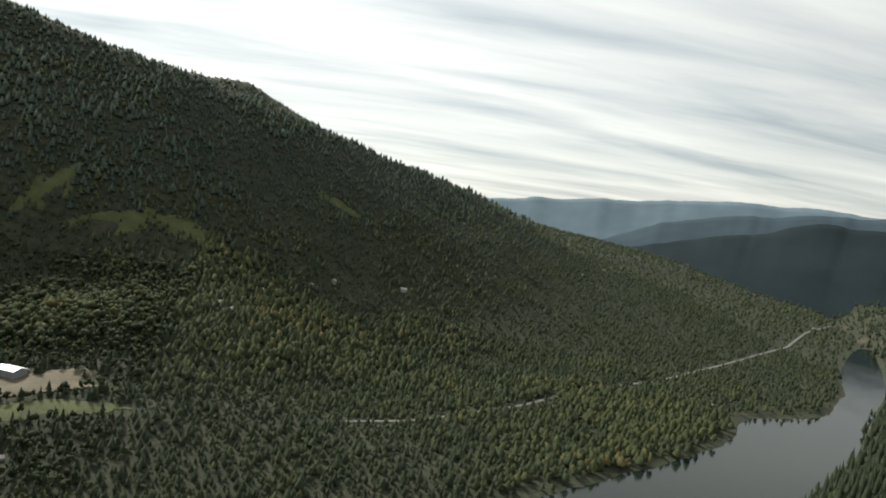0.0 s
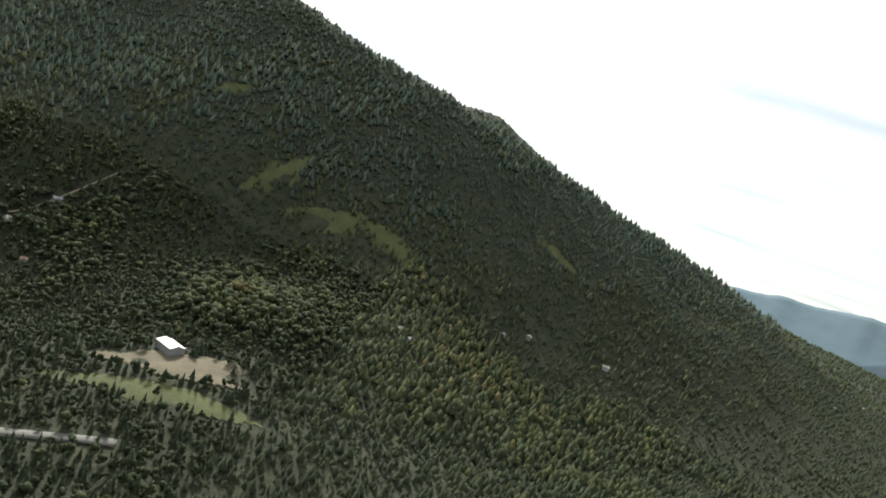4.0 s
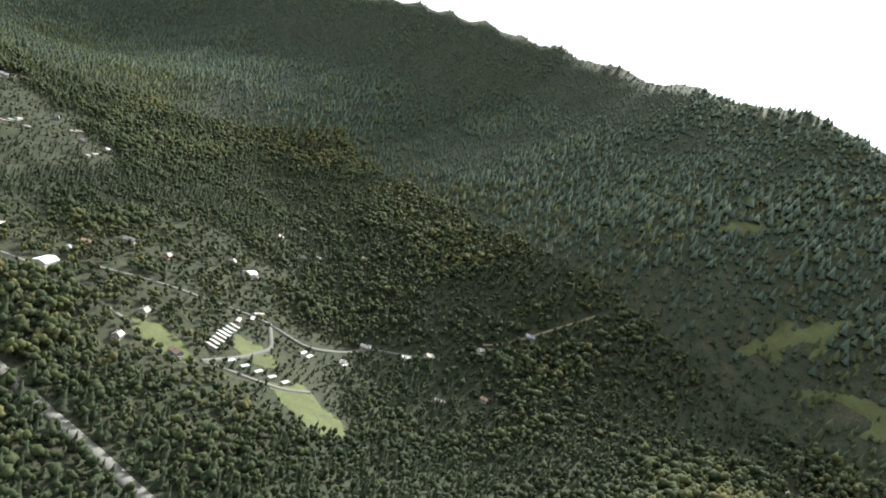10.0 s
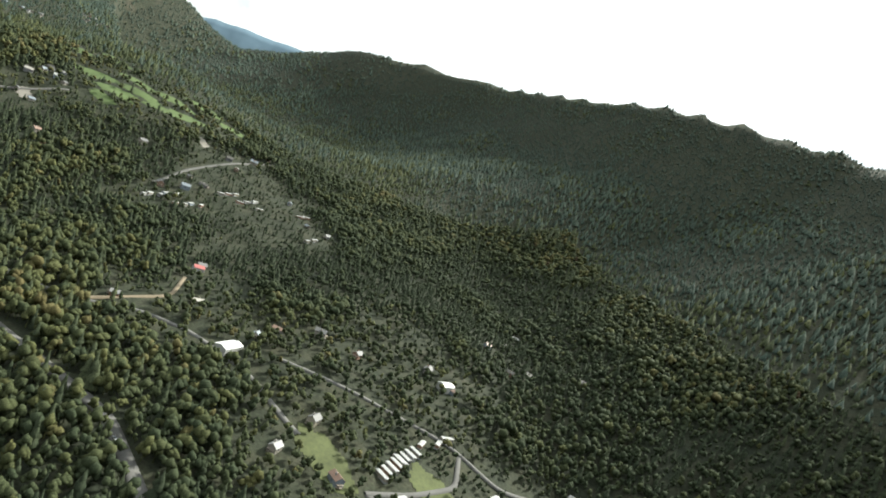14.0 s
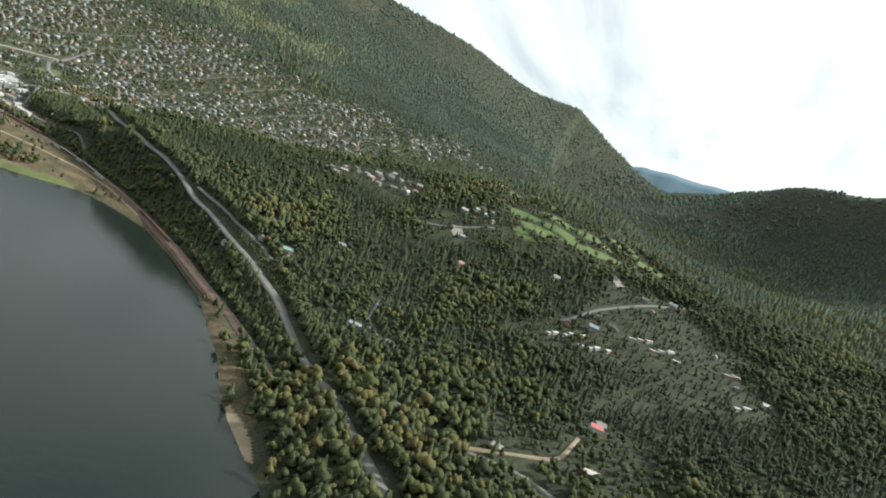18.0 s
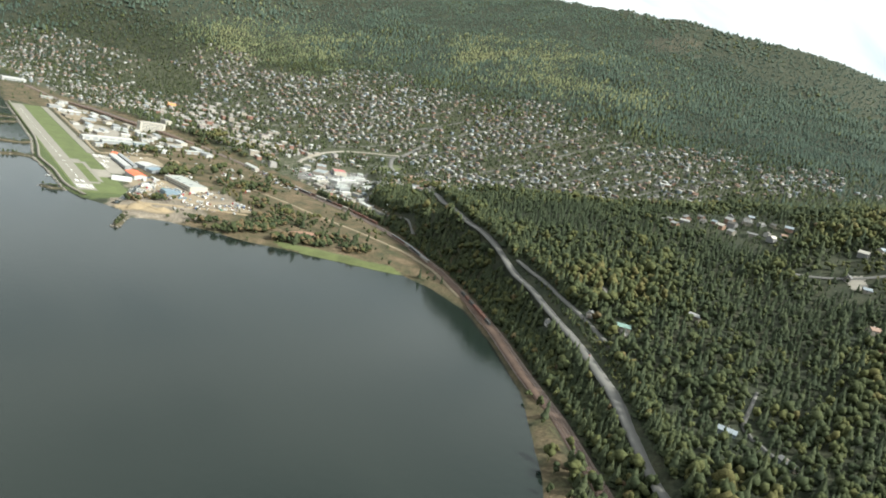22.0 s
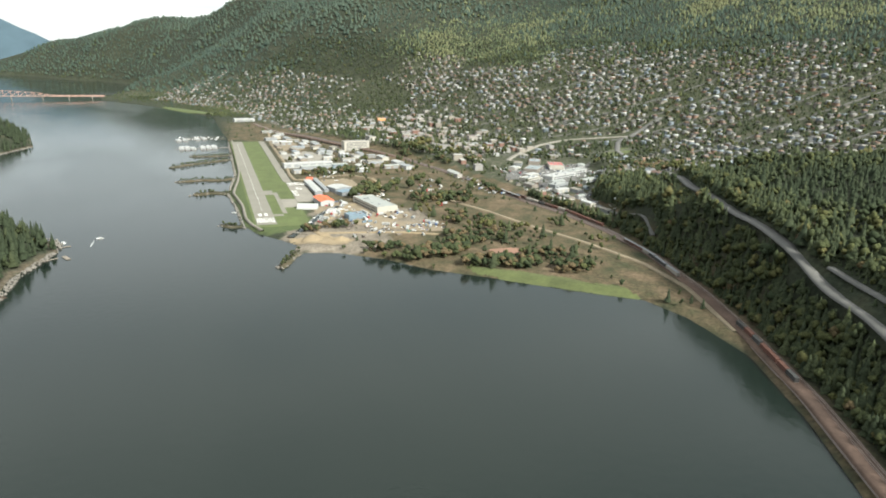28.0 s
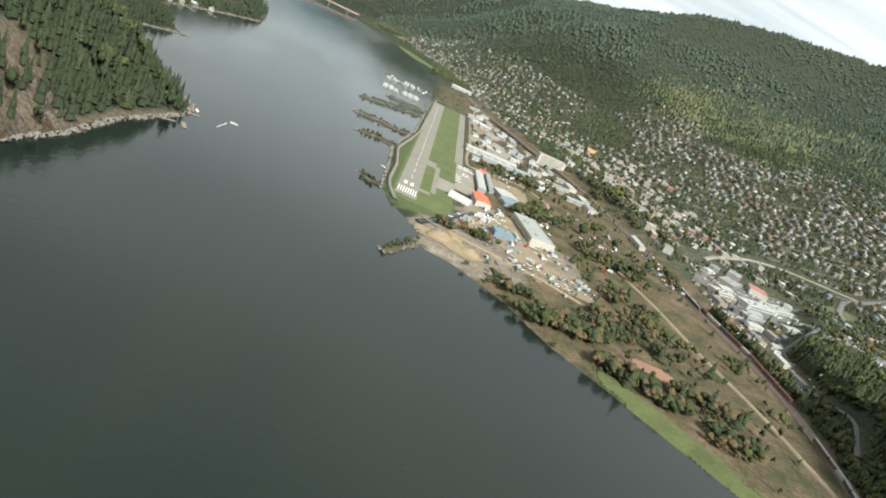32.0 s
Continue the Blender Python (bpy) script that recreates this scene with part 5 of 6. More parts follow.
def mound(x, y, r, h, seed):
    """A tipped heap of sand with a slumped outline."""
    n, m = 20, 6
    a = np.linspace(0, 2 * math.pi, n, endpoint=False)[:, None]
    t = np.linspace(1, 0.06, m)[None]
    k = 1 + 0.22 * fbm(np.cos(a) * 2 + seed, np.sin(a) * 2, 1.0, 3, seed)
    v = np.stack([x + r * k * t * np.cos(a), y + 0.8 * r * k * t * np.sin(a), float(height(x, y)) + 0.3 + h * (1 - t) ** 0.9 * (1 + 0.12 * fbm(np.cos(a) * 3, t * 3 + 0 * a, 1.0, 2, seed)) - 0.8 * (t > 0.99)], -1)
    f = [(i * m + j, (i + 1) % n * m + j, (i + 1) % n * m + j + 1, i * m + j + 1) for i in range(n) for j in range(m - 1)]
    me = mesh_from("sand_mound", v.reshape(-1, 3), np.array(f), SAND, True)
    tagged(new("sand_mound", me), "tipped mound of pale sand beside the water", "mound", "sand mounds")


def container(x, y, turn, mat, label):
    ob = thing("shipping_container", x, y, turn, label, "container", "yard containers", float(height(x, y)) + 0.4)
    part("body", boxes((-0.95, 0.95, -2.4, 2.4, 0.1, 2.1)), mat, ob)
    for s in (-1, 1):
        part("door", boxes((s * 0.48 - 0.44, s * 0.48 + 0.44, 2.4, 2.46, 0.2, 2.0)), mat, ob)
    for k in range(7):
        part("rib", boxes((-0.99, 0.99, -2.2 + k * 0.72, -2.1 + k * 0.72, 0.15, 2.13)), mat, ob)


def timber_stack(x, y, turn, seed):
    rr = random.Random(seed)
    ob = thing("timber_stack", x, y, turn, "stack of weathered timber and scrap in the yard", "stack", "yard stacks", float(height(x, y)) + 0.4)
    for i in range(3):
        for j in range(4 - i):
            l = rr.uniform(2.2, 3.4)
            part("baulk", boxes((-1.2 + j * 0.62 + i * 0.3, -0.64 + j * 0.62 + i * 0.3, -l, l, i * 0.5, 0.46 + i * 0.5)), TIMBER if rr.random() < 0.7 else STEEL, ob)


def footbridge(ax, ay, bx, by, z):
    d = Vector((bx - ax, by - ay, 0))
    L = d.length
    ob = thing("footbridge", ax, ay, math.degrees(math.atan2(d.y, d.x)), "short timber footbridge over the creek mouth", "bridge", z=z)
    part("deck", boxes((0, L, -1.3, 1.3, -0.3, 0)), TIMBER, ob)
    for s in (-1.2, 1.2):
        rail = part("handrail", boxes((0, L, s - 0.06, s + 0.06, 0.95, 1.05)), TIMBER, ob)
        for i in range(7):
            part("post", boxes((L * i / 6 - 0.06, L * i / 6 + 0.06, s - 0.06, s + 0.06, 0, 0.95)), TIMBER, rail)
    for t in (0.2, 0.8):
        part("pier", boxes((L * t - 0.3, L * t + 0.3, -1.0, 1.0, -z - 0.8, -0.3)), TIMBER, ob)


def works_yard():
    hamlets()
    mound(38, -92, 13, 5.0, 3)
    mound(66, -104, 11, 4.0, 5)
    mound(52, -84, 8, 2.6, 7)
    green = plain("faded_green_metal", (0.10, 0.20, 0.15), 0.6)
    rr = random.Random(77)
    k = 0
    for _ in range(300):
        x, y = rr.uniform(66, 178), rr.uniform(-110, 20)
        if k >= 44 or height(x, y) < 2.5 or any(math.hypot(x - a, y - b) < c * 0.8 + 3 for a, b, c in FOOT):
            continue
        turn = rr.choice((12, 102, -30)) + rr.uniform(-8, 8)
        if k % 2:
            mat, words = rr.choice(((WHITE_METAL, "white storage container in the works yard"), (BLUE_METAL, "blue-grey storage container in the works yard"), (green, "faded green storage container in the works yard"), (GREY_METAL, "grey storage container in the works yard")))
            container(x, y, turn, mat, words)
        else:
            timber_stack(x, y, turn, k)
        k += 1


works_yard()
CREEK = [(16, -80), (25, -66), (33, -50), (41, -34), (52, -10), (62, 12), (74, 32), (92, 50)]
ribbon("creek", CREEK, 7.0, WATER, "narrow dark creek between the runway end and the yard", "creek", 0.5, 3.0)
footbridge(15, -60, 35, -74, 4.2)

# ---- lakeside: breakwaters, marina, bridge, docks, boats ----
def boulders(name, pts, width, high, label, n, seed):
    """A bank of tipped boulders along a line."""
    x, y = resample(pts, 2.0)
    rr = random.Random(seed)
    iv, jf = ico()
    V, F, k = [], [], 0
    for i in range(n):
        j = rr.randrange(len(x))
        r = rr.uniform(0.4, 1.25)
        o = rr.uniform(-width, width)
        c = np.array((x[j] + o, y[j] + rr.uniform(-width, width), high * rr.uniform(0.1, 1) * (1 - abs(o) / width * 0.6)))
        V.append(iv * r * np.array([rr.uniform(0.7, 1.3) for _ in range(12)])[:, None] + c)
        F.append(jf + k)
        k += 12
    me = mesh_from(name, np.concatenate(V), np.concatenate(F), ROCK)
    return tagged(new(name, me), label, "rocks", kind="stuff")


def breakwater(pts, width, label):
    x, y = resample(pts, 3.0)
    tx, ty = np.gradient(x), np.gradient(y)
    n = np.hypot(tx, ty)
    nx, ny = -ty / n, tx / n
    taper = np.minimum(1, np.minimum(np.arange(len(x)), np.arange(len(x))[::-1]) / 3 + 0.3)
    wv = width * taper * (1 + 0.25 * fbm(x, y, 12, 2, 5))
    rows = [np.stack([x + nx * wv * o, y + ny * wv * o, np.full(len(x), z) + (0.4 * fbm(x, y, 6, 2, 8) if z > 0 else 0)], 1) for o, z in ((1.3, -3), (1.0, 0.6), (0.4, 1.9), (-0.4, 1.9), (-1.0, 0.6), (-1.3, -3))]
    me = mesh_from("breakwater", np.stack(rows, 1).reshape(-1, 3), grid_faces(len(x), 6)[:, ::-1], GROUND, True)
    for nm, v in (("dry", 0.55), ("gravel", 0.0), ("rock", 0.25), ("grass", 0.0)):
        set_attr(me, nm, np.full(len(me.vertices), v))
    ob = tagged(new("breakwater", me), label, "breakwater")
    boulders("breakwater_rocks", pts, width * 0.9, 1.4, "grey boulders piled along the breakwater", int(len(x) * 5), len(x))
    BRUSH.append((pts, width))
    return ob


BRUSH = []
breakwater([(-125, 415), (-95, 445), (-60, 470), (-26, 495)], 4.5, "narrow earth breakwater with bushes reaching into the lake")
breakwater([(-108, 280), (-75, 292), (-45, 285), (-22, 300)], 4.5, "narrow earth breakwater with bushes reaching into the lake")
breakwater([(-84, 178), (-60, 190), (-36, 180)], 7, "short wide breakwater overgrown with bushes")
breakwater([(-95, 545), (-60, 540), (-22, 550)], 3.5, "low rocky breakwater by the marina")
breakwater([(-52, -2), (-40, -12), (-30, -14)], 4.5, "small rocky islet with bushes off the runway end")
breakwater([(-4, -178), (6, -152), (18, -128)], 5, "stony spit at the yard, edged with boulders")
boulders("shore_rocks", [(-28, -20), (-32, 85), (-39, 175), (-23, 330), (-20, 600), (-19, 745)], 1.6, 1.4, "grey riprap boulders along the dyke", 700, 4)
boulders("cliff_rocks", [(-205, -76), (-222, -150), (-222, -220), (-232, -268), (-300, -420)], 3.0, 2.0, "pale broken rock along the waterline under the bluff", 700, 6)
boulders("cliff_rocks", [(-345, 262), (-380, 200), (-330, 70), (-212, -34), (-203, -70)], 3.0, 1.5, "pale shoreline rocks below the wooded point", 500, 7)
boulders("point_rocks", [(-450, 445), (-430, 560), (-388, 712)], 3.0, 1.2, "pale rocks along the wooded shore", 260, 8)


def boathouse(x, y, turn, w=9, l=16):
    ob = thing("boathouse", x, y, turn, "white-roofed floating boathouse in the marina", "boathouse", "boathouses", 0.0)
    part("float", boxes((-w / 2 - 0.5, w / 2 + 0.5, -l / 2 - 0.5, l / 2 + 0.5, -0.3, 0.35)), TIMBER, ob)
    part("wall", gable_wall(w, l, 3.0, 1.1), WHITE_METAL, ob)
    part("roof", gable(w, l, 3.0, 1.2, 0.3, 0.15), WHITE_METAL, ob)
    part("gate", boxes((-w * 0.35, w * 0.35, -l / 2 - 0.08, -l / 2 + 0.05, 0.3, 2.6)), GREY_METAL, ob)


def dock(pts, width, label):
    bm = bmesh.new()
    for (ax, ay), (bx, by) in zip(pts, pts[1:]):
        d = Vector((bx - ax, by - ay, 0))
        n = d.normalized().cross(Vector((0, 0, 1))) * width / 2
        lo = [Vector((ax, ay, 0.25)) + n, Vector((ax, ay, 0.25)) - n, Vector((bx, by, 0.25)) - n, Vector((bx, by, 0.25)) + n]
        a = [bm.verts.new(p) for p in lo]
        b = [bm.verts.new(p + Vector((0, 0, 0.35))) for p in lo]
        bm.faces.new(b)
        for i in range(4):
            bm.faces.new((a[i], a[(i + 1) % 4], b[(i + 1) % 4], b[i]))
    bmesh.ops.recalc_face_normals(bm, faces=bm.faces)
    return tagged(part("dock", bm, TIMBER), label, "dock")


def boat(x, y, turn, l, label, group="boats"):
    ob = thing("boat", x, y, turn, label, "boat", group, 0.0)
    bm = bmesh.new()
    prof = [(-0.5, 0.30), (-0.2, 0.34), (0.15, 0.32), (0.38, 0.2), (0.52, 0.02)]
    rows = []
    for t, w in prof:
        rows.append([bm.verts.new((sx * w * l * 0.55 * k, t * l, z)) for sx, k, z in ((-1, 1, 0.11 * l), (-1, 0.6, -0.03 * l), (1, 0.6, -0.03 * l), (1, 1, 0.11 * l))])
    for a, b in zip(rows, rows[1:]):
        for i in range(3):
            bm.faces.new((a[i], a[i + 1], b[i + 1], b[i]))
        bm.faces.new((a[3], a[0], b[0], b[3]))
    bm.faces.new(rows[0])
    bmesh.ops.recalc_face_normals(bm, faces=bm.faces)
    part("hull", bm, WHITE_PAINT, ob)
    part("cabin", boxes((-0.11 * l, 0.11 * l, -0.15 * l, 0.12 * l, 0.11 * l, 0.24 * l, 0.02 * l)), WHITE_METAL, ob)
    part("windscreen", boxes((-0.09 * l, 0.09 * l, 0.11 * l, 0.135 * l, 0.13 * l, 0.2 * l)), GLASS, ob)
    return ob


for i, (bx, by) in enumerate(((-112, 640), (-101, 642), (-90, 645), (-112, 662), (-101, 664), (-72, 668), (-61, 672), (-50, 655), (-61, 650), (-72, 646), (-50, 676), (-122, 780), (-108, 786), (-84, 800), (-70, 812))):
    boathouse(bx, by, 8 + (i % 3) * 2)
dock([(-125, 652), (-36, 664)], 2.2, "long grey timber marina dock")
dock([(-36, 664), (-20, 666)], 2.0, "grey timber gangway to the marina")
dock([(-130, 795), (-60, 815), (-24, 815)], 2.2, "grey timber marina dock with slips")
dock([(-110, 830), (-60, 850), (-25, 850)], 2.0, "grey timber marina dock with slips")
rb = random.Random(17)
for i in range(26):
    u = rb.random()
    boat(-125 + u * 90, (806 if i % 2 else 842) + u * 8 + rb.uniform(-9, 9), rb.uniform(-20, 20), rb.uniform(5, 8), "small white motor boat moored in the marina")
moving = boat(-173, -32, -75, 7, "small white motor boat out on the lake")
boat(-36, 60, 70, 6, "small white boat off the dyke")
boat(-205, -42, 30, 7, "white motor boat at a dock below the bluff")
boat(-418, 340, 60, 6, "white boat moored by the far shore")
dock([(-222, -112), (-208, -104), (-200, -98)], 2.0, "timber dock below the wooded point")
dock([(-196, -92), (-190, -104)], 4.0, "pale floating dock with a boat lift")
dock([(-207, -62), (-196, -56)], 2.0, "short timber dock at the point")
dock([(-420, 520), (-402, 512)], 2.0, "short timber dock on the wooded shore")
dock([(-440, 480), (-424, 474)], 2.0, "short timber dock on the wooded shore")
for hx, hy, ht in ((-452, 485, 20), (-445, 520, 60), (-430, 560, 10), (-462, 455, 80), (-300, 20, 30), (-275, -70, 40)):
    house(hx, hy, ht, 2, "lake shore houses", True, "lakeside house with a pale roof among tall firs")
tagged(part("wake", boxes((-178.0, -177.4, -62, -38, 0.004, 0.03)), WHITE_PAINT), "thin white wake behind the motor boat", "wake", kind="structure")


def truss_bridge():
    """The orange steel bridge over the lake narrows."""
    a, b = Vector((-1010, 1920, 0)), Vector((-430, 2120, 0))
    d = (b - a).normalized()
    side = Vector((-d.y, d.x, 0))
    ob = thing("lake_bridge", a.x, a.y, 0, "long orange steel truss bridge over the lake", "bridge", z=0)
    L = (b - a).length
    zd = 17.0
    bm = bmesh.new()
    for s in (-4.5, 4.5):
        beam(bm, d * 0 + side * s + Vector((0, 0, zd)), d * L + side * s + Vector((0, 0, zd - 6)), 0.7)
    part("deck_girder", bm, BRIDGE_ORANGE, ob)
    bm = bmesh.new()
    q = [d * 0 + side * 5, d * L + side * 5, d * L - side * 5, d * 0 - side * 5]
    lo = [bm.verts.new(p + Vector((0, 0, zd + 0.8 - (6 if i in (1, 2) else 0)))) for i, p in enumerate(q)]
    hi = [bm.verts.new(v.co + Vector((0, 0, 0.6))) for v in lo]
    bm.faces.new(hi)
    bm.faces.new(lo[::-1])
    for i in range(4):
        bm.faces.new((lo[i], lo[(i + 1) % 4], hi[(i + 1) % 4], hi[i]))
    part("deck", bm, CONCRETE, ob)
    n = 26
    for i in range(n):
        t0, t1 = L * i / n, L * (i + 1) / n

        def top(t):
            u = (t / L - 0.42) / 0.30
            return zd + 1.5 - 6 * t / L + 16 * max(0, 1 - u * u) + 2.0
        bm = bmesh.new()
        for s in (-4.5, 4.5):
            beam(bm, d * t0 + side * s + Vector((0, 0, top(t0))), d * t1 + side * s + Vector((0, 0, top(t1))), 0.4)
            beam(bm, d * t0 + side * s + Vector((0, 0, zd - 6 * t0 / L)), d * t1 + side * s + Vector((0, 0, top(t1))), 0.35)
            beam(bm, d * t1 + side * s + Vector((0, 0, zd - 6 * t1 / L)), d * t1 + side * s + Vector((0, 0, top(t1))), 0.35)
        part("truss_panel", bm, BRIDGE_ORANGE, ob)
    for t in (0.05, 0.2, 0.34, 0.5, 0.66, 0.8, 0.93):
        bm = bmesh.new()
        c = d * (L * t)
        cylinder(bm, c.x + side.x * 3, c.y + side.y * 3, -6, zd - 6 * t, 1.6, 1.2)
        cylinder(bm, c.x - side.x * 3, c.y - side.y * 3, -6, zd - 6 * t, 1.6, 1.2)
        part("pier", bm, CONCRETE, ob)


truss_bridge()


def rock_bluff():
    """The bare crag over the west shore: ledges, clefts and broken slabs."""
    line = [(-221, -168), (-221, -220), (-231, -268), (-262, -345), (-300, -425), (-370, -520)]
    x, y = resample(line, 1.6)
    tx, ty = np.gradient(x), np.gradient(y)
    n = np.hypot(tx, ty)
    nx, ny = ty / n, -tx / n
    u = np.linspace(-3, 74, 44)
    gx, gy = x[:, None] + nx[:, None] * u[None], y[:, None] + ny[:, None] * u[None]
    s = np.arange(len(x))[:, None] * 1.6 + 0 * u[None]
    uu = u[None] + 0 * s
    z = height(gx.ravel(), gy.ravel()).reshape(gx.shape)
    slab = np.floor(3.2 * (fbm(s, uu * 0.7, 16, 3, 81) + 1)) / 3.2
    cleft = np.abs(fbm(s + 3 * fbm(s, uu, 20, 2, 85), uu * 0.15, 13, 2, 83))
    z = z + 5.5 * (slab - 1) + 2.2 * fbm(s, uu, 6, 3, 87) - 6.5 * smooth(cleft, 0.16, 0.0) * smooth(uu, 2, 12) + 1.6
    fade = smooth(uu, 74, 58) * smooth(s, 0, 40) * smooth(-s, -s.max(), -s.max() + 25)
    base = height(gx.ravel(), gy.ravel()).reshape(gx.shape)
    z = np.where(uu < 0, np.minimum(z, 0.8), z) * fade + (base - 3.5) * (1 - fade)
    out = 2.0 * fbm(s, uu, 9, 2, 89) * fade
    me = mesh_from("rock_bluff", np.stack([(gx - nx[:, None] * out).ravel(), (gy - ny[:, None] * out).ravel(), z.ravel()], 1), grid_faces(len(x), len(u)), CLIFF)
    tagged(new("rock_bluff", me), "steep brown-grey rock bluff with clefts above the lake", "cliff", kind="structure")


rock_bluff()

# ---- vehicles, aircraft and trains ----
def sedan_mesh():
    bm = bmesh.new()
    prof = [(-2.0, 0.35), (2.0, 0.35), (2.05, 0.75), (1.2, 0.95), (-1.9, 0.98), (-2.05, 0.7)]
    rows = [[bm.verts.new((x, y, z)) for y, z in prof] for x in (-0.8, 0.8)]
    for i in range(6):
        bm.faces.new((rows[0][i], rows[0][(i + 1) % 6], rows[1][(i + 1) % 6], rows[1][i]))
    bm.faces.new(rows[0])
    bm.faces.new(rows[1])
    bmesh.ops.recalc_face_normals(bm, faces=bm.faces)
    return bm


def wheel_mesh():
    bm = bmesh.new()
    cylinder(bm, 0, 0, -0.1, 0.1, 0.3, 0.3, 8)
    bmesh.ops.rotate(bm, verts=bm.verts, matrix=Matrix.Rotation(radians(90), 3, "Y"))
    return bm


CAR = {"body": mesh_of("body", sedan_mesh(), CAR_PAINT), "cabin": mesh_of("cabin", boxes((-0.72, 0.72, -1.5, 0.9, 0.96, 1.45, 0.18)), GLASS), "wheel": mesh_of("wheel", wheel_mesh(), RUBBER)}
CAB = {"cab": mesh_of("cab", boxes((-1.0, 1.0, 2.6, 4.4, 0.5, 2.7, 0.08)), CAR_PAINT), "box": mesh_of("cargo_box", boxes((-1.1, 1.1, -4.2, 2.4, 0.8, 3.2)), WHITE_METAL), "wheel": CAR["wheel"]}


def car(x, y, turn, label="parked car", group="parked cars", z=None):
    ob = thing("car", x, y, turn, label, "car", group, (float(height(x, y)) + 0.4) if z is None else z)
    share("body", CAR["body"], ob)
    share("cabin", CAR["cabin"], ob)
    for sx in (-0.75, 0.75):
        for sy in (-1.25, 1.25):
            share("wheel", CAR["wheel"], ob, pose(sx, sy, 0.3))


def truck(x, y, turn, label="box truck parked in the yard", z=None):
    ob = thing("truck", x, y, turn, label, "truck", "trucks", (float(height(x, y)) + 0.4) if z is None else z)
    share("cab", CAB["cab"], ob)
    share("cargo_box", CAB["box"], ob)
    for sx in (-0.95, 0.95):
        for sy in (-3.0, -1.8, 3.4):
            share("wheel", CAB["wheel"], ob, pose(sx, sy, 0.35) @ Matrix.Scale(1.3, 4))


def parked():
    rr = random.Random(31)

    def clear(x, y, r=2.0):
        return all(math.hypot(x - a, y - b) > c * 0.75 + r for a, b, c in FOOT)
    for cx, cy, sx, sy, n, turn in ((118, 20, 45, 55, 80, 12), (150, -75, 48, 18, 46, -30), (60, -20, 26, 20, 18, 40), (150, 130, 26, 40, 26, 8), (400, 60, 22, 50, 30, -62), (330, 160, 14, 80, 30, 4), (488, 215, 80, 60, 90, 28), (425, 10, 22, 90, 34, 6), (240, 120, 30, 120, 26, 4), (120, 260, 40, 60, 18, 10), (190, 420, 25, 40, 14, -20)):
        k = 0
        for _ in range(n * 4):
            x, y = cx + rr.uniform(-sx, sx), cy + rr.uniform(-sy, sy)
            if clear(x, y):
                if k % 4 == 3:
                    truck(x, y, turn + rr.choice((0, 90, 180)), rr.choice(("white box truck parked in a yard", "box truck parked beside sheds")))
                else:
                    car(x, y, turn + rr.choice((0, 90)), rr.choice(("parked car in an open yard", "small car parked in a lot")))
                k += 1
            if k >= n:
                break
    x, y = resample(HIGHWAY, 1.0)
    for i, off in ((430, 2.4), (640, -2.4), (700, 2.4), (905, -2.4)):
        t = math.degrees(math.atan2(y[i + 3] - y[i], x[i + 3] - x[i])) - 90
        car(float(x[i]) - off * math.sin(radians(t + 90)), float(y[i]) + off * math.cos(radians(t + 90)), t, "car on the highway", "highway cars", float(height(x[i], y[i])) + 1.2)


def train():
    x, y = resample(RAIL, 1.0)
    flat = {"body": mesh_of("body", boxes((-1.4, 1.4, -6.2, 6.2, 1.1, 3.9, 0.06)), WAGON_PAINT), "frame": mesh_of("frame", boxes((-1.2, 1.2, -6.6, 6.6, 0.7, 1.1)), STEEL), "bogie": mesh_of("bogie", boxes((-1.0, 1.0, -1.2, 1.2, 0.0, 0.7, 0.1)), STEEL),
            "roof": mesh_of("roof", gable(2.8, 12.4, 3.9, 0.4, 0.05, 0.08), GREY_METAL)}
    for start, count, off, roofed in ((505, 9, 4.6, True), (690, 14, -4.6, False), (860, 8, 1.5, True), (300, 7, 1.5, False)):
        for k in range(count):
            i = start + int(k * 13.6)
            if i + 4 >= len(x):
                break
            t = math.atan2(y[i + 3] - y[i - 3], x[i + 3] - x[i - 3])
            px, py = x[i] - off * math.sin(t), y[i] + off * math.cos(t)
            ob = thing("rail_wagon", float(px), float(py), math.degrees(t) - 90, "rust-brown covered rail wagon on a siding" if roofed else "dark open-top rail wagon on a siding", "rail wagon", "rail wagons", float(height(x[i], y[i])) + 0.95)
            share("body", flat["body"], ob)
            share("frame", flat["frame"], ob)
            for s in (-4.2, 4.2):
                share("bogie", flat["bogie"], ob, pose(0, s, 0))
            if roofed:
                share("roof", flat["roof"], ob)


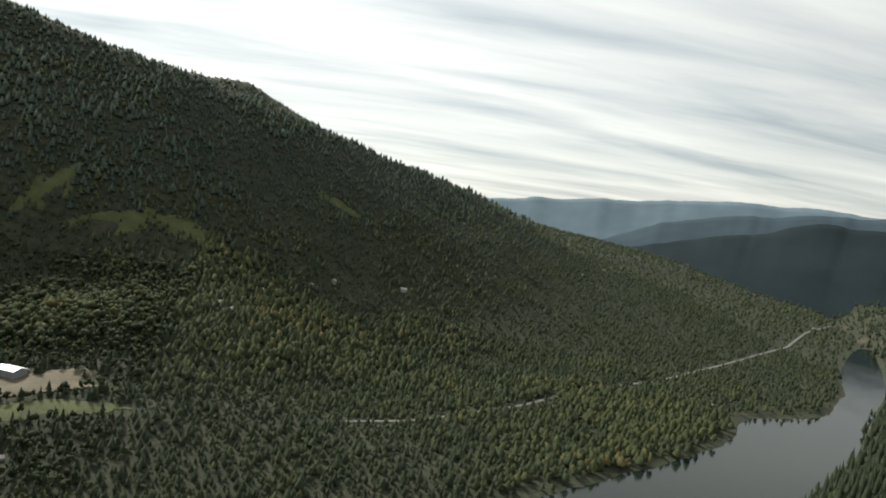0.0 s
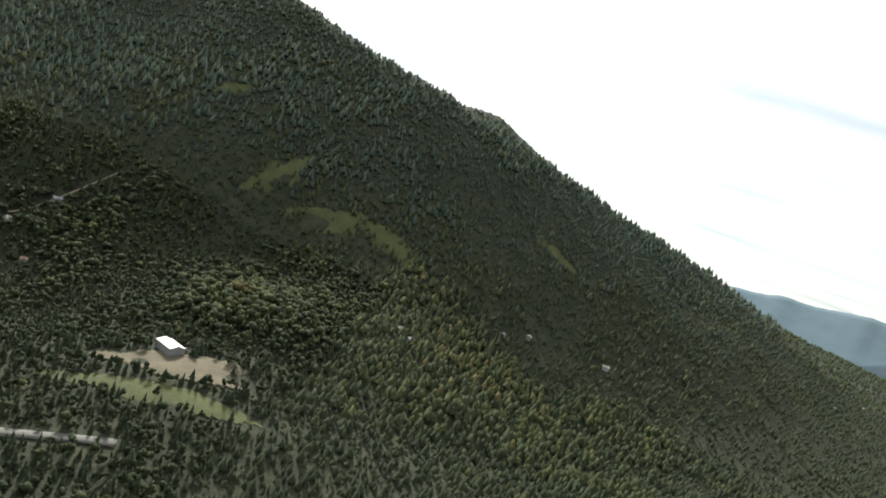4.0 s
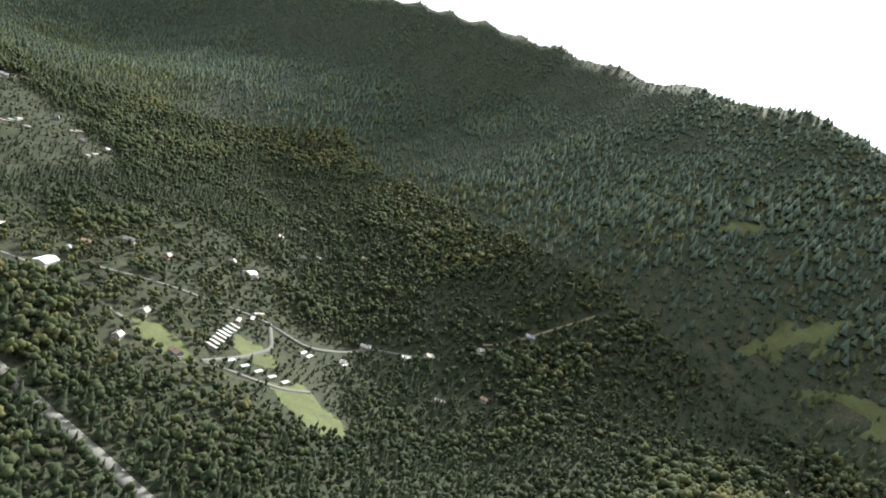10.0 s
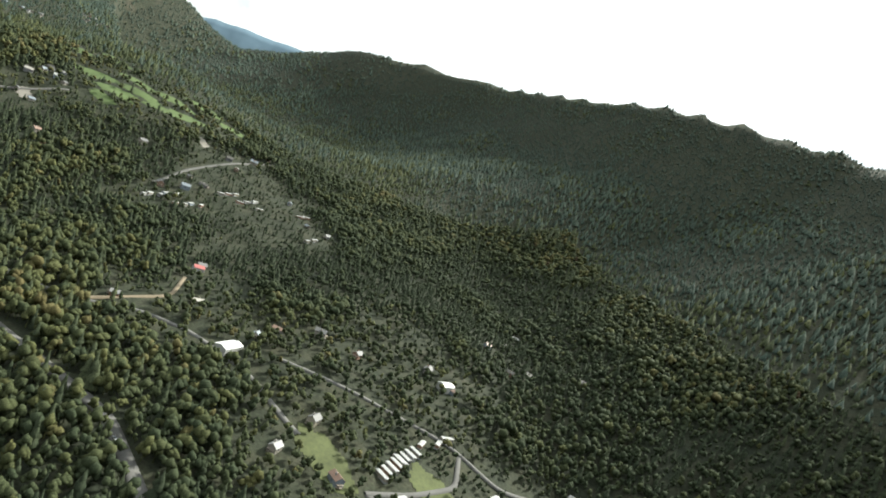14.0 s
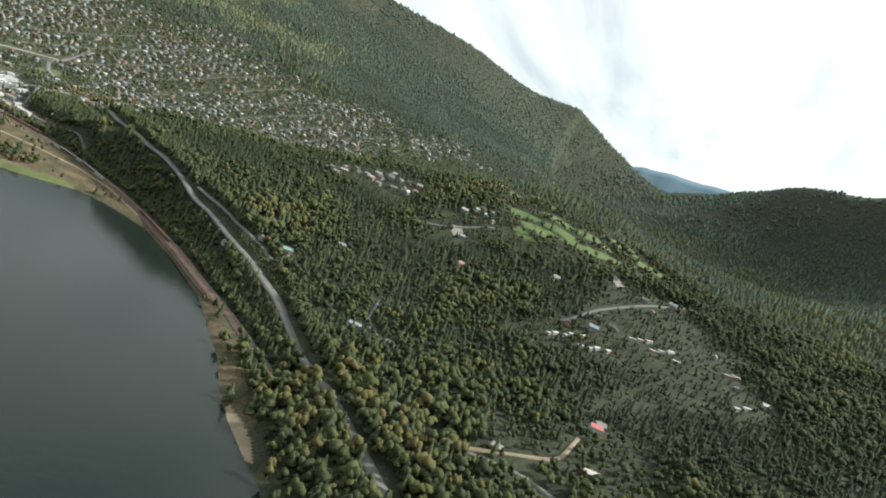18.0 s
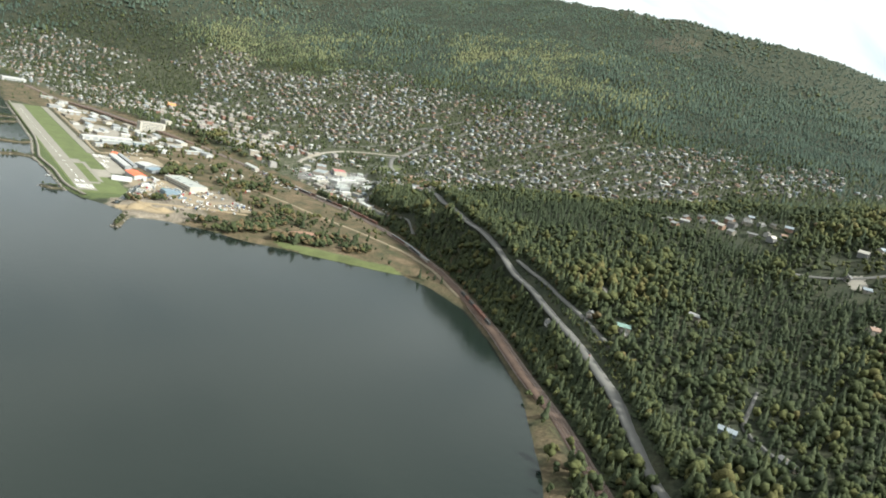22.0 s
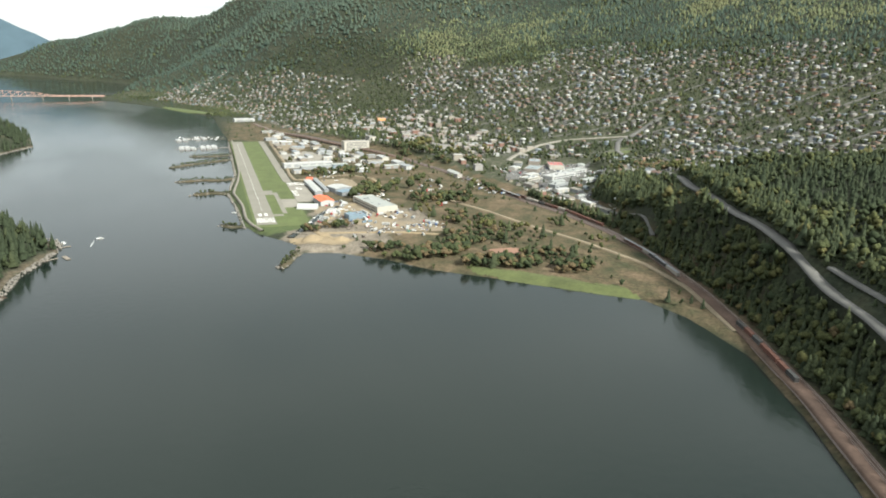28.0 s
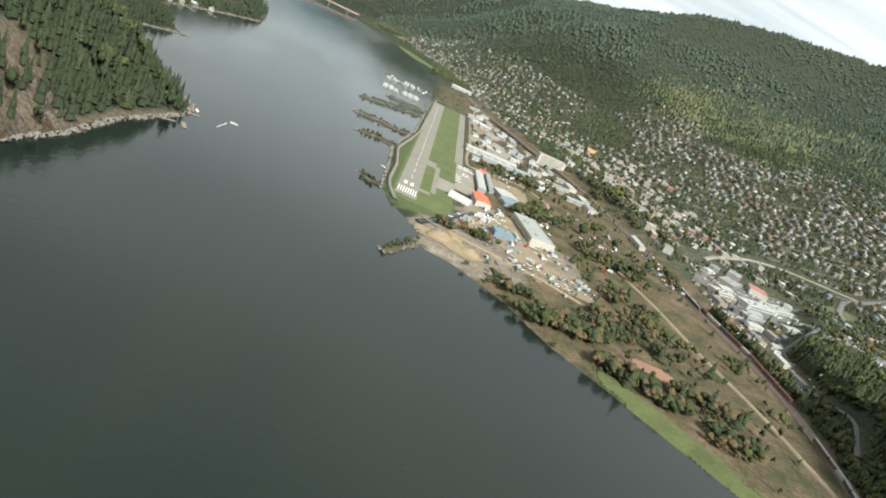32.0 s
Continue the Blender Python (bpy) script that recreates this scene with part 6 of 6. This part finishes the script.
def light_aircraft(x, y, turn, z):
    ob = thing("light_aircraft", x, y, turn, "small white high-wing aircraft tied down on the apron", "aircraft", "parked aircraft", z)
    bm = bmesh.new()
    prof = [(3.2, 0.25, 1.1), (2.6, 0.5, 1.15), (0.8, 0.6, 1.3), (-1.0, 0.4, 1.3), (-3.6, 0.12, 1.4)]
    rows = [[bm.verts.new((r * math.cos(6.2832 * k / 6), yy, zz + r * math.sin(6.2832 * k / 6))) for k in range(6)] for yy, r, zz in prof]
    for a, b in zip(rows, rows[1:]):
        for k in range(6):
            bm.faces.new((a[k], a[(k + 1) % 6], b[(k + 1) % 6], b[k]))
    bm.faces.new(rows[0])
    bm.faces.new(rows[-1])
    bmesh.ops.recalc_face_normals(bm, faces=bm.faces)
    part("fuselage", bm, WHITE_PAINT, ob)
    part("wing", boxes((-4.2, 4.2, 0.3, 1.35, 1.9, 2.02)), WHITE_PAINT, ob)
    part("tailplane", boxes((-1.6, 1.6, -3.9, -3.1, 1.4, 1.48)), WHITE_PAINT, ob)
    part("fin", boxes((-0.05, 0.05, -3.9, -3.0, 1.45, 2.7)), WHITE_PAINT, ob)
    for wx, wy in ((-1.1, 0.6), (1.1, 0.6), (0, 2.4)):
        share("wheel", CAR["wheel"], ob, pose(wx, wy, 0.3))


parked()
train()
for i in range(5):
    light_aircraft(50 + (i % 3) * 8.5, 204 + (i // 3) * 12, 90 + 10 * (i % 2), 3.95)
for i in range(3):
    light_aircraft(48.5, 128 + i * 13, 80 + 15 * (i % 3), 3.95)

# ---- far blue ranges that close the valleys ----
def far_range(name, az0, az1, dist, heights, colour, label, ox=-400, oy=-700):
    """A ridge on a wide arc round the valley; heights are stepped evenly along it."""
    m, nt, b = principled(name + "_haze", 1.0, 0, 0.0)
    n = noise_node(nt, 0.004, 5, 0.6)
    # distance haze is mixed into this base colour, paler for farther ranges
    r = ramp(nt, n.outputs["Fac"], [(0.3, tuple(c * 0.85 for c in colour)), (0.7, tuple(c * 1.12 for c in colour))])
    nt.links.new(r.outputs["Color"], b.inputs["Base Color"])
    k = 160
    a = np.radians(np.linspace(az0, az1, k))
    h = np.interp(np.linspace(0, 1, k), np.linspace(0, 1, len(heights)), heights)
    h = h + 9 * fbm(a * 30, a * 0, 1.0, 4, 13)
    rows = []
    for s in np.linspace(0, 1, 14):
        d = dist - 700 * (1 - s)
        rows.append(np.stack([ox + d * np.sin(a), oy + d * np.cos(a), -20 + (h + 20) * s ** 0.8 + 5 * fbm(a * 14, a * 0 + s * 5, 1.0, 2, 17) * s * (1 - s) * 2], 1))
    rows.append(np.stack([ox + (dist + 150) * np.sin(a), oy + (dist + 150) * np.cos(a), 0 * a - 30], 1))
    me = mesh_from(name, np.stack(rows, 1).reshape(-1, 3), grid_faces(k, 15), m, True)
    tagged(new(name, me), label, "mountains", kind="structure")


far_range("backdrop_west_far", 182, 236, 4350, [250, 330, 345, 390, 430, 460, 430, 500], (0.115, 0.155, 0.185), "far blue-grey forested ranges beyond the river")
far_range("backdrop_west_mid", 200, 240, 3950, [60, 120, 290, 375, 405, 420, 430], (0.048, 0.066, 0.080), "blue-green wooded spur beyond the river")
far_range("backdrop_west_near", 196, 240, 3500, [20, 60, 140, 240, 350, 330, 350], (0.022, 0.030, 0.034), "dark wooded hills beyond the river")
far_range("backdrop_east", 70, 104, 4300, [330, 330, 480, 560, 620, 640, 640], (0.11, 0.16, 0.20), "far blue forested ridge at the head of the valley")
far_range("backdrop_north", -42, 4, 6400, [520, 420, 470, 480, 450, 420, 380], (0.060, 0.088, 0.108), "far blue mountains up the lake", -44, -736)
def wooded(x, y, z, ds, dn):
    """How thickly trees stand at a place, 0 to 1."""
    d = np.ones(x.shape)
    d *= (z > 0.5)
    d *= np.where((ds > 0) & (ds < 18), 0.25, 1)
    # the foreshore, the yards and the airfield stand nearly open
    open_ = (ds > 0) & (z < 16) & (y > -460) & (y < 1300)
    d = np.where(open_, 0.05 + 0.30 * (fbm(x, y, 60, 3, 51) > 0.22), d)
    d = np.where((x < 75) & (y > -130) & (y < 760) & (ds > 0), 0, d)
    town = smooth(y + 0.18 * x, -250, 50) * smooth(x, 250, 420) * smooth(z, 220, 160)
    d *= 1 - 0.90 * town
    d *= 1 - 0.75 * smooth(zones(x, y)[2], 0.3, 0.7)
    d *= 1 - 0.32 * hamlet(x, y)
    for cx, cy, rx, ry, tt in MEADOWS:
        ux, uy = (x - cx) * math.cos(tt) + (y - cy) * math.sin(tt), (y - cy) * math.cos(tt) - (x - cx) * math.sin(tt)
        d *= 1 - 0.97 * smooth(1.25 - np.hypot(ux / rx, uy / ry), 0.1, 0.3)
    for line, half in ROADS:
        px, py = [q[0] for q in line], [q[1] for q in line]
        i = np.nonzero((x > min(px) - 30) & (x < max(px) + 30) & (y > min(py) - 30) & (y < max(py) + 30))[0]
        if len(i):
            e, _ = seg_dist(x[i], y[i], line)
            d[i[e < half + 1.2]] = 0
    occupied = FOOT + [(a, b, 5.5) for a, b in TOWN]
    gx, gy = np.floor(x / 60).astype(int), np.floor(y / 60).astype(int)
    cells = {}
    for i, k in enumerate(zip(gx.tolist(), gy.tolist())):
        cells.setdefault(k, []).append(i)
    for a, b, r in occupied:
        for ca in range(int((a - r) // 60), int((a + r) // 60) + 1):
            for cb in range(int((b - r) // 60), int((b + r) // 60) + 1):
                if (ca, cb) in cells:
                    i = np.array(cells[ca, cb])
                    d[i[np.hypot(x[i] - a, y[i] - b) < r]] = 0
    return d




HIGH_Y, HIGH_X = [q[1] for q in HIGHWAY], [q[0] for q in HIGHWAY]


def below_highway(x, y):
    """The strip on the lake side of the highway, its trees shortened to fit the road into the camera's view."""
    d = np.interp(y, HIGH_Y, HIGH_X) - x
    return (d > np.where((y > -690) & (y < -440), -20, -2)) & (d < np.where((y > -240) & (y < 150), 34, 5)) & (y > -700) & (y < 220)


def plant_woods():
    rng = random.Random(3)
    fir = [conifer_form(rng, 3, 5) for _ in range(8)]
    far_fir = [spire_form(rng) for _ in range(7)]
    leafy = [broadleaf_form(rng, 3 + (k % 3 == 0), True) for k in range(9)]
    far_leafy = [crown_form(rng) for _ in range(8)]
    bands = [("near", -480, 820, -1650, 520, 6.8, 61), ("west", -1250, -480, -1750, -950, 7.4, 66), ("mid", -1750, 2300, -2450, 1750, 9.6, 62), ("far", -3300, 3600, -4100, 4750, 20.0, 63)]
    done = []
    for name, x0, x1, y0, y1, step, seed in bands:
        x, y, nr = scatter(x0, x1, y0, y1, step, seed)
        for q in done:
            m = ~((x > q[0]) & (x < q[1] - 9) & (y > q[2]) & (y < q[3] - 9))
            x, y = x[m], y[m]
        done.append((x0, x1, y0, y1))
        z = ground_z(x, y)
        m = z > 0.5
        x, y, z = x[m], y[m], z[m]
        ds, dn = shore(x, y, SHORE_S, LAND_S), shore(x, y, SHORE_N, LAND_N)
        keep = nr.random_sample(len(x)) < wooded(x, y, z, ds, dn)
        x, y, z, ds = x[keep], y[keep], z[keep], ds[keep]
        patch = fbm(x, y, 180, 3, 71) + 0.5 * fbm(x, y, 50, 2, 73)
        share = np.clip((0.70 if name == "near" else 0.60) + 0.50 * patch - 0.36 * smooth(z, 140, 380) + 0.25 * smooth(y, -150, 350), 0.03, 0.9)
        flat = (z < 16) & (y > -320) & (ds > 0)
        # two stands over the town painted pale for sun, haze-toned conifers round them
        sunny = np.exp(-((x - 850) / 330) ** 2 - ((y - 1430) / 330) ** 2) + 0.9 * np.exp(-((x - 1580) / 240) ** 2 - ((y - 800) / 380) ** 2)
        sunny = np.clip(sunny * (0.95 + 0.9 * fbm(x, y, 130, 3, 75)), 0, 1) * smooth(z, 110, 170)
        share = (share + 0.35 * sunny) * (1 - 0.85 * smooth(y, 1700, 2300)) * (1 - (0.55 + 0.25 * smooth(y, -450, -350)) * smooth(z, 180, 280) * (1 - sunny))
        share = np.where(flat, 0.93, np.where(ds < 0, 0.12, share + 0.18 * smooth(-y, 1000, 1200) * smooth(z, 160, 90)))
        leaf = nr.random_sample(len(x)) < share
        # tint holds painted shade for south and west shore, haze-like paling up high
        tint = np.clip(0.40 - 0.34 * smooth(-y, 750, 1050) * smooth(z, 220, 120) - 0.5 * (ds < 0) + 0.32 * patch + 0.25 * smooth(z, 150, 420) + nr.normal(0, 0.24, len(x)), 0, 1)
        tint = np.where(nr.random_sample(len(x)) < 0.05, tint, np.minimum(tint, 0.74 + 0.1 * patch))
        big = 1.0 if name != "far" else 1.45
        h = np.where(leaf, nr.uniform(7, 16, len(x)), nr.uniform(8, 20, len(x))) * (0.85 + 0.35 * np.clip(patch, -0.6, 0.6)) * (1 - 0.35 * smooth(z, 350, 600)) * (1.18 if name == "near" else big ** 0.5)
        wid = 0.78 * nr.uniform(0.75, 1.4, len(x)) * np.where(leaf, 1.25, 1.3) * (1 + 0.5 * smooth(z, 350, 600)) * (1.0 if name == "near" else big ** 0.8)
        h = h * np.where(below_highway(x, y), 0.4, 1) * (1 - 0.38 * hamlet(x, y))
        h = np.where(flat, h * 0.62, np.where(ds < 0, h * 1.2, h))
        wid = np.where(ds < 0, wid * 0.62, wid)
        # west-shore conifers darkened further, their backlit shade put into the tint
        tint = np.where((ds < 0) & ~leaf, tint * 0.4, tint)
        p = np.stack([x, y, z], 1)
        wid = wid * np.where(leaf, 1.0 if name in ("near", "west") else 0.80, 1.0)
        # the painted sun patches also lift the tint of far broadleaves
        tint = np.where(leaf & (name in ("mid", "far")), tint * (0.7 + 0.4 * sunny), tint)
        # conifers painted pale for sun on the upper slopes, blue-green for haze further off
        tinted_fir = ~leaf & (nr.random_sample(len(x)) < sunny * 0.8)
        if tinted_fir.any():
            planted("sunlit_larch_forest", far_fir, p[tinted_fir], h[tinted_fir], wid[tinted_fir], tint[tinted_fir], SUNLIT_WOOD, "larches on the upper slopes, painted pale yellow-green for patches of sun")
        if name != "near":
            far_off = ~leaf & ~tinted_fir & (nr.random_sample(len(x)) < np.maximum(smooth(z, 110, 330), np.maximum(smooth(y, 1200, 1700), smooth(x, 1000, 1500) * smooth(y, -600, -200))))
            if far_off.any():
                planted("hazed_forest", far_fir, p[far_off], h[far_off], wid[far_off], tint[far_off], HAZED_WOOD, "dense conifer forest on the mountainsides, tinted blue-green for distance haze")
            tinted_fir = tinted_fir | far_off
        leaf_only, fir_only = leaf, ~leaf & ~tinted_fir
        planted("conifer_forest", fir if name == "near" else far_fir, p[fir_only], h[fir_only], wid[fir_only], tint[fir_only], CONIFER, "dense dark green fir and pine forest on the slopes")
        sunlit_leaf = leaf & (sunny > 0.3)
        if sunlit_leaf.any() and name != "near":
            planted("sunlit_aspen_forest", far_leafy, p[sunlit_leaf], h[sunlit_leaf], wid[sunlit_leaf], tint[sunlit_leaf], SUNLIT_WOOD, "aspens on the slope over the town, painted pale yellow-green as if in sun")
            leaf = leaf & ~sunlit_leaf
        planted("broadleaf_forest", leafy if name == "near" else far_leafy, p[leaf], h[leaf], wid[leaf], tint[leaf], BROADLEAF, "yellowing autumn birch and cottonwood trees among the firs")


plant_woods()


def more_trees():
    """Steep wooded banks by the highway, garden trees in the town, and willow thickets on the foreshore."""
    rng = random.Random(13)
    fir, leafy, small = [conifer_form(rng, 4, 6) for _ in range(5)], [broadleaf_form(rng, 4, True) for _ in range(5)], [broadleaf_form(rng, 2, True) for _ in range(5)]
    x, y, nr = scatter(90, 520, -760, 60, 3.4, 64)
    z = height(x, y)
    slope = np.hypot(height(x + 3, y) - z, height(x, y + 3) - z) / 3
    ds = shore(x, y, SHORE_S, LAND_S)
    dr, _ = seg_dist(x, y, RAIL)
    hx, hy = resample(HIGHWAY[2:16], 6.0)
    below = x < np.interp(y, hy, hx) + 30
    w = wooded(x, y, z, ds, None)
    bank = ((slope > 0.3) | (z > 13) | (y < -200)) & below & (x > np.interp(y, [q[1] for q in RAIL], [q[0] for q in RAIL]))
    m = (z > 3) & bank & (dr > 8) & (nr.random_sample(len(x)) < np.where(w > 0.01, 0.85, 0))
    x, y, z = x[m], y[m], z[m]
    leaf = nr.random_sample(len(x)) < 0.42
    p, t = np.stack([x, y, z], 1), np.clip(nr.normal(0.5, 0.22, len(x)), 0, 1)
    h, w = nr.uniform(8, 18, len(x)) * np.where(below_highway(x, y), 0.4, 1), nr.uniform(0.8, 1.2, len(x))
    planted("bank_firs", fir, p[~leaf], h[~leaf], w[~leaf], t[~leaf], CONIFER, "dark firs on the steep bank above the tracks")
    planted("bank_birches", leafy, p[leaf], 0.75 * h[leaf], w[leaf], t[leaf], BROADLEAF, "olive and yellow broadleaf trees on the steep bank")
    # town gardens
    x, y, nr = scatter(-420, 1650, -320, 2150, 10.0, 65)
    z = height(x, y)
    m = (z > 5) & (z < 260) & (x > np.interp(y, [-300, 300, 523, 800, 1120, 1600, 1950, 2150], [480, 380, 320, 190, 110, -20, -250, -440]))
    x, y, z = x[m], y[m], z[m]
    ds = shore(x, y, SHORE_S, LAND_S)
    m = (ds > 15) & (nr.random_sample(len(x)) < 0.88 * (wooded(x, y, z, ds, None) > 0.02))
    x, y, z = x[m], y[m], z[m]
    t = np.clip(nr.normal(0.30, 0.25, len(x)), 0, 1)
    dark = nr.random_sample(len(x)) < 0.38
    p, h = np.stack([x, y, z], 1), nr.uniform(4.5, 10.5, len(x))
    planted("garden_trees", small, p[~dark], h[~dark], nr.uniform(1.0, 1.5, (~dark).sum()), t[~dark], BROADLEAF, "garden and street trees turning yellow among the houses", "trees")
    planted("garden_firs", [conifer_form(rng, 3, 5) for _ in range(4)], p[dark], 1.15 * h[dark], nr.uniform(0.9, 1.3, dark.sum()), t[dark], CONIFER, "dark firs among the houses", "trees")
    # thickets
    P = []
    for cx, cy, rx, ry, n in ((135, -182, 38, 14, 130), (185, -218, 26, 11, 90), (160, -170, 30, 11, 80), (100, -150, 20, 8, 30), (215, -235, 20, 10, 50), (190, -150, 24, 10, 50), (230, -60, 30, 30, 36), (260, 60, 24, 40, 36), (210, 60, 16, 30, 24), (330, 120, 12, 40, 24), (258, -258, 24, 12, 60), (245, -215, 26, 10, 50), (205, -120, 36, 10, 50), (150, 120, 14, 22, 26), (165, 175, 12, 16, 18), (100, 300, 24, 8, 26), (150, 300, 26, 8, 26), (392, 330, 12, 60, 40),
                              (345, 380, 8, 60, 40), (300, 480, 8, 50, 40), (640, 120, 40, 70, 190), (590, 60, 26, 50, 90), (40, -62, 10, 8, 10), (70, -52, 16, 6, 16), (-60, 1380, 50, 30, 50)):
        for _ in range(int(n * (0.6 if cy < -100 else 1.0))):
            a, r = nr.uniform(0, 6.283), math.sqrt(nr.random_sample())
            P.append((cx + rx * r * math.cos(a), cy + ry * r * math.sin(a)))
    P = np.array(P)
    z = height(P[:, 0], P[:, 1])
    k = z > 0.8
    P = np.c_[P, z][k]
    planted("willow_thickets", leafy, P, nr.uniform(5, 11.5, len(P)), nr.uniform(1.1, 1.6, len(P)), np.where(nr.random_sample(len(P)) < 0.3, 0.97, np.clip(nr.normal(0.28, 0.2, len(P)), 0, 1)), BROADLEAF, "rounded olive willow and cottonwood thickets", "trees")


more_trees()


def shore_brush():
    """Bushes along the breakwaters."""
    rng = random.Random(9)
    forms = [broadleaf_form(rng, 3) for _ in range(4)]
    nr = np.random.RandomState(4)
    P = []
    for pts, width in BRUSH:
        x, y = resample(pts, 2.2)
        for a, b in zip(x[2:], y[2:]):
            if nr.random_sample() < 0.95:
                P.append((a + nr.uniform(-width, width) * 0.5, b + nr.uniform(-width, width) * 0.5, 1.2))
    P = np.array(P)
    planted("breakwater_bushes", forms, P, nr.uniform(2.5, 6, len(P)), nr.uniform(1.1, 1.6, len(P)), nr.uniform(0.0, 0.5, len(P)), BROADLEAF, "low autumn bushes on the breakwaters", "bushes")


shore_brush()


def single_trees():
    """Trees that stand out along the shore, the highway and the yards, each a thing."""
    rng = random.Random(41)
    firs, leafs = [], []
    for _ in range(5):
        v, f = conifer_form(rng, 6, 8)
        me = mesh_from("crown", v[:-4], f[:-3], CONIFER)
        set_attr(me, "tint", np.full(len(v) - 4, rng.uniform(0.2, 0.8)))
        firs.append(me)
        v, f = broadleaf_form(rng, 7)
        me = mesh_from("crown", v[:-4], f[:-3], BROADLEAF)
        set_attr(me, "tint", np.full(len(v) - 4, rng.uniform(0.1, 0.9)))
        leafs.append(me)
    bm = bmesh.new()
    cylinder(bm, 0, 0, -0.05, 0.6, 0.022, 0.006, 6)
    trunk = mesh_of("trunk", bm, BARK)
    nr = np.random.RandomState(6)
    i = nr.randint(len(HX), size=600)
    kind = np.arange(600) % 4
    x = np.select([kind == 0, kind == 1, kind == 2], [HX[i] + nr.uniform(-45, 45, 600), nr.uniform(180, 330, 600), HX[i] - nr.uniform(15, 40, 600)], -205 - nr.uniform(5, 90, 600))
    y = np.select([kind == 0, kind == 1, kind == 2], [HY[i] + nr.uniform(-45, 45, 600), nr.uniform(-260, 200, 600), HY[i] + nr.uniform(5, 30, 600)], nr.uniform(-150, 30, 600))
    z = height(x, y)
    good = (z > 2.5) & ~below_highway(x, y) & (wooded(x, y, z, shore(x, y, SHORE_S, LAND_S), None) > 0.05)
    spots = [(165, 130), (172, 122), (191, 153), (200, 160), (239, 186), (205, 172), (182, 138), (250, 196), (228, 178), (262, 150), (120, 92), (128, 100), (215, 140), (148, 108)]
    tall = [(a, b, float(height(a, b)), 4) for a, b in spots]
    for x, y, z, k in tall + list(zip(x[good].tolist(), y[good].tolist(), z[good].tolist(), kind[good].tolist()))[:246]:
        fir = nr.random_sample() < {1: 0.45, 4: 0.0}.get(k, 0.75)
        h = nr.uniform(12, 20) if fir else nr.uniform(12, 17) if k == 4 else nr.uniform(7, 13)
        ob = new("fir_tree" if fir else "birch_tree")
        ob.matrix_basis = pose(x, y, z - 0.2, 0, 0, nr.uniform(0, 360))
        tagged(ob, "tall dark green fir with a ragged spire" if fir else "rounded broadleaf tree turning yellow-green", "tree", "shore trees")
        w = h * nr.uniform(0.9, 1.3)
        sc = Matrix.Diagonal((w, w, h, 1))
        share("trunk", trunk, ob, sc)
        share("crown", (firs if fir else leafs)[nr.randint(5)], ob, sc)


HX, HY = resample(HIGHWAY[2:14], 3.0)
single_trees()
